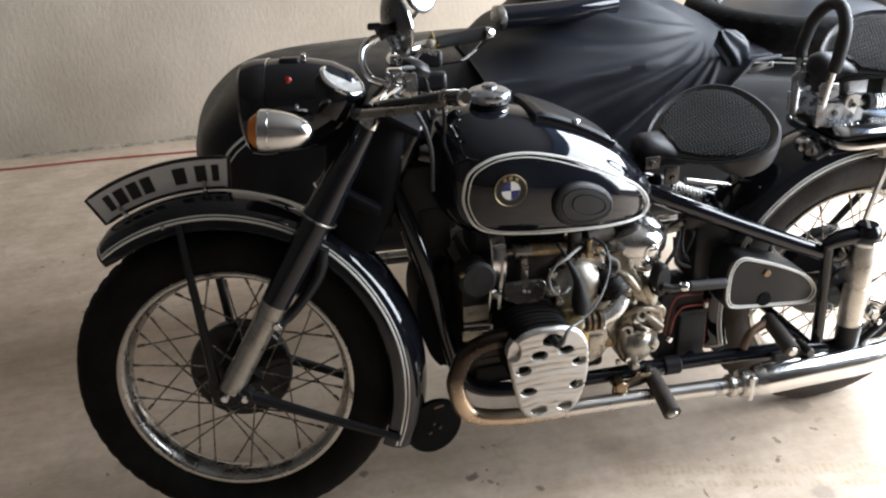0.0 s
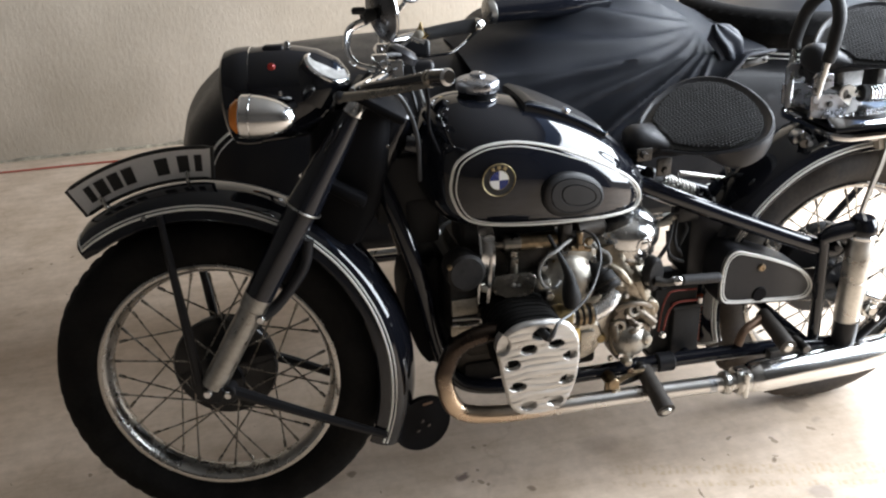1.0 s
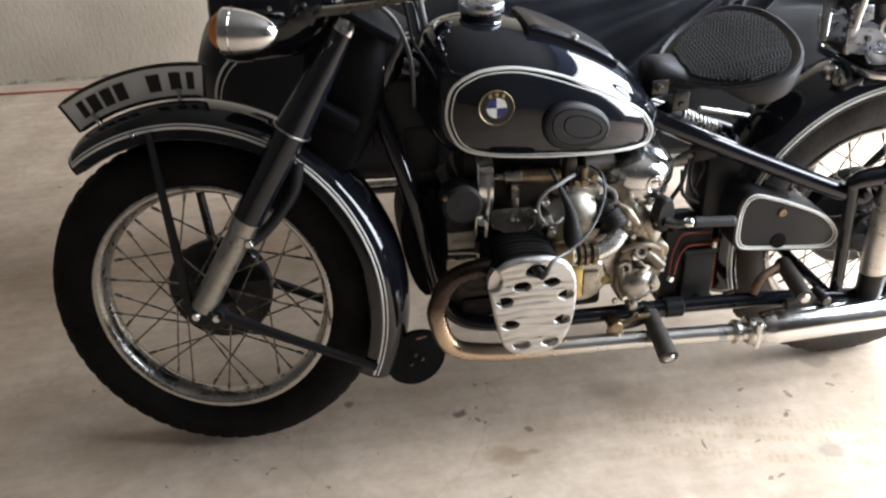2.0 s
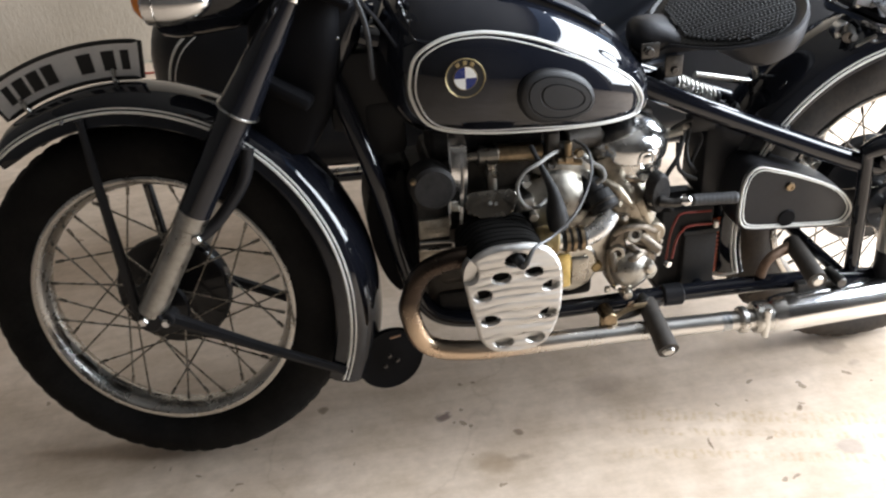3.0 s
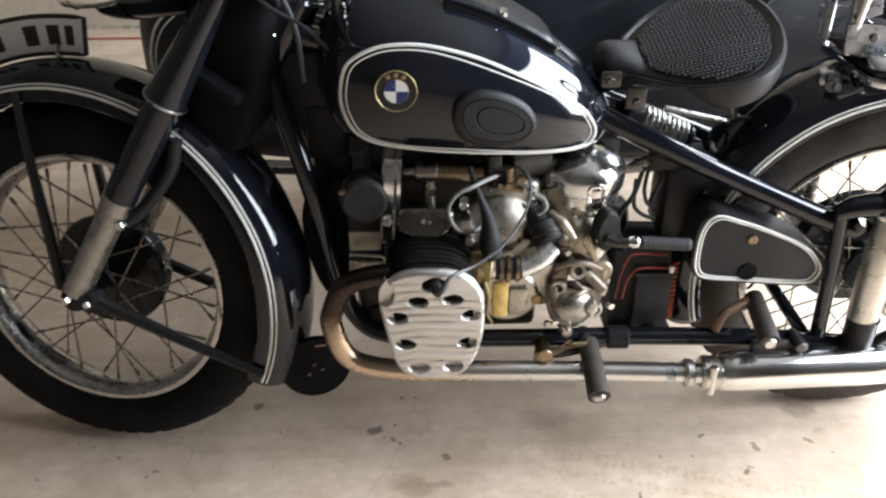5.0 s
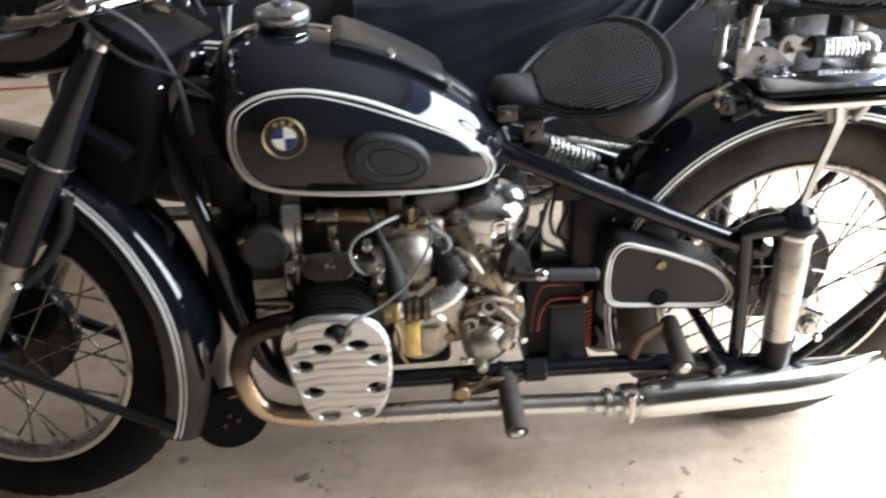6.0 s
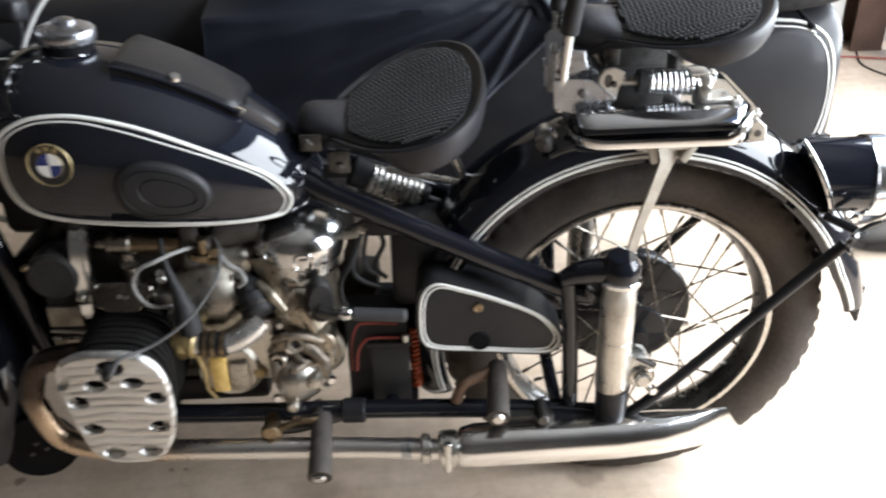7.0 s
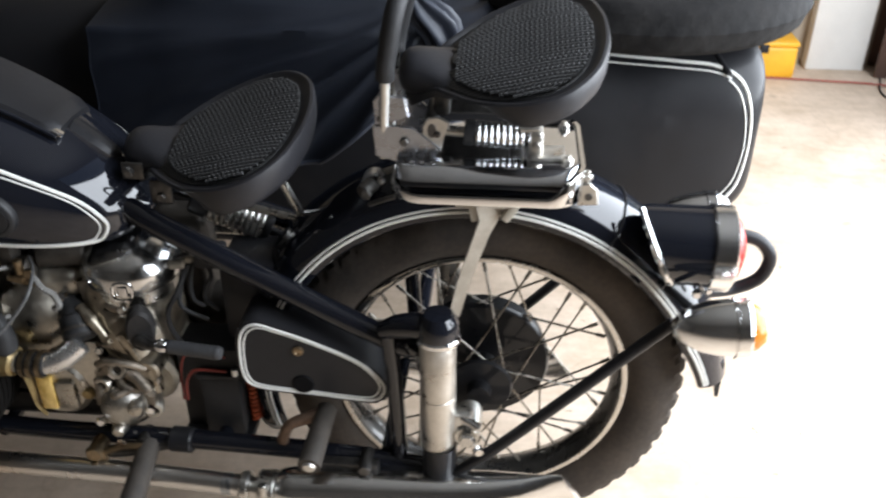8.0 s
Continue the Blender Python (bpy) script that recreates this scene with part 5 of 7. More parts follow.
pieces("pipe_end", [rod((0.575, -0.09, 0.588), (0.612, -0.09, 0.586), 0.0185, segs=18), rod((0.556, -0.09, 0.588), (0.577, -0.09, 0.588), 0.011, segs=12)], POLISH, eng, "grey metal pipe end")
part("carburettor", join(rod((0.700, -0.10, 0.578), (0.735, -0.10, 0.578), 0.020, segs=18), box(0.705, -0.10, 0.598, 0.022, 0.03, 0.05, 0.004), rod((0.73, -0.07, 0.59), (0.80, -0.05, 0.585), 0.026, segs=20)), GRIME, eng, "grimy carburettor body")
pieces("carb_fitting", [rod((0.728, -0.122, 0.566), (0.728, -0.122, 0.606), 0.007, segs=10), hexnut((0.728, -0.122, 0.572), (0, 0, 1), 0.012, 0.010), rod((0.708, -0.124, 0.575), (0.752, -0.124, 0.566), 0.006, segs=10), hexnut((0.745, -0.125, 0.585), (0.2, -1, 0.2), 0.009, 0.008)], BRASS, eng, "brass carburettor fittings")
# rounded bell housing behind the cylinder
bell = lathe([(0.0, 0.016), (0.030, 0.014), (0.056, 0.004), (0.066, -0.012), (0.068, -0.04), (0.068, -0.10)], orient((0.715, -0.105, 0.485), (-0.05, -1, 0.25)) @ Matrix.Diagonal((1.0, 0.98, 1, 1)), 40)
part("bell_housing", join(bell, box(0.735, -0.04, 0.52, 0.12, 0.10, 0.09, 0.025, 3)), BELL, eng, "smooth polished bell housing")
pieces("bell_bolt", [lathe([(0.0, 0.008), (0.007, 0.007), (0.009, 0.0)], orient(p, (0, -1, 0.35)), 14) for p in ((0.655, -0.114, 0.545), (0.705, -0.098, 0.556), (0.772, -0.10, 0.528))], CHROME, eng)
part("intake_pipe", tube([(0.690, -0.155, 0.437), (0.735, -0.155, 0.433), (0.760, -0.154, 0.437), (0.784, -0.149, 0.449), (0.803, -0.136, 0.464)], [0.0172, 0.0172, 0.0172, 0.0178, 0.0182], 18), mat("bright_pipe", (0.80, 0.79, 0.77), 0.24, metal=0.9, bump=0.1, rvar=0.4, var=0.1, scale=20), eng, "bent silver intake pipe")
pieces("pipe_clamp", ([lathe([(0.017, -0.0035), (0.0225, -0.0030), (0.0225, 0.0030), (0.017, 0.0035)], orient((x, -0.155, 0.4345), (1, 0, -0.03)), 20, True) for x in (0.716, 0.728, 0.743)]), BRASS, eng, "tarnished clamp rings")
part("pipe_sleeve", rod((0.705, -0.155, 0.4355), (0.752, -0.1545, 0.4335), 0.0195, segs=20), RUBBER, eng, "black rubber pipe sleeve")
part("pipe_union", join(rod((0.662, -0.15, 0.440), (0.702, -0.155, 0.436), 0.024, segs=20), hexnut((0.675, -0.153, 0.438), (1, 0, -0.1), 0.027, 0.012)), OCHRE, eng, "yellow-stained metal pipe union")
part("pipe_collar", rod((0.801, -0.129, 0.468), (0.789, -0.104, 0.494), 0.0260, 0.0275, 28, 0.004), RUBBER, eng, "black ringed hose collar")
part("collar_ring", lathe([(0.026, -0.003), (0.0292, -0.002), (0.0292, 0.002), (0.026, 0.003)], orient((0.795, -0.119, 0.478), (-0.3, 0.66, 0.7)), 24, True), GRIME, eng)
part("rubber_elbow", tube([(0.790, -0.108, 0.490), (0.785, -0.100, 0.498), (0.774, -0.092, 0.503), (0.758, -0.080, 0.503)], [0.0225, 0.023, 0.021, 0.018], 18), RUBBER, eng, "black rubber elbow")
part("engine_flank", join(rod((0.735, -0.126, 0.358), (0.735, 0.10, 0.358), 0.056, segs=36), box(0.760, -0.05, 0.39, 0.12, 0.14, 0.13, 0.02)), BELL, eng, "cast aluminium clutch housing")
part("yellow_cover", box(0.7205, -0.1295, 0.354, 0.027, 0.010, 0.068, 0.004), YELLOW, eng, "yellow-stained cover plate")
part("pale_cover", box(0.752, -0.1285, 0.350, 0.034, 0.010, 0.058, 0.005), BELL, eng, "pale aluminium cover plate")
part("stained_bracket", tube([(0.690, -0.128, 0.40), (0.699, -0.134, 0.365), (0.697, -0.130, 0.33), (0.708, -0.13, 0.305)], [0.010, 0.008, 0.006, 0.004], 8, flat=0.6), OCHRE, eng, "yellow-stained bracket")
part("oil_plug", lathe([(0.0, 0.010), (0.008, 0.010), (0.012, 0.006), (0.013, 0.0)], orient((0.785, -0.118, 0.350), (0, -1, 0)), 16), OCHRE, eng, "yellowed filler plug")
gear = part("gearbox", join(box(0.845, -0.005, 0.41, 0.13, 0.17, 0.18, 0.03, 3), rod((0.86, -0.095, 0.44), (0.86, 0.1, 0.44), 0.055, segs=32), rod((0.875, -0.09, 0.36), (0.875, 0.1, 0.36), 0.05, segs=32)), DIRTY, bike, "oily cast aluminium gearbox")
part("gear_casting", join(tube([(0.818, -0.065, 0.545), (0.830, -0.080, 0.505), (0.848, -0.088, 0.462), (0.870, -0.086, 0.420)], [0.034, 0.030, 0.037, 0.042], 20), box(0.836, -0.100, 0.478, 0.075, 0.035, 0.016, 0.005, m=Matrix.Rotation(radians(25), 4, 'Y')), box(0.872, -0.112, 0.448, 0.016, 0.03, 0.060, 0.005, m=Matrix.Rotation(radians(-20), 4, 'Y'))), WARMALU, gear, "bright rounded gearbox casting")
part("gearbox_rear", join(box(0.900, 0.085, 0.46, 0.100, 0.10, 0.25, 0.02, 3), rod((0.93, 0.08, 0.40), (0.975, 0.085, 0.39), 0.045, segs=24)), GRIME, gear, "dark oily rear of the gearbox")
part("gear_fin", tube([(0.80, -0.108, 0.515), (0.822, -0.122, 0.500), (0.842, -0.130, 0.475)], [0.008, 0.010, 0.006], 10), WARMALU, gear)
part("gear_band", tube([(0.815, -0.125, 0.415), (0.838, -0.136, 0.430), (0.868, -0.136, 0.428), (0.893, -0.125, 0.410)], 0.0065, 10), CASTBROWN, gear, "cast rib")
part("gear_lug", join(rod((0.893, -0.08, 0.405), (0.893, -0.128, 0.405), 0.022, segs=22), rod((0.903, -0.118, 0.36), (0.898, -0.12, 0.41), 0.010)), WARMALU, gear, "pale cast lug")
sel_out = [(0.812, 0.398), (0.826, 0.417), (0.852, 0.414), (0.895, 0.378), (0.902, 0.352), (0.885, 0.310), (0.862, 0.292), (0.828, 0.288), (0.808, 0.318), (0.806, 0.362)]
sel = part("gear_selector", slab(smooth2(sel_out, 3), -0.128, -0.08, 0.007, 3), CASTBROWN, gear, "oil-stained gear selector cover")
part("selector_dome", lathe([(0.0, 0.034), (0.018, 0.031), (0.033, 0.020), (0.038, 0.006), (0.038, -0.02)], orient((0.848, -0.128, 0.342), (0.1, -1, 0.1)), 32), ALU, sel, "grimy round selector drum")
pieces("selector_knob", [lathe([(0.0, 0.026), (0.010, 0.023), (0.016, 0.012), (0.017, 0.0)], orient((0.872, -0.138, 0.346), (0.3, -1, 0.2)), 22), lathe([(0.0, 0.026), (0.009, 0.022), (0.013, 0.008), (0.012, -0.010)], orient((0.838, -0.135, 0.300), (0, -1, -0.2)), 18)], BELL, sel, "polished selector knobs")
pieces("selector_arm", [rod((0.812, -0.124, 0.386), (0.816, -0.142, 0.345), 0.010, 0.008, 12), rod((0.866, -0.124, 0.405), (0.900, -0.140, 0.376), 0.012, 0.009, 12)], CASTBROWN, sel, "oil-stained selector arms")
pieces("selector_bolt", [lathe([(0.0, 0.008), (0.006, 0.007), (0.008, 0.0)], orient((0.815, -0.155, 0.322), (0.1, -1, 0)), 12), lathe([(0.0, 0.008), (0.006, 0.007), (0.008, 0.0)], orient((0.906, -0.162, 0.360), (0.3, -1, 0)), 12), hexnut((0.843, -0.129, 0.403), (0, -1, 0), 0.010, 0.008)], CHROME, sel)
pieces("selector_boss", [lathe([(0.006, 0.004), (0.008, 0.010), (0.013, 0.010), (0.016, 0.004), (0.017, -0.012)], orient(p, w), 22) for p, w in (((0.851, -0.130, 0.412), (0.1, -1, 0.3)), ((0.822, -0.128, 0.378), (-0.2, -1, 0.1)), ((0.890, -0.118, 0.322), (0.4, -1, 0)))], BELL, sel, "pierced cast boss")
pieces("boss_core", [lathe([(0.0, 0.006), (0.0065, 0.006), (0.0065, -0.004)], orient(p, w), 12) for p, w in (((0.851, -0.130, 0.412), (0.1, -1, 0.3)), ((0.822, -0.128, 0.378), (-0.2, -1, 0.1)), ((0.890, -0.118, 0.322), (0.4, -1, 0)))], GRIME, sel)
pieces("casting_rib", [tube([(x, y + 0.010, z) for x, y, z in p], r * 1.25, 10) for p, r in (([(0.836, -0.122, 0.400), (0.856, -0.146, 0.380), (0.880, -0.140, 0.372)], 0.0065), ([(0.830, -0.138, 0.360), (0.846, -0.160, 0.372), (0.866, -0.150, 0.376)], 0.005), ([(0.822, -0.120, 0.330), (0.828, -0.150, 0.318), (0.838, -0.148, 0.300)], 0.007), ([(0.880, -0.115, 0.318), (0.872, -0.142, 0.318), (0.856, -0.146, 0.308)], 0.006), ([(0.812, -0.108, 0.440), (0.842, -0.128, 0.452), (0.880, -0.118, 0.455)], 0.006), ([(0.822, -0.100, 0.520), (0.850, -0.112, 0.512), (0.880, -0.100, 0.500)], 0.006))], CASTBROWN, gear, "raised cast rib")
pieces("gear_stud", [hexnut(p, (0.2, -1, 0.2), 0.0065, 0.008) for p in ((0.898, -0.130, 0.366), (0.906, -0.118, 0.384), (0.830, -0.134, 0.452), (0.882, -0.124, 0.470), (0.806, -0.128, 0.300), (0.868, -0.110, 0.515))], DULL, gear)
part("copper_nut", hexnut((0.842, -0.158, 0.280), (0, -1, -0.4), 0.008, 0.006), BLUED, sel, "reddish copper nut")
# air filter
AF = orient((0.858, -0.032, 0.504), (0.06, -0.03, 1))
af = part("air_filter", lathe([(0.072, 0.035), (0.0775, 0.038), (0.079, 0.043), (0.079, 0.057)] + [(0.079 * math.cos(radians(a)), 0.058 + 0.048 * math.sin(radians(a))) for a in range(6, 91, 7)], AF, 56), DOME, bike, "chromed domed air filter")
part("filter_base", lathe([(0.0, -0.02), (0.030, -0.018), (0.036, 0.0), (0.062, 0.006), (0.073, 0.014), (0.073, 0.034), (0.068, 0.036)], AF, 40), DULL, af, "dull metal filter base")
pieces("filter_clip", [tube([(0.864, -0.112, 0.561), (0.864, -0.114, 0.537), (0.888, -0.112, 0.537), (0.888, -0.110, 0.561)], 0.0022, 6, closed=True), box(0.876, -0.111, 0.549, 0.016, 0.005, 0.018, 0.002)], CHROME, af, "bright clip on the filter")
part("filter_neck", rod((0.84, -0.04, 0.47), (0.868, -0.038, 0.51), 0.034, segs=20), WARMALU, af)


def head_mesh(sd, out, rings, around):
    """Polished head: wavy cast grooves and deep wells, blackened inside as shade, sunk into a rounded face."""
    y_face, y_back = 0.262, 0.250
    cx, cz = 0.600, 0.396
    seg = [math.dist(p, q) for p, q in zip(out, out[1:] + out[:1])]
    run = np.concatenate(([0], np.cumsum(seg)))
    at = np.linspace(0, run[-1], around, endpoint=False)
    ox = np.interp(at, run, [p[0] for p in out] + [out[0][0]])
    oz = np.interp(at, run, [p[1] for p in out] + [out[0][1]])
    wells = [(0.601, 0.473, 0.0175, 0.0125), (0.575, 0.442, 0.0145, 0.0100), (0.630, 0.446, 0.0140, 0.0095), (0.543, 0.412, 0.0140, 0.0110), (0.659, 0.415, 0.0130, 0.0095), (0.554, 0.361, 0.0145, 0.0095), (0.654, 0.361, 0.0135, 0.0090), (0.576, 0.313, 0.0145, 0.0100), (0.632, 0.314, 0.0140, 0.0100), (0.521, 0.456, 0.0150, 0.0210)]

    def depth(x, z, k):
        w = z + 0.0022 * math.sin(x * 48 + 1.3) + 0.004 * noise.noise(Vector((x * 22, z * 9, 3.0))) + 0.10 * (x - cx) * 0.12
        amp = 0.0013 * (1.0 - 0.65 * max(0.0, min(1.0, (z - 0.455) / 0.03))) * (0.75 + 0.5 * noise.noise(Vector((x * 30, z * 30, 9.0))))
        h = amp * (1 - 2 * abs(math.sin(math.pi * w / 0.0150)) ** 0.6) * -1
        e = max(0.0, (k - 0.93) / 0.07)
        h -= 0.006 * e * e
        h -= 0.05 * (x - cx) ** 2 / 0.1
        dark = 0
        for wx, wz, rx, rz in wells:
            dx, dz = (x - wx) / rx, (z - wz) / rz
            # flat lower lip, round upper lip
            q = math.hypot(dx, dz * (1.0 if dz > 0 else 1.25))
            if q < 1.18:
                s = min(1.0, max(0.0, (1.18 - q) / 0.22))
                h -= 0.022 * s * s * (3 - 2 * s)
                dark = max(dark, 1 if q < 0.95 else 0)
        return h, dark

    bm = bmesh.new()
    prev, well_shade = None, {}
    mid = bm.verts.new((cx, sd * (y_face + depth(cx, cz, 0)[0]), cz))
    grid = []
    for i in range(1, rings + 1):
        k = i / rings
        row = []
        for x0, z0 in zip(ox, oz):
            x, z = cx + (float(x0) - cx) * k, cz + (float(z0) - cz) * k
            h, d = depth(x, z, k)
            v = bm.verts.new((x, sd * (y_face + h), z))
            well_shade[v] = d
            row.append(v)
        grid.append(row)
    grid.append([bm.verts.new((float(x), sd * y_back, float(z))) for x, z in zip(ox, oz)])
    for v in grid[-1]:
        well_shade[v] = 0
    for j in range(around):
        bm.faces.new((mid, grid[0][j], grid[0][(j + 1) % around]))
    for a, b in zip(grid, grid[1:]):
        for j in range(around):
            quad = (a[j], a[(j + 1) % around], b[(j + 1) % around], b[j])
            f = bm.faces.new(quad)
            # faces inside a well turn matt black, its shade put into the colour
            f.material_index = 1 if sum(well_shade[v] for v in quad) >= 3 else 0
    bm.faces.new(grid[-1])
    return bm


def cylinder(sd):
    out = smooth2([(0.520, 0.470), (0.548, 0.495), (0.592, 0.501), (0.645, 0.492), (0.672, 0.464), (0.681, 0.424), (0.677, 0.359), (0.658, 0.309), (0.630, 0.290), (0.568, 0.292), (0.541, 0.314), (0.528, 0.361), (0.519, 0.408), (0.514, 0.440)], 4)

    def scaled(k):
        return [(0.6 + (x - 0.6) * k, 0.400 + (z - 0.396) * k) for x, z in out]

    b = part("cylinder", slab(scaled(0.78), sd * 0.09, sd * 0.251, 0.0), FINS, bike, "black finned cast iron cylinder", angle=30)
    pieces("fin", [slab(scaled(0.865 + 0.008 * math.sin(i * 2.1)), sd * (0.108 + i * 0.0142), sd * (0.1185 + i * 0.0142), 0.0015, 1) for i in range(10)], FINS, b)
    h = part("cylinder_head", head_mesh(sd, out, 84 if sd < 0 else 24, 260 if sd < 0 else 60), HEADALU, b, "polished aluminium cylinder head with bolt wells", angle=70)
    # second material: matt black as the shade inside the wells
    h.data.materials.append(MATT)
    pieces("head_bolt", [lathe([(0, 0.008), (0.0045, 0.008), (0.0055, 0.0)], orient((x, sd * 0.238, z), (0, sd, 0)), 6) for x, z in ((0.575, 0.442), (0.630, 0.446), (0.659, 0.415), (0.654, 0.361), (0.632, 0.314))], STEEL, h, "dark sunken head bolt")
    P = orient((0.601, sd * 0.245, 0.474), (0.10, sd, 0.05))
    part("spark_plug", lathe([(0.0, 0.045), (0.006, 0.043), (0.0085, 0.034), (0.0095, 0.010), (0.009, 0.0)], P, 16), RUBBER, h, "black spark plug cap")
    return b


cyl = cylinder(-1)
cylinder(1)
part("plug_lead", tube([(0.601, -0.268, 0.478), (0.610, -0.285, 0.479), (0.627, -0.275, 0.500), (0.664, -0.250, 0.502), (0.706, -0.225, 0.519), (0.736, -0.195, 0.541), (0.756, -0.165, 0.570), (0.757, -0.135, 0.595), (0.741, -0.110, 0.603)], [0.0055, 0.005, 0.0032, 0.0026, 0.0026, 0.0026, 0.0026, 0.0026, 0.0026], 8), LEAD, cyl, "grey ignition lead")
part("lead_boot", join(tube([(0.664, -0.115, 0.605), (0.675, -0.145, 0.577), (0.688, -0.16, 0.545), (0.694, -0.165, 0.52)], [0.004, 0.0045, 0.009, 0.013], 12), lathe([(0.010, 0.050), (0.013, 0.038), (0.0175, 0.020), (0.0195, 0.002), (0.017, -0.016), (0.010, -0.022), (0.0, -0.023)], orient((0.698, -0.165, 0.484), (-0.12, 0.1, 1)), 20)), RUBBER, eng, "black rubber lead boot")
part("breather_hose", tube([(0.715, -0.115, 0.590), (0.690, -0.14, 0.594), (0.664, -0.16, 0.591), (0.641, -0.165, 0.582), (0.628, -0.165, 0.560), (0.631, -0.165, 0.535), (0.645, -0.16, 0.514), (0.668, -0.145, 0.502), (0.690, -0.12, 0.500)], 0.0034, 8), CERAMIC, eng, "grey ribbed hose loop")
hose_path = spline([(0.752, -0.13, 0.580), (0.768, -0.14, 0.568), (0.782, -0.14, 0.557), (0.787, -0.14, 0.540), (0.776, -0.135, 0.529)], 8)
part("fuel_line", tube([p for p in hose_path], [0.0042 if i % 2 else 0.0056 for i in range(len(hose_path))], 8, smooth=False), CERAMIC, eng, "grey ribbed fuel hose")

# exhaust
for sd in (-1, 1):
    ex = part("exhaust_pipe", tube([(0.57, 0.185 * sd, 0.446), (0.51, 0.185 * sd, 0.446), (0.459, 0.178 * sd, 0.424), (0.434, 0.172 * sd, 0.374), (0.4295, 0.168 * sd, 0.332), (0.458, 0.167 * sd, 0.262), (0.545, 0.170 * sd, 0.237), (0.68, 0.172 * sd, 0.232), (0.87, 0.174 * sd, 0.226), (1.00, 0.181 * sd, 0.224), (1.08, 0.19 * sd, 0.225)], 0.0185, 20), PIPE, bike, "exhaust pipe, burnt brown at the bend, silver behind")
    part("heat_mark", rod((1.015, 0.1825 * sd, 0.2242), (1.032, 0.1842 * sd, 0.2244), 0.0189, segs=20, round_end=0.0002), BLUEMARK, ex, "bluish stain on the pipe")
    pieces("exhaust_clamp", [rod((1.045, 0.19 * sd, 0.228), (1.062, 0.19 * sd, 0.227), 0.026, segs=24), rod((1.075, 0.19 * sd, 0.227), (1.108, 0.19 * sd, 0.227), 0.031, segs=24), rod((1.09, 0.215 * sd, 0.20), (1.09, 0.215 * sd, 0.26), 0.007)], DULL, ex, "dull exhaust clamp")
    msec = []
    for x, yc, z, ry, rz in ((1.106, 0.190, 0.228, 0.026, 0.026), (1.114, 0.1895, 0.2285, 0.0335, 0.0335), (1.135, 0.188, 0.2285, 0.0365, 0.0365), (1.25, 0.181, 0.226, 0.0375, 0.0375), (1.38, 0.173, 0.222, 0.038, 0.038),
                             (1.45, 0.168, 0.2215, 0.035, 0.038), (1.50, 0.164, 0.222, 0.026, 0.0375), (1.54, 0.161, 0.223, 0.015, 0.037), (1.565, 0.159, 0.2235, 0.0095, 0.037), (1.588, 0.158, 0.2235, 0.0075, 0.0375)):
        lean = 0.024 * max(0.0, (x - 1.50) / 0.088)
        msec.append([Vector((x - lean * math.sin(t), (yc + ry * math.cos(t)) * sd, z + rz * math.sin(t))) for t in np.linspace(0, 2 * math.pi, 28, endpoint=False)])
    part("muffler", loft(msec), SILVER, ex, "chromed fishtail muffler")
    pieces("muffler_hanger", [box(1.22, 0.165 * sd, 0.262, 0.10, 0.02, 0.025, 0.004), rod((1.25, 0.14 * sd, 0.275), (1.25, 0.19 * sd, 0.275), 0.010)], STEEL, ex)
    # clip and footpegs
    part("pipe_bracket", join(box(0.798, 0.165 * sd, 0.242, 0.034, 0.012, 0.052, 0.004), rod((0.798, 0.13 * sd, 0.262), (0.798, 0.176 * sd, 0.262), 0.014), hexnut((0.797, 0.172 * sd, 0.240), (0, sd, 0), 0.009, 0.008), tube([(0.812, 0.165 * sd, 0.262), (0.845, 0.16 * sd, 0.272), (0.885, 0.155 * sd, 0.270)], 0.006, 8)), BRASS, ex, "tarnished pipe bracket")
    pg = part("footpeg", tube([(0.881, 0.140 * sd, 0.264), (0.882, 0.195 * sd, 0.248), (0.883, 0.250 * sd, 0.230)], [0.0175, 0.0185, 0.0200], 18), PEG, bike, "worn brown rubber footpeg")
    part("peg_end", lathe([(0.0, 0.004), (0.010, 0.004), (0.012, 0.0)], orient((0.882, 0.252 * sd, 0.231), (0, sd, -0.5)), 20), DULL, pg, "bright peg end")
    pieces("peg_arm", [tube([(0.93, 0.135 * sd, 0.268), (0.90, 0.14 * sd, 0.26), (0.84, 0.15 * sd, 0.252), (0.80, 0.15 * sd, 0.25)], 0.010, 10), rod((0.875, 0.115 * sd, 0.272), (0.873, 0.152 * sd, 0.270), 0.012)], STEEL, pg)
    rp = part("rear_footpeg", tube([(1.180, 0.112 * sd, 0.334), (1.176, 0.17 * sd, 0.327), (1.172, 0.226 * sd, 0.317)], [0.0165, 0.0175, 0.0185], 16), PEG, bike, "worn brown rubber rear footpeg")
    part("peg_end", lathe([(0.0, 0.004), (0.009, 0.004), (0.011, 0.0)], orient((1.172, 0.226 * sd, 0.317), (-0.05, sd, -0.2)), 20), DULL, rp, "bright peg end")
    part("peg_arm", tube([(1.108, 0.14 * sd, 0.285), (1.124, 0.138 * sd, 0.320), (1.178, 0.122 * sd, 0.334)], [0.010, 0.009, 0.012], 10), RUSTY, rp, "rusty peg arm")
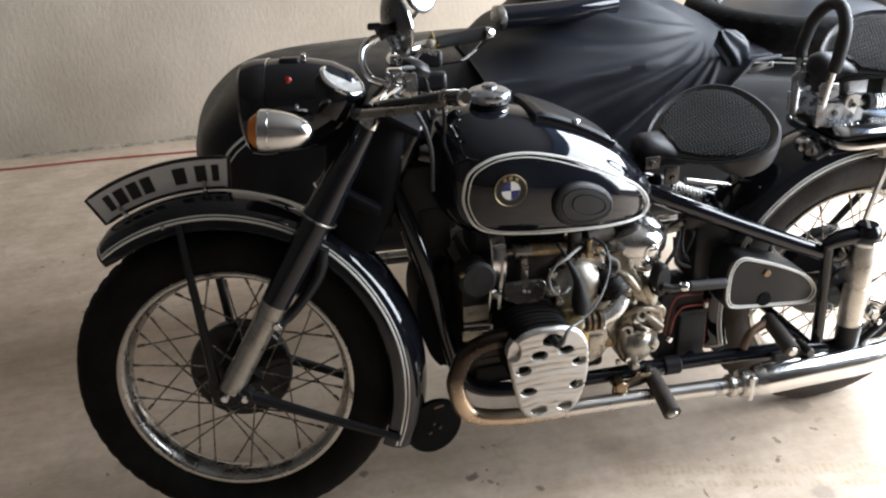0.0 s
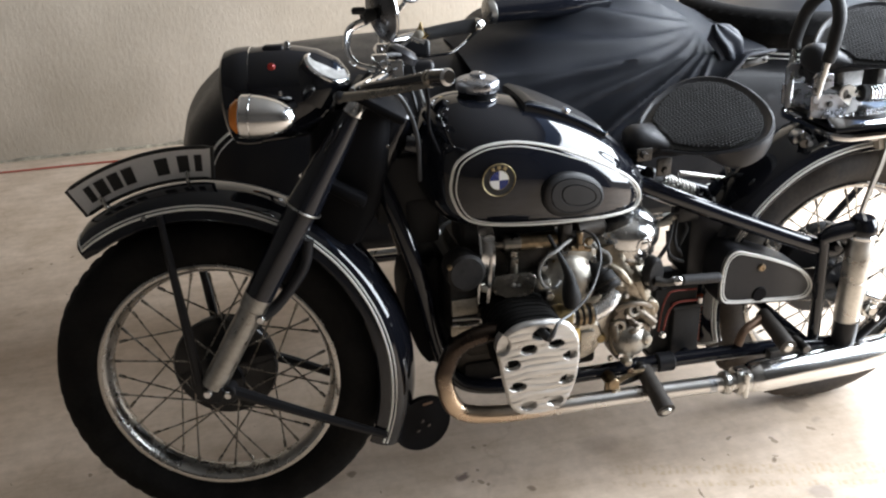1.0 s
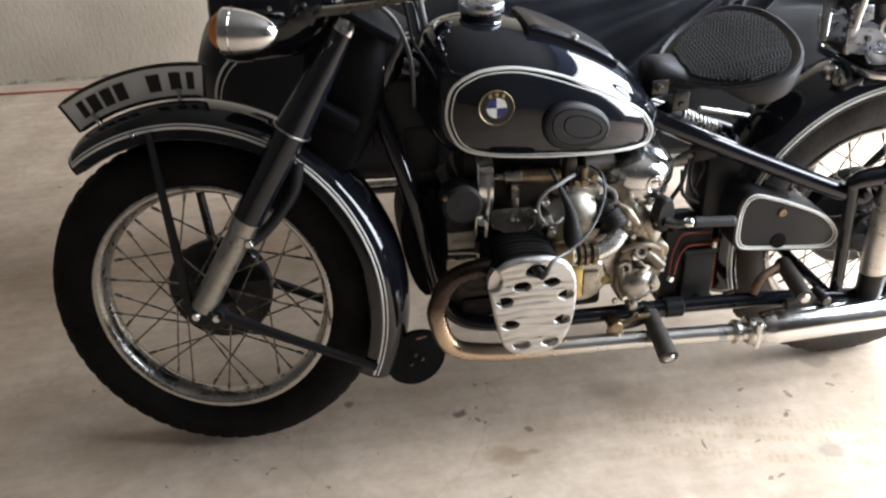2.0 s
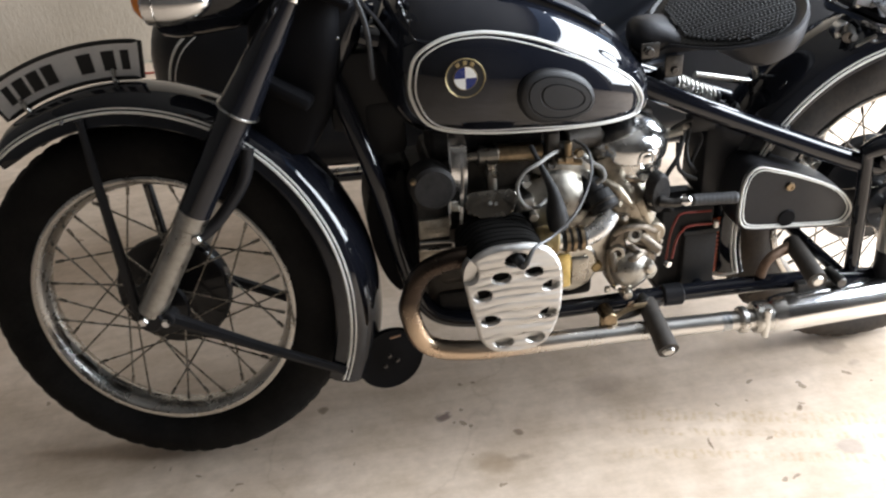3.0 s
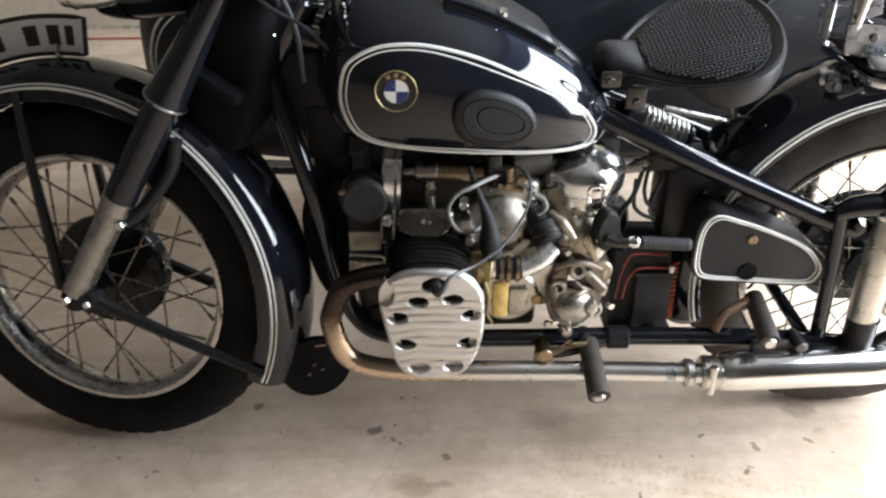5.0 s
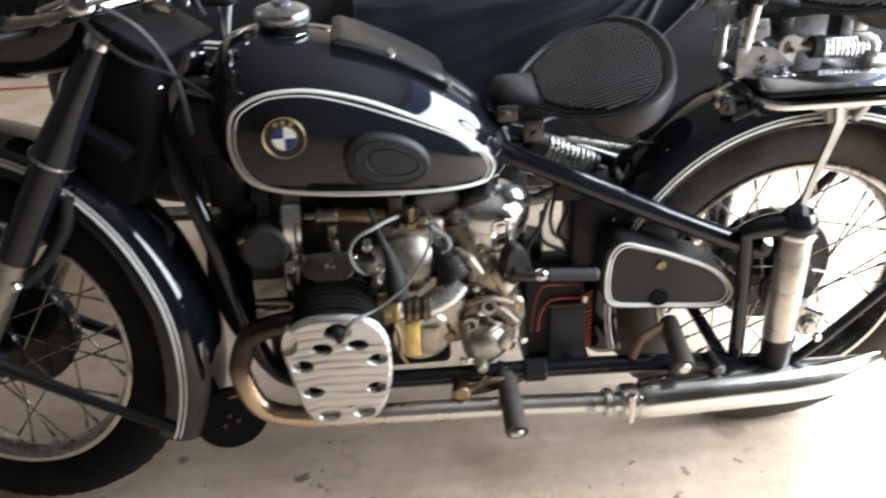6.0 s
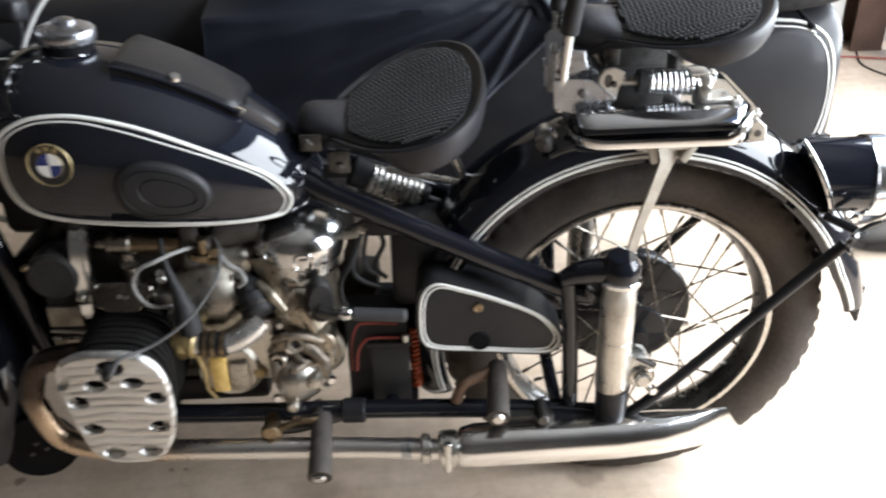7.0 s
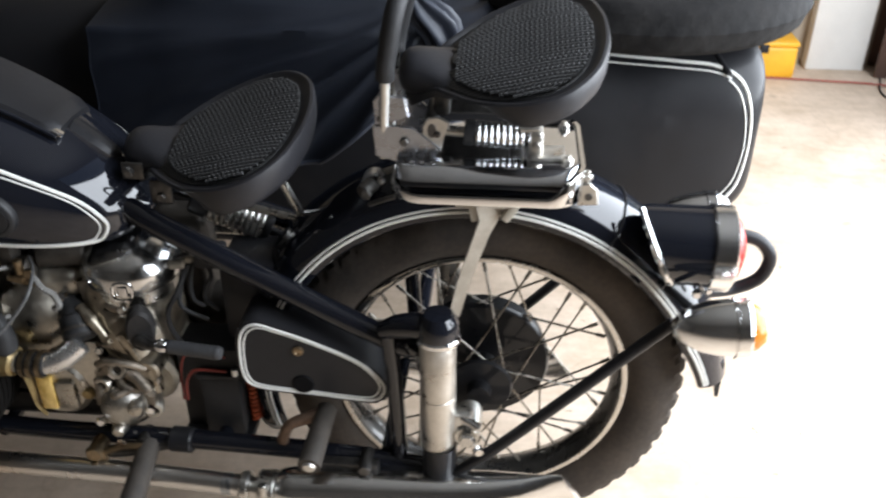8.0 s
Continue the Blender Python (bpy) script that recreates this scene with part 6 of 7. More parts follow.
# kick lever
kick = part("kick_lever", lathe([(0.0, 0.012), (0.022, 0.011), (0.026, 0.006), (0.026, -0.012), (0.0, -0.012)], orient((0.897, -0.120, 0.486), (0.3, -1, 0)) @ Matrix.Diagonal((0.85, 1.5, 1, 1)), 28), IRON, bike, "black kick lever boss")
part("kick_arm", tube([(0.897, -0.132, 0.474), (0.918, -0.142, 0.472), (0.936, -0.146, 0.475)], [0.011, 0.009, 0.008], 12), STEEL, kick, "dark steel kick arm")
part("kick_joint", lathe([(0.0, 0.012), (0.007, 0.010), (0.0115, 0.004), (0.0115, -0.004), (0.007, -0.011)], orient((0.940, -0.147, 0.476), (1, 0, 0)), 18), CHROME, kick, "chromed ball joint")
part("kick_pedal", lathe([(0.0, 0.0), (0.009, 0.0)] + [(0.0112 if k % 3 else 0.0104, 0.002 + 0.0027 * k) for k in range(31)] + [(0.009, 0.086), (0.0, 0.087)], orient((0.948, -0.148, 0.476), (0.086, -0.007, -0.003)), 16), mat("grey_pedal_rubber", (0.042, 0.042, 0.044), 0.6, bump=0.2), kick, "ribbed grey rubber kick pedal")

# battery with red-corded strap
bat = part("battery", join(box(0.979, -0.045, 0.337, 0.104, 0.075, 0.170, 0.006), box(1.000, -0.090, 0.307, 0.066, 0.02, 0.132, 0.004), box(1.000, -0.090, 0.378, 0.074, 0.024, 0.010, 0.003)), RUBBER, bike, "black battery with red cord")
part("battery_base", box(0.985, -0.055, 0.250, 0.12, 0.09, 0.014, 0.003), SATIN, bat)
part("battery_cord", tube([(0.943, -0.102, 0.330), (0.947, -0.104, 0.366), (0.957, -0.105, 0.388), (0.972, -0.105, 0.397), (1.018, -0.105, 0.396)], 0.0026, 6), WIRERED, bat, "red cord")
part("battery_cord", tube([(0.934, -0.096, 0.325), (0.938, -0.098, 0.380), (0.946, -0.100, 0.412), (0.960, -0.100, 0.423), (1.016, -0.098, 0.419)], 0.0022, 6), WIRERED, bat, "red cord")
part("battery_cord", coil((1.043, -0.064, 0.388), (1.044, -0.064, 0.262), 0.0080, 0.0030, 13), mat("orange_cord", (0.50, 0.10, 0.035), 0.5, bump=0.1), bat, "orange cord wound in a coil")
part("battery_terminal", rod((1.028, -0.097, 0.382), (1.028, -0.097, 0.396), 0.0055), DULL, bat)
part("wire", tube([(0.965, -0.06, 0.57), (0.948, -0.08, 0.530), (0.929, -0.08, 0.495), (0.928, -0.08, 0.461), (0.945, -0.08, 0.420)], 0.0045, 8), RUBBER, bat)
part("wire", tube([(0.955, -0.06, 0.55), (0.950, -0.08, 0.513), (0.963, -0.08, 0.494), (0.99, -0.075, 0.478)], 0.0038, 8), RUBBER, bat)
pieces("regulator", [box(1.06, -0.01, 0.50, 0.10, 0.10, 0.15, 0.012), box(1.0, -0.05, 0.585, 0.05, 0.03, 0.04, 0.006)], SATIN, bike, "black box behind the engine")
pieces("wire_joint", [rod((0.936, -0.055, 0.566), (0.962, -0.060, 0.572), 0.008, segs=12), rod((0.962, -0.055, 0.578), (0.990, -0.055, 0.572), 0.006, segs=12)], CREAM, bat, "pale wire joints")
part("wire", tube([(0.990, -0.05, 0.575), (1.000, -0.06, 0.552), (0.990, -0.065, 0.530), (0.985, -0.06, 0.505), (1.0, -0.05, 0.48)], 0.004, 8), RUBBER, bat)
pieces("wire", [tube(p, 0.0036, 8) for p in ([(0.93, -0.05, 0.56), (0.955, -0.06, 0.585), (0.985, -0.06, 0.59), (1.02, -0.05, 0.57)], [(0.975, -0.06, 0.575), (0.968, -0.07, 0.54), (0.972, -0.075, 0.515), (0.985, -0.07, 0.50)])], RUBBER, bat)
part("drive_shaft", rod((0.93, 0.09, 0.36), (1.36, 0.09, 0.34), 0.022), SATIN, bike)

# side toolbox with pinstripe
tb = smooth2([(1.053, 0.440), (1.058, 0.492), (1.080, 0.514), (1.12, 0.504), (1.18, 0.481), (1.245, 0.448), (1.278, 0.410), (1.276, 0.384), (1.252, 0.374), (1.16, 0.382), (1.080, 0.390), (1.058, 0.405)], 5)
tbx, tbz = 1.155, 0.44
tool = part("side_toolbox", slab([(tbx + (x - tbx) * 1.05, tbz + (z - tbz) * 1.09) for x, z in tb], -0.131, -0.06, 0.006), SATIN, bike, "black toolbox with a white pinstripe")
for k, r in ((0.985, 0.0024), (0.905, 0.0015)):
    part("pinstripe", tube([(tbx + (x - tbx) * (1 - (1 - k) * 0.75), -0.1315, tbz + (z - tbz) * k) for x, z in tb], r, 6, closed=True, smooth=False), STRIPE, tool, "white pinstripe")
part("toolbox_lock", lathe([(0.0, 0.003), (0.004, 0.003), (0.005, 0.005), (0.008, 0.004), (0.0085, 0.0)], orient((1.147, -0.131, 0.467), (0, -1, 0)), 18), BRASS, tool, "small brass lock")
part("toolbox_stop", lathe([(0.0, 0.003), (0.016, 0.003), (0.018, 0.0)], orient((1.150, -0.131, 0.401), (0, -1, 0)), 24), SOOT, tool)

# --- seats ---
def saddle(name, cx, cz, x_nose, label, tilt, roll, cy, skirt):
    T = Matrix.Translation((cx, cy, cz)) @ Matrix.Rotation(radians(roll), 4, 'X') @ Matrix.Translation((-cx, -0.015, -cz))
    half = [(-x_nose, 0.0), (-x_nose + 0.004, 0.030), (-x_nose + 0.035, 0.050), (-0.075, 0.085), (-0.03, 0.126), (0.03, 0.152), (0.085, 0.146), (0.125, 0.105), (0.142, 0.05), (0.146, 0.0)]
    full = half + [(x, -y) for x, y in reversed(half[1:-1])]
    out = [(p.x, p.y) for p in spline([(x, y, 0) for x, y in full], 4, True)]

    def ring(k, dz, dish=0.0):
        r = []
        k0, dz0 = k, dz
        for x, y in out:
            rear = min(1.0, max(0.0, (x + 0.055) / 0.10))
            rear = rear * rear * (3 - 2 * rear)
            if dz0 < -0.006:
                k, dz = k0 - 0.20 * (1 - rear) * min(1.0, dz0 / -0.03), dz0 * (0.40 + skirt * rear)
            xx, yy = x * k, y * k
            # the nose swells upwards and droops at its tip
            nose = min(1.0, max(0.0, (-xx - 0.045) / 0.05))
            nose = nose * nose * (3 - 2 * nose)
            swell = 0.011 * nose * max(0.0, 1 - (yy / 0.042) ** 2) if dz0 > -0.006 else 0.0
            z = cz + tilt * xx + dz + swell - 0.030 * max(0.0, -xx - 0.09) / 0.05 - (0.012 * nose if dz0 < -0.006 else 0.0)
            r.append(Vector((cx + xx, yy + 0.015, z - dish)))
        return r

    shell = part(name, loft([ring(0.55, -0.030), ring(0.93, -0.036), ring(0.985, -0.032), ring(1.0, -0.025), ring(1.0, -0.008), ring(0.985, -0.001), ring(0.955, 0.001), ring(0.925, -0.001), ring(0.90, -0.004), ring(0.7, -0.006, 0.002), ring(0.3, -0.006, 0.002)]), SEAT, bike, label, T)
    # tread on top: a dished pad, near-black as groove shade, with raised ribs laid in rows
    DISH = ((0.05, 0.003), (0.28, 0.003), (0.5, 0.002), (0.70, 0.0), (0.85, -0.003), (0.86, -0.006))
    tread = loft([ring(k, dz) for k, dz in reversed(DISH)])
    ahead = [f for f in tread.faces if f.calc_center_median().x < cx - 0.070]
    bmesh.ops.delete(tread, geom=ahead, context='FACES')
    part("seat_tread", tread, SEATTOP, shell, "black rubber seat tread, near-black as shade between the ribs", T)
    polar = sorted((math.atan2(y, x), math.hypot(x, y)) for x, y in out)

    def share(x, y):
        a = math.atan2(y, x)
        return math.hypot(x, y) / float(np.interp(a, [p[0] for p in polar], [p[1] for p in polar], period=2 * math.pi))

    ribs = []
    for i in range(-20, 21):
        run = []
        for x in np.linspace(-0.066, 0.145, 150):
            x = float(x)
            y = i * 0.0074 * (0.80 + 0.20 * min(1.0, (x + 0.11) / 0.13)) + 0.010 * math.sin((x + 0.1) * 9)
            k = share(x, y)
            if k < 0.845 - 0.10 * max(0.0, (0.03 - x) / 0.09):
                z = cz + tilt * x + float(np.interp(k, [p[0] for p in DISH], [p[1] for p in DISH])) - 0.035 * max(0.0, -x - 0.08) / 0.08
                run.append((cx + x, y + 0.015, z + 0.0030 + 0.0006 * math.sin(x * 900 + i * math.pi)))
        if len(run) > 4:
            ribs.append(tube(run, [0.0023 + 0.0004 * math.sin(q * 1.3) for q in range(len(run))], 6, smooth=False))
    part("tread_rib", join(*ribs), SEATRIB, shell, "raised rubber ribs, lightened against the dark grooves", T)
    nose = []
    for x, top, w, h in ((-0.008, -0.030, 0.010, 0.006), (-0.006, -0.021, 0.020, 0.014), (-0.002, -0.011, 0.030, 0.022), (0.006, -0.005, 0.0365, 0.028), (0.018, -0.003, 0.0405, 0.031), (0.032, -0.005, 0.0445, 0.030), (0.046, -0.009, 0.050, 0.026), (0.060, -0.014, 0.058, 0.021), (0.074, -0.0185, 0.066, 0.015), (0.088, -0.0225, 0.073, 0.008), (0.096, -0.0255, 0.077, 0.003)):
        nose.append([Vector((cx - x_nose + x, 0.015 + w * math.copysign(abs(math.cos(t)) ** 0.88, math.cos(t)), cz + top - h + h * math.copysign(abs(math.sin(t)) ** 0.9, math.sin(t)))) for t in np.linspace(0, 2 * math.pi, 32, endpoint=False)])
    part("nose_cover", loft(nose), SEAT, shell, "smooth black rubber seat nose", T, angle=75)
    return shell


solo = saddle("seat", 1.023, 0.770, 0.140, "black rubber saddle with ribbed tread", 0.30, 11, -0.002, 0.98)
pieces("seat_hinge", [box(0.898, -0.042, 0.722, 0.034, 0.006, 0.028, 0.003), box(0.940, -0.050, 0.692, 0.034, 0.006, 0.040, 0.004), rod((0.895, -0.055, 0.722), (0.895, 0.055, 0.722), 0.007)], STEEL, solo, "grey metal seat hinge")
pieces("hinge_bolt", [hexnut((0.892, -0.045, 0.724), (0, -1, 0), 0.008, 0.006), hexnut((0.940, -0.053, 0.686), (0, -1, 0), 0.007, 0.006)], STEEL, solo)
part("seat_spring", coil((0.978, 0.046, 0.620), (1.062, 0.046, 0.580), 0.0215, 0.0046, 9, 10), DULL, solo, "chromed coil spring under the seat")
pieces("spring_seat", [rod((0.948, 0.046, 0.6345), (0.979, 0.046, 0.6195), 0.0265, 0.0255, segs=20), rod((1.061, 0.046, 0.5805), (1.072, 0.046, 0.5755), 0.0235, segs=20), rod((0.973, 0.046, 0.6225), (1.065, 0.046, 0.579), 0.0145), rod((1.06, 0.046, 0.581), (1.110, 0.046, 0.556), 0.008)], SATIN, solo)
pieces("seat_link", [rod((1.01, 0.012, 0.648), (1.138, 0.012, 0.617), 0.006), rod((1.105, 0.008, 0.70), (1.138, 0.010, 0.620), 0.007), hexnut((1.138, 0.014, 0.618), (0, -1, 0), 0.010, 0.02), rod((1.115, 0.0, 0.556), (1.115, 0.09, 0.556), 0.009), box(1.085, -0.055, 0.722, 0.03, 0.02, 0.012, 0.003)], DULL, solo, "dull bright seat linkage")
part("seat_post", tube([(1.10, -0.03, 0.56), (1.13, -0.03, 0.60), (1.19, -0.02, 0.655)], 0.011, 10), BLACK, solo)

pill = saddle("pillion_seat", 1.445, 0.900, 0.142, "black rubber pillion saddle with ribbed tread", 0.28, 11, 0.02, 0.72)
part("pillion_spring", coil((1.409, -0.036, 0.7990), (1.484, -0.033, 0.7930), 0.0155, 0.0042, 8.5, 10), SILVER, pill, "chromed pillion coil spring")
part("spring_core", rod((1.400, -0.036, 0.7995), (1.486, -0.033, 0.7930), 0.0125, segs=18), SOOT, pill)
part("spring_rod", rod((1.356, -0.038, 0.8030), (1.396, -0.036, 0.8000), 0.0078, segs=14), TIN, pill, "pale spring rod")
part("spring_cap", rod((1.394, -0.036, 0.8000), (1.409, -0.036, 0.7990), 0.0185, segs=22, round_end=0.002), RUBBER, pill, "black spring end cap")
part("pillion_bracket", slab([(1.334, 0.772), (1.336, 0.812), (1.343, 0.824), (1.358, 0.826), (1.374, 0.818), (1.366, 0.800), (1.362, 0.775)], -0.050, -0.044, 0.0012, 1), TIN, pill, "pale pierced hinge plate")
pieces("bracket_hole", [lathe([(0.0, 0.0006), (0.0075, 0.0006), (0.008, 0.0)], orient((1.349, -0.0503, 0.806), (0, -1, 0)) @ Matrix.Diagonal((0.8, 1.35, 1, 1)), 18), lathe([(0.0, 0.005), (0.004, 0.004), (0.005, 0.0)], orient((1.357, -0.0503, 0.801), (0, -1, 0)), 12)], STEEL, pill)
part("spring_post", join(box(1.496, -0.034, 0.785, 0.020, 0.036, 0.046, 0.005, 3), box(1.487, -0.034, 0.811, 0.028, 0.030, 0.006, 0.002), box(1.513, -0.038, 0.772, 0.050, 0.046, 0.006, 0.002), lathe([(0.0, 0.006), (0.006, 0.005), (0.0075, 0.0)], orient((1.497, -0.053, 0.788), (0, -1, 0.1)), 14)), TIN, pill, "pale spring post")
# the long block behind is added to keep the pale wall off the tray
pieces("prop_and_blocker", [box(1.470, 0.02, 0.835, 0.022, 0.05, 0.09, 0.005), box(1.425, 0.085, 0.822, 0.150, 0.030, 0.085, 0.012, 3), box(1.360, 0.015, 0.838, 0.024, 0.06, 0.05, 0.005), rod((1.345, -0.045, 0.815), (1.345, 0.07, 0.815), 0.008)], STEEL, pill, "dark steel seat prop with a block added to darken the tray")
part("seat_clip", box(1.462, -0.055, 0.838, 0.018, 0.014, 0.018, 0.003), TIN, pill, "small bright clip under the seat")

# --- chromed rear rack ---
def round_path(x0, x1, w, r):
    pts = []
    for cx, cy, a0 in ((x1 - r, w - r, 0), (x0 + r, w - r, 90), (x0 + r, -w + r, 180), (x1 - r, -w + r, 270)):
        for d in range(0, 91, 10):
            pts.append((cx + r * math.cos(radians(a0 + d)), cy + r * math.sin(radians(a0 + d))))
    return pts


# flat rail bent round the tray, rising to it at the tail end
outer, inner = round_path(1.292, 1.566, 0.116, 0.050), round_path(1.298, 1.560, 0.110, 0.044)
rail = []
for (xa, ya), (xb, yb) in zip(outer + outer[:1], inner + inner[:1]):
    u = max(0.0, min(1.0, (xa - 1.515) / 0.045))
    rise = 0.030 * u * u * (3 - 2 * u)
    zl, zt = 0.7245, 0.7385 + rise
    rail.append([Vector(p) for p in ((xb, yb, zl), (xa, ya, zl), (xa + (xa - xb) * 0.15, ya + (ya - yb) * 0.15, zl + 0.003), (xa + (xa - xb) * 0.15, ya + (ya - yb) * 0.15, zt - 0.003), (xa, ya, zt), (xb, yb, zt))])
rack = part("rear_rack", loft(rail, cap=False), CHROME, bike, "chromed rear rack with a flat tray")
tray_secs = []
for x, k in ((1.300, 0.80), (1.304, 0.90), (1.312, 0.97), (1.325, 1.0), (1.400, 1.0), (1.470, 1.0), (1.535, 1.0), (1.546, 0.96), (1.553, 0.88), (1.557, 0.76)):
    half = [(0.0, 0.7685), (0.050, 0.7685), (0.078, 0.7680), (0.084, 0.7665), (0.099, 0.7525), (0.1005, 0.7500), (0.0985, 0.7490), (0.080, 0.7640)]
    tray_secs.append([Vector((x, -y * k, z)) for y, z in reversed(half)] + [Vector((x, y * k, z)) for y, z in half[1:]])
part("tray", loft(tray_secs), mat("tray_chrome", (0.70, 0.71, 0.73), 0.09, metal=1.0, bump=0.02, rvar=0.6, var=0.10, scale=14), rack, "mirror-bright flat tray with turned-down edges")
# black plate added so the gap between tray and rail looks shaded
part("slot_shade", box(1.428, 0, 0.7425, 0.242, 0.186, 0.010, 0.003), SATIN, rack, "black plate added as shade in the slot under the tray")
pieces("rack_bolt", [join(hexnut((x, y, 0.7685), (0, 0, 1), 0.0085, 0.007), rod((x, y, 0.772), (x, y, 0.780), 0.0045)) for x, y in ((1.541, -0.060), (1.541, 0.060))], TIN, rack, "bright rack bolt")
pieces("tray_rivet", [lathe([(0.0, 0.003), (0.0035, 0.002), (0.005, 0.0)], orient((x, -0.074, 0.7685), (0, 0, 1)), 12) for x in (1.322, 1.337, 1.352)], CHROME, rack)
fender_lug = part("fender_lug", slab([(1.558, 0.712), (1.556, 0.730), (1.562, 0.744), (1.573, 0.748), (1.584, 0.738), (1.588, 0.714)], -0.082, -0.077, 0.001, 1), TIN, rack, "pale pierced lug on the mudguard")
part("lug_hole", lathe([(0.0, 0.0006), (0.0055, 0.0006), (0.006, 0.0)], orient((1.573, -0.0822, 0.727), (0, -1, 0)), 14), STEEL, fender_lug)
part("lug_bolt", join(rod((1.569, -0.074, 0.745), (1.569, -0.074, 0.764), 0.0045), hexnut((1.569, -0.074, 0.752), (0, 0, 1), 0.008, 0.006)), DULL, fender_lug)
pieces("rack_foot", [box(1.43, -0.10, 0.722, 0.09, 0.012, 0.016, 0.004), box(1.43, 0.10, 0.722, 0.09, 0.012, 0.016, 0.004)], CREAM, rack, "pale painted rack foot")
for sd in (-1, 1):
    pieces("front_bracket", [slab([(1.266, 0.848), (1.274, 0.857), (1.312, 0.853), (1.317, 0.826), (1.300, 0.822), (1.269, 0.806)], 0.044 * sd, 0.050 * sd, 0.0012, 1), slab([(1.264, 0.812), (1.296, 0.812), (1.324, 0.810), (1.362, 0.779), (1.348, 0.764), (1.299, 0.757), (1.268, 0.766)], 0.047 * sd, 0.054 * sd, 0.0015, 1)], CAPMETAL, rack, "grey bracket plate of the grab handle")
part("bracket_stud", rod((1.262, -0.045, 0.715), (1.262, -0.02, 0.715), 0.018), ZINC, rack)
pieces("bracket_bolt", [hexnut((1.282, -0.049, 0.832), (0, -1, 0), 0.006, 0.006), hexnut((1.31, -0.053, 0.79), (0, -1, 0), 0.007, 0.006), hexnut((1.276, -0.049, 0.822), (0, -1, 0), 0.005, 0.005), hexnut((1.262, -0.046, 0.715), (0, -1, 0), 0.01, 0.008)], STEEL, rack)
hnd = part("grab_handle", tube([(1.286, -0.058, 0.884), (1.289, -0.062, 0.91), (1.30, -0.055, 0.97), (1.31, -0.02, 1.005), (1.312, 0.02, 1.005), (1.305, 0.055, 0.97), (1.29, 0.062, 0.91), (1.287, 0.058, 0.884)], 0.0135, 14), RUBBER, bike, "black rubber-covered grab handle hoop")
pieces("handle_stem", [tube([(1.278, 0.042 * sd, 0.76), (1.282, 0.05 * sd, 0.83), (1.286, 0.058 * sd, 0.888)], [0.0075, 0.0075, 0.008], 12) for sd in (-1, 1)], DULL, hnd)

# --- tail lamp, rear indicators, hook ---
drum = []
for k, rr in ((0.0, 0.050), (0.03, 0.057), (0.12, 0.0585), (1.0, 0.060)):
    drum.append([Vector((1.652 + 0.058 * (0.5 - 0.5 * math.sin(a)) * (1 - k) + 0.105 * k, -0.062 - 0.002 * k + rr * math.cos(a), 0.645 - 0.002 * k + rr * math.sin(a))) for a in np.linspace(0, 2 * math.pi, 40, endpoint=False)])
tl = part("tail_lamp", loft(drum), BLACK, bike, "black drum tail lamp with chrome rim")
part("lamp_rim", lathe([(0.060, 0.108), (0.064, 0.110), (0.064, 0.138), (0.058, 0.142), (0.052, 0.140)], orient((1.645, -0.062, 0.645), (1, -0.02, -0.02)), 40), SILVER, tl, "chromed lamp rim")
part("lens", lathe([(0.054, 0.139), (0.045, 0.150), (0.025, 0.158), (0.0, 0.160)], orient((1.645, -0.062, 0.645), (1, -0.02, -0.02)), 36), RED, tl, "red tail lamp lens")
part("lamp_base", tube([(1.650 + 0.058 * (0.5 - 0.5 * math.sin(a)), -0.062 - 0.060 * math.cos(a), 0.645 + 0.062 * math.sin(a)) for a in [radians(d) for d in range(80, -96, -16)]], 0.0045, 8), CHROME, tl, "bright curved lamp base")
pieces("lamp_bolt", [hexnut((1.74, -0.10, 0.585), (0, -1, 0), 0.007, 0.008), hexnut((1.765, -0.07, 0.578), (0, 0, -1), 0.006, 0.012)], CHROME, tl)
for sd in (-1, 1):
    dx = 0.015 * (sd + 1)
    # right lens is white: its washed-out glare is put into the colour
    indicator(Matrix.Identity(4), (1.692 + dx, 0.185 * sd, 0.583 - dx * 0.9), (1.792 + dx, 0.19 * sd, 0.592 - dx * 0.9), 0.041 - dx * 0.12, 0.027, (1.70, 0.09 * sd, 0.585), AMBER if sd < 0 else WHITE)
part("hook_tube", tube([(1.72, -0.04, 0.552), (1.77, -0.02, 0.536), (1.82, 0.0, 0.530), (1.858, 0.0, 0.552), (1.868, 0.0, 0.590), (1.846, 0.0, 0.620), (1.80, 0.0, 0.632)], 0.0105, 12), SATIN, bike, "bent black tube behind the tail lamp")
pieces("hook_clamp", [rod((1.735, -0.05, 0.56), (1.735, 0.02, 0.56), 0.013), rod((1.76, -0.03, 0.545), (1.775, -0.01, 0.565), 0.015)], DULL, bike, "bright clamp below the tail lamp")
part("strap", tube([arc_pos(CG, radians(float(d)), 0.385, -0.082) for d in np.linspace(66, 72, 4)], 0.004, 6, smooth=False), STEEL, RF)
part("mud_flap", loft([[Vector((1.812 + dx, y, z)) for dx, y in ((0.0, -0.05), (0.006, -0.05), (0.02, 0.05), (0.014, 0.05))] for z, dx in ((0.42, 0.0), (0.38, 0.012), (0.35, 0.03))]), RUBBER, RF, "black rubber flap")
part("fender_bolt", join(rod((1.25, -0.075, 0.716), (1.262, -0.055, 0.722), 0.012), hexnut((1.256, -0.078, 0.716), (0, -1, 0.2), 0.008, 0.006)), STEEL, RF)

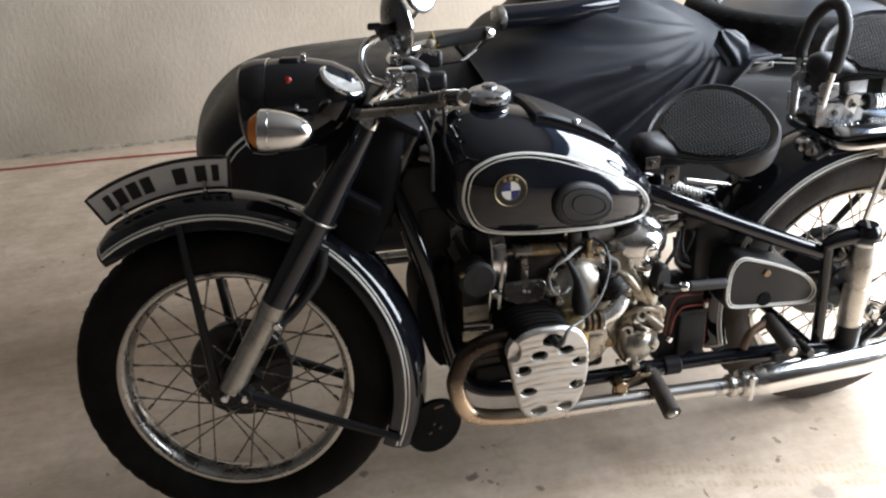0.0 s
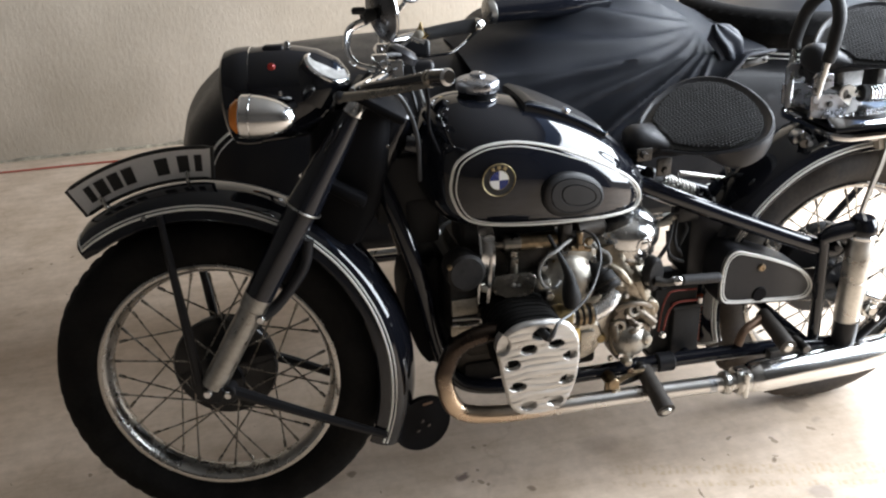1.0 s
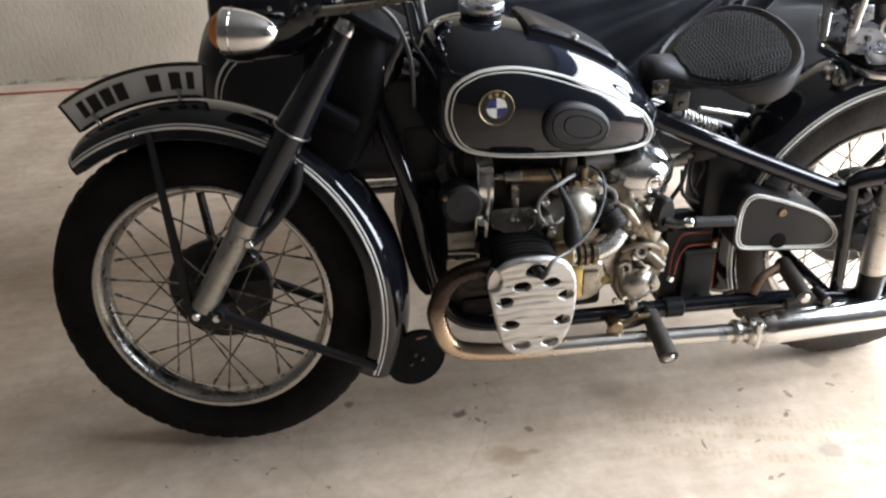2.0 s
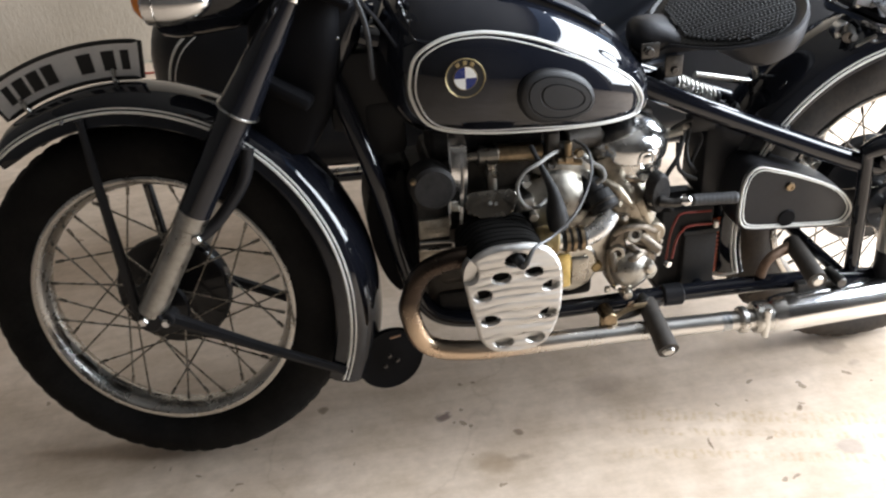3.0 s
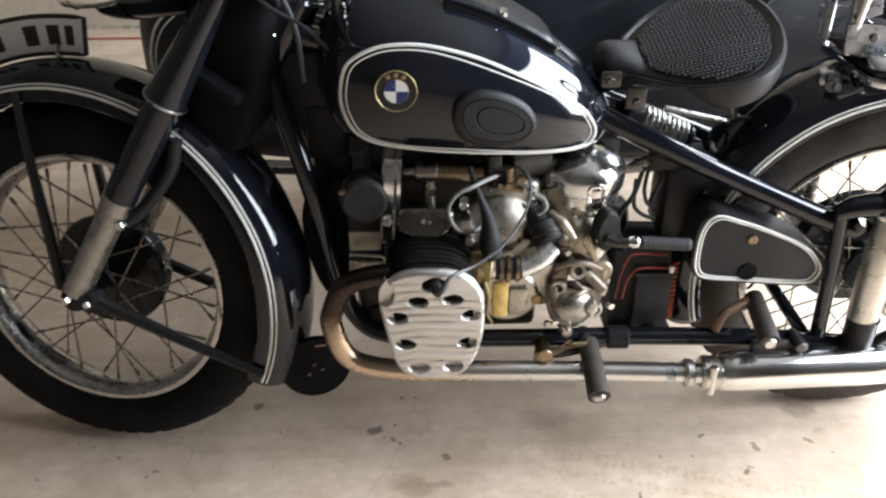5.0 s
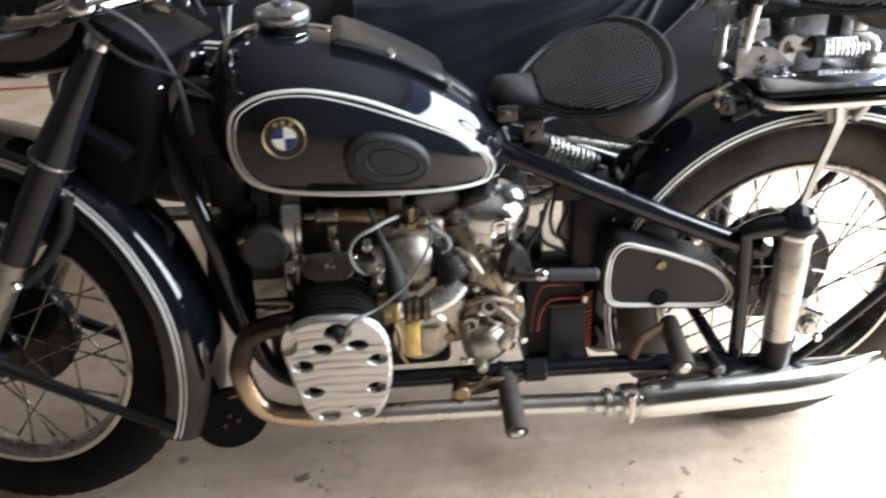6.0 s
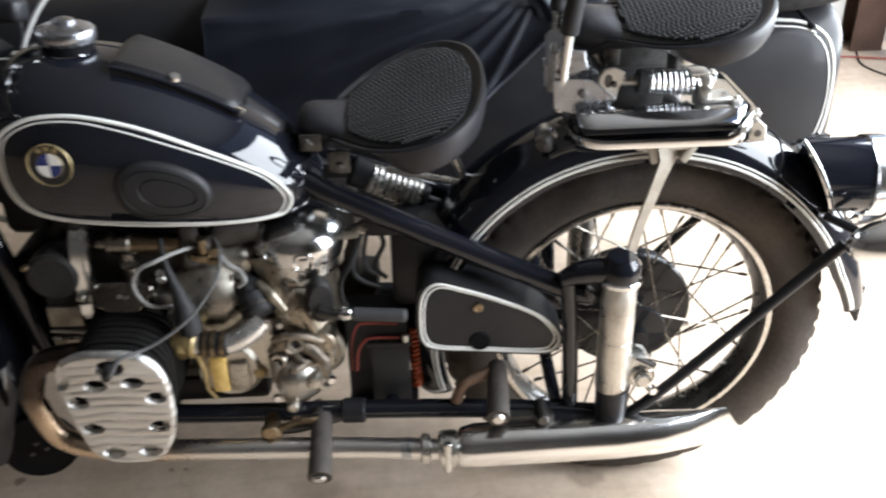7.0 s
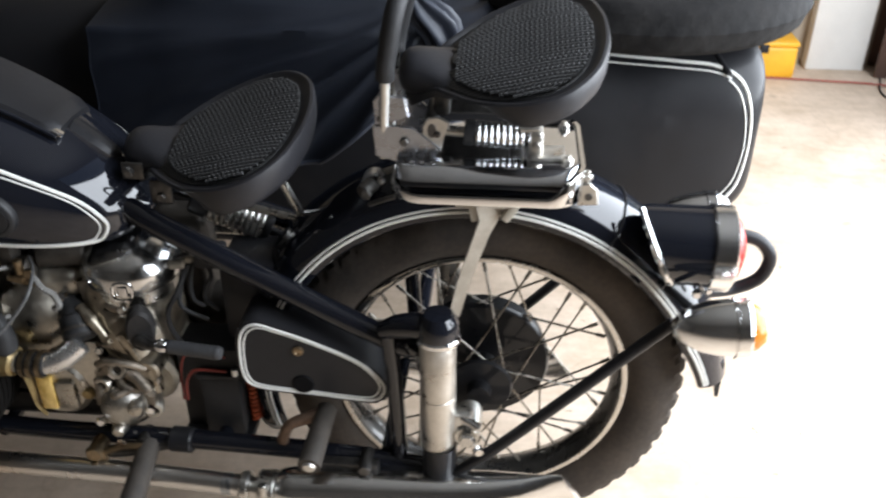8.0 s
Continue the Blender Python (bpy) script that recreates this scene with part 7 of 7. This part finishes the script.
# ---- sidecar ----
side = thing("sidecar", (1.0, 0.72, 0), "black sheet-metal sidecar with white double pinstripe", "sidecar")
SX = [-0.045, -0.02, 0.03, 0.12, 0.30, 0.80, 1.30, 1.60, 1.81, 1.895, 1.938, 1.958, 1.968]
SY0 = [0.66, 0.56, 0.49, 0.45, 0.42, 0.41, 0.41, 0.41, 0.42, 0.43, 0.45, 0.49, 0.56]
SY1 = [0.78, 0.88, 0.95, 0.99, 1.02, 1.04, 1.04, 1.03, 0.97, 0.90, 0.82, 0.75, 0.68]
SZB = [0.54, 0.48, 0.425, 0.38, 0.345, 0.335, 0.335, 0.345, 0.38, 0.41, 0.44, 0.48, 0.53]
SZT = [0.61, 0.68, 0.74, 0.795, 0.822, 0.825, 0.80, 0.785, 0.782, 0.775, 0.755, 0.72, 0.66]


# rounded between the stations
smooth_xy = spline(list(zip(SX, SY0, SY1)), 5)
smooth_z = spline(list(zip(SX, SZB, SZT)), 5)
SX, SY0, SY1 = ([p[k] for p in smooth_xy] for k in range(3))
SZB, SZT = ([p[k] for p in smooth_z] for k in (1, 2))


def hull_y(x, z):
    y0, y1, zb, zt = (float(np.interp(x, SX, v)) for v in (SY0, SY1, SZB, SZT))
    zm, h = (zb + zt) / 2, (zt - zb) / 2
    u = min(1.0, abs(z - zm) / h)
    n = 3.6 if z > zm else 8
    return (y0 + y1) / 2 - (y1 - y0) / 2 * (1 - u ** n) ** (1 / n)


hull = []
for x in SX:
    y0, y1, zb, zt = (float(np.interp(x, SX, v)) for v in (SY0, SY1, SZB, SZT))
    ym, zm, hw, hh = (y0 + y1) / 2, (zb + zt) / 2, (y1 - y0) / 2, (zt - zb) / 2
    hull.append([Vector((float(x), ym + hw * math.copysign(abs(math.cos(t)) ** (2 / (3.6 if t < math.pi else 8)), math.cos(t)), zm + hh * math.copysign(abs(math.sin(t)) ** (2 / (3.6 if t < math.pi else 8)), math.sin(t)))) for t in np.linspace(0, 2 * math.pi, 48, endpoint=False)])
body = part("body", loft(hull), CAR, side, "black sheet-metal sidecar body", angle=60)
stripe = [(1.20, 0.772), (1.45, 0.766), (1.62, 0.750), (1.77, 0.742), (1.850, 0.735), (1.896, 0.712), (1.920, 0.665), (1.931, 0.60), (1.928, 0.53), (1.911, 0.48), (1.865, 0.452), (1.70, 0.432), (1.20, 0.42)]
for k, r in ((0.0, 0.0035), (0.010, 0.0016)):
    pts = []
    for p in spline([(x, z, 0) for x, z in stripe], 8):
        z = p.y + (-k if p.y > 0.58 else k) * 1.0
        x = p.x - (k if p.x > 1.88 else 0)
        pts.append((x, hull_y(x, z) - 0.0005, z))
    part("pinstripe", tube(pts, r, 6, smooth=False), STRIPE, body, "white painted pinstripe")
nose = [(0.40, 0.728), (0.30, 0.735), (0.14, 0.725), (0.055, 0.68), (0.015, 0.61), (0.012, 0.53), (0.05, 0.47)]
for k, r in ((0.0, 0.0035), (0.010, 0.0016)):
    pts = []
    for p in spline([(x, z, 0) for x, z in nose], 8):
        x, z = p.x + k * (1 if p.x < 0.12 else 0), p.y - k
        pts.append((x, hull_y(x, z) - 0.0005, z))
    part("pinstripe", tube(pts, r, 6, smooth=False), STRIPE, body, "white painted pinstripe")
part("trunk_bead", tube([(x, hull_y(x, 0.766 if x < 1.87 else 0.72) - 0.004, 0.768 if x < 1.87 else 0.725) for x in np.linspace(1.35, 1.87, 16)], 0.006, 8, smooth=False), CAR, body, "rolled lid edge")


def spare():
    C = Matrix.Translation((1.715, 0.675, 0.828)) @ Matrix.Rotation(radians(90), 4, 'X')
    sp = thing("spare_wheel", (1.715, 0.675, 0.778), "black spare wheel lying flat on the sidecar lid", "wheel")
    t = part("spare_tyre", tyre_mesh(R_TYRE + 0.004, R_RIM - 0.006, 0.10, 0.004, 216, 2), TYRE, sp, "black spare tyre", C, angle=30)
    part("spare_rim", rim_mesh(R_RIM, 0.058), SATIN, t, "", C)
    part("spare_hub", lathe([(0.0, -0.05), (0.10, -0.04), (0.235, -0.02), (0.235, 0.0), (0.10, 0.02), (0.0, 0.03)], C @ Matrix.Rotation(radians(90), 4, 'X'), 36), SATIN, t)


spare()
# chassis and outer wheel that carry the sidecar
part("chassis", join(tube([(0.15, 0.48, 0.33), (0.5, 0.46, 0.325), (1.4, 0.46, 0.325), (1.75, 0.50, 0.36)], 0.017, 12), tube([(0.15, 0.96, 0.33), (0.6, 0.98, 0.325), (1.75, 0.96, 0.36)], 0.017, 12), rod((1.30, 0.15, 0.27), (1.30, 1.13, 0.33), 0.016), rod((0.56, 0.13, 0.275), (0.56, 0.98, 0.325), 0.016)), BLACK, side, "black tubular chassis")
part("outer_tyre", tyre_mesh(R_TYRE, R_RIM - 0.006, 0.098, 0.005, 144, 2), TYRE, side, "", Matrix.Translation((1.30, 1.18, 0.34)))
part("outer_rim", join(rim_mesh(R_RIM, 0.058), lathe([(0.0, -0.05), (0.22, -0.012), (0.22, 0.012), (0.0, 0.05)], Matrix.Rotation(radians(-90), 4, 'X'), 32)), RIMPAINT, side, "", Matrix.Translation((1.30, 1.18, 0.34)))
part("sill_rail", tube([(0.06, 0.47, 0.40), (0.16, 0.425, 0.372), (0.30, 0.408, 0.364), (0.80, 0.402, 0.36), (1.30, 0.402, 0.36)], 0.007, 8), DULL, side, "bright rail along the lower edge")
# latch and rail on the body's near shoulder
part("latch", join(box(1.405, 0.378, 0.771, 0.075, 0.006, 0.018, 0.003, m=Matrix.Rotation(radians(-9), 4, 'Y')), hexnut((1.432, 0.374, 0.776), (0, -1, 0), 0.005, 0.004)), STEEL, side, "grey metal latch arm")


# oilcloth cover over the cockpit
def cover():
    nx, ny = 150, 80
    crest = spline([(0.66, 0, 0.825), (0.74, 0, 0.862), (0.82, 0, 0.915), (0.92, 0, 0.960), (1.0, 0, 0.972), (1.12, 0, 0.966), (1.275, 0, 0.908), (1.39, 0, 0.845), (1.44, 0, 0.815)], 6)
    bm = bmesh.new()
    V = []
    for i in range(nx + 1):
        u = i / nx
        x = 0.66 + 0.78 * u
        ridge = float(np.interp(x, [p.x for p in crest], [p.z for p in crest]))
        base = float(np.interp(x, (0.66, 1.10, 1.24, 1.36, 1.60), (0.52, 0.56, 0.68, 0.80, 0.815)))
        row = []
        for j in range(ny + 1):
            v = j / ny
            if v < 0.35:
                y = 0.350 + 0.035 * v / 0.35
                z = base + (0.80 - base) * v / 0.35
            elif v < 0.7:
                t = (v - 0.35) / 0.35
                y = 0.385 + 0.25 * t
                z = max(base, 0.80) + (ridge - max(base, 0.80)) * (0.45 * t + 0.55 * math.sin(t * math.pi / 2))
            else:
                t = (v - 0.7) / 0.3
                y = 0.635 + 0.40 * t
                z = ridge - float(np.interp(x, (0.66, 0.95, 1.15, 1.44), (0.20, 0.14, 0.02, -0.01))) * t * t
            # broad folds that run together at the rear fastening
            sx, sz = 1.315 - x, 0.855 - z
            far = math.hypot(sx, sz)
            ang = math.atan2(sz, max(0.02, sx)) + 0.10 * noise.noise(Vector((x * 2.2, z * 2.2, 4.0)))
            f = 0.0
            for centre, width, am in ((-0.42, 0.10, 0.8), (-0.16, 0.055, 1.0), (0.05, 0.05, 0.8), (0.20, 0.035, 0.7), (0.38, 0.05, 0.9), (0.60, 0.035, 1.0), (0.80, 0.05, 0.8), (1.02, 0.06, 0.9)):
                q = (ang - centre) / width
                f += am * math.exp(-q * q)
            amp = 0.032 * min(1.0, far * 2.6) * (1.0 - 0.45 * min(1.0, max(0.0, far - 0.35) / 0.35))
            soft = noise.noise(Vector((x * 5, y * 5, z * 5))) * 0.006
            y -= max(-0.002, f * amp + 0.004 + soft) * max(0.0, 1 - 1.2 * v)
            z += (f * amp * 0.8 + soft) * min(1.0, v * 2.0)
            row.append(bm.verts.new((x, y, z)))
        V.append(row)
    hem = [r[0].co.copy() for r in V]
    for i in range(nx):
        for j in range(ny):
            bm.faces.new((V[i][j], V[i + 1][j], V[i + 1][j + 1], V[i][j + 1]))
    bmesh.ops.solidify(bm, geom=bm.faces[:], thickness=0.003)
    t = thing("sidecar_cover", (1.1, 0.38, 0.8), "black oilcloth cover draped in folds over the sidecar cockpit", "cover")
    part("cloth", bm, CLOTH, t, angle=80)
    part("hem", tube(hem[::3], 0.005, 8, smooth=False), CLOTH, t, "rolled hem of the cover")
    secs = []
    for dx, dz, w in ((-0.024, 0.062, 0.006), (-0.018, 0.050, 0.018), (-0.008, 0.030, 0.029), (0.002, 0.008, 0.031), (0.008, -0.014, 0.026), (0.012, -0.036, 0.027), (0.016, -0.056, 0.019), (0.020, -0.068, 0.006)):
        ring = []
        for a in np.linspace(0, 2 * math.pi, 44, endpoint=False):
            p = Vector((1.318 + dx * 1.5 + w * math.cos(a) * 1.25, 0.378 + w * 0.5 * math.sin(a), 0.818 + dz * 0.95 + w * math.cos(a) * 0.30))
            crease = w * 0.20 * math.sin(6 * a + dz * 30) + noise.noise(p * 40) * 0.008 + noise.noise(p * 110) * 0.005
            ring.append(p + Vector((math.cos(a), math.sin(a), 0.4)) * crease)
        secs.append(ring)
    part("gathered_corner", loft(secs), CLOTH, t, "crumpled gathered corner of the cover", angle=60)


cover()
roll = thing("windscreen_roll", (0.76, 0.6, 0.86), "black rolled cover with a bright round end on the sidecar", "roll")
part("roll", tube([(0.725, 0.49, 0.930), (0.90, 0.50, 0.931), (1.05, 0.53, 0.933)], 0.029, 20), BLACK, roll)
part("end_cap", lathe([(0.0, 0.004), (0.022, 0.005), (0.029, 0.003), (0.031, -0.002), (0.031, -0.014), (0.029, -0.016)], orient((0.724, 0.49, 0.930), (-1, -0.12, -0.08)), 28), DULL, roll, "bright round end cap")

# ---- loose things by the wall ----
cable = thing("extension_cable", (0, 2.4, 0), "thin red extension cable lying along the wall", "cable")
part("cable", tube([(-2.6, 2.52, 0.006), (-1.6, 2.50, 0.006), (-0.98, 2.46, 0.006), (-0.5, 2.45, 0.006), (0.3, 2.40, 0.006), (1.2, 2.46, 0.006), (2.2, 2.44, 0.006), (2.75, 2.40, 0.006), (3.0, 2.36, 0.006), (3.3, 2.2, 0.006), (3.5, 1.7, -0.014)], 0.0045, 8, n=10), CORD, cable)
ybox = thing("yellow_case", (2.5, 2.49, 0), "small yellow plastic case on the floor by the wall", "case")
part("case_body", box(2.50, 2.51, 0.066, 0.28, 0.16, 0.132, 0.012, 3), YBOX, ybox)
part("case_lid", box(2.50, 2.51, 0.143, 0.286, 0.166, 0.022, 0.008, 2), YBOX, ybox)
part("case_latch", box(2.50, 2.426, 0.126, 0.04, 0.008, 0.036, 0.003), SATIN, ybox)
wire = thing("black_wire", (2.6, 2.0, 0), "thin black wire lying on the floor", "wire")
part("wire", tube([(3.0, 2.45, 0.004), (2.95, 2.25, 0.004), (3.05, 2.0, 0.004), (3.12, 1.75, 0.004), (3.15, 1.4, 0.004)], 0.004, 6), RUBBER, wire)
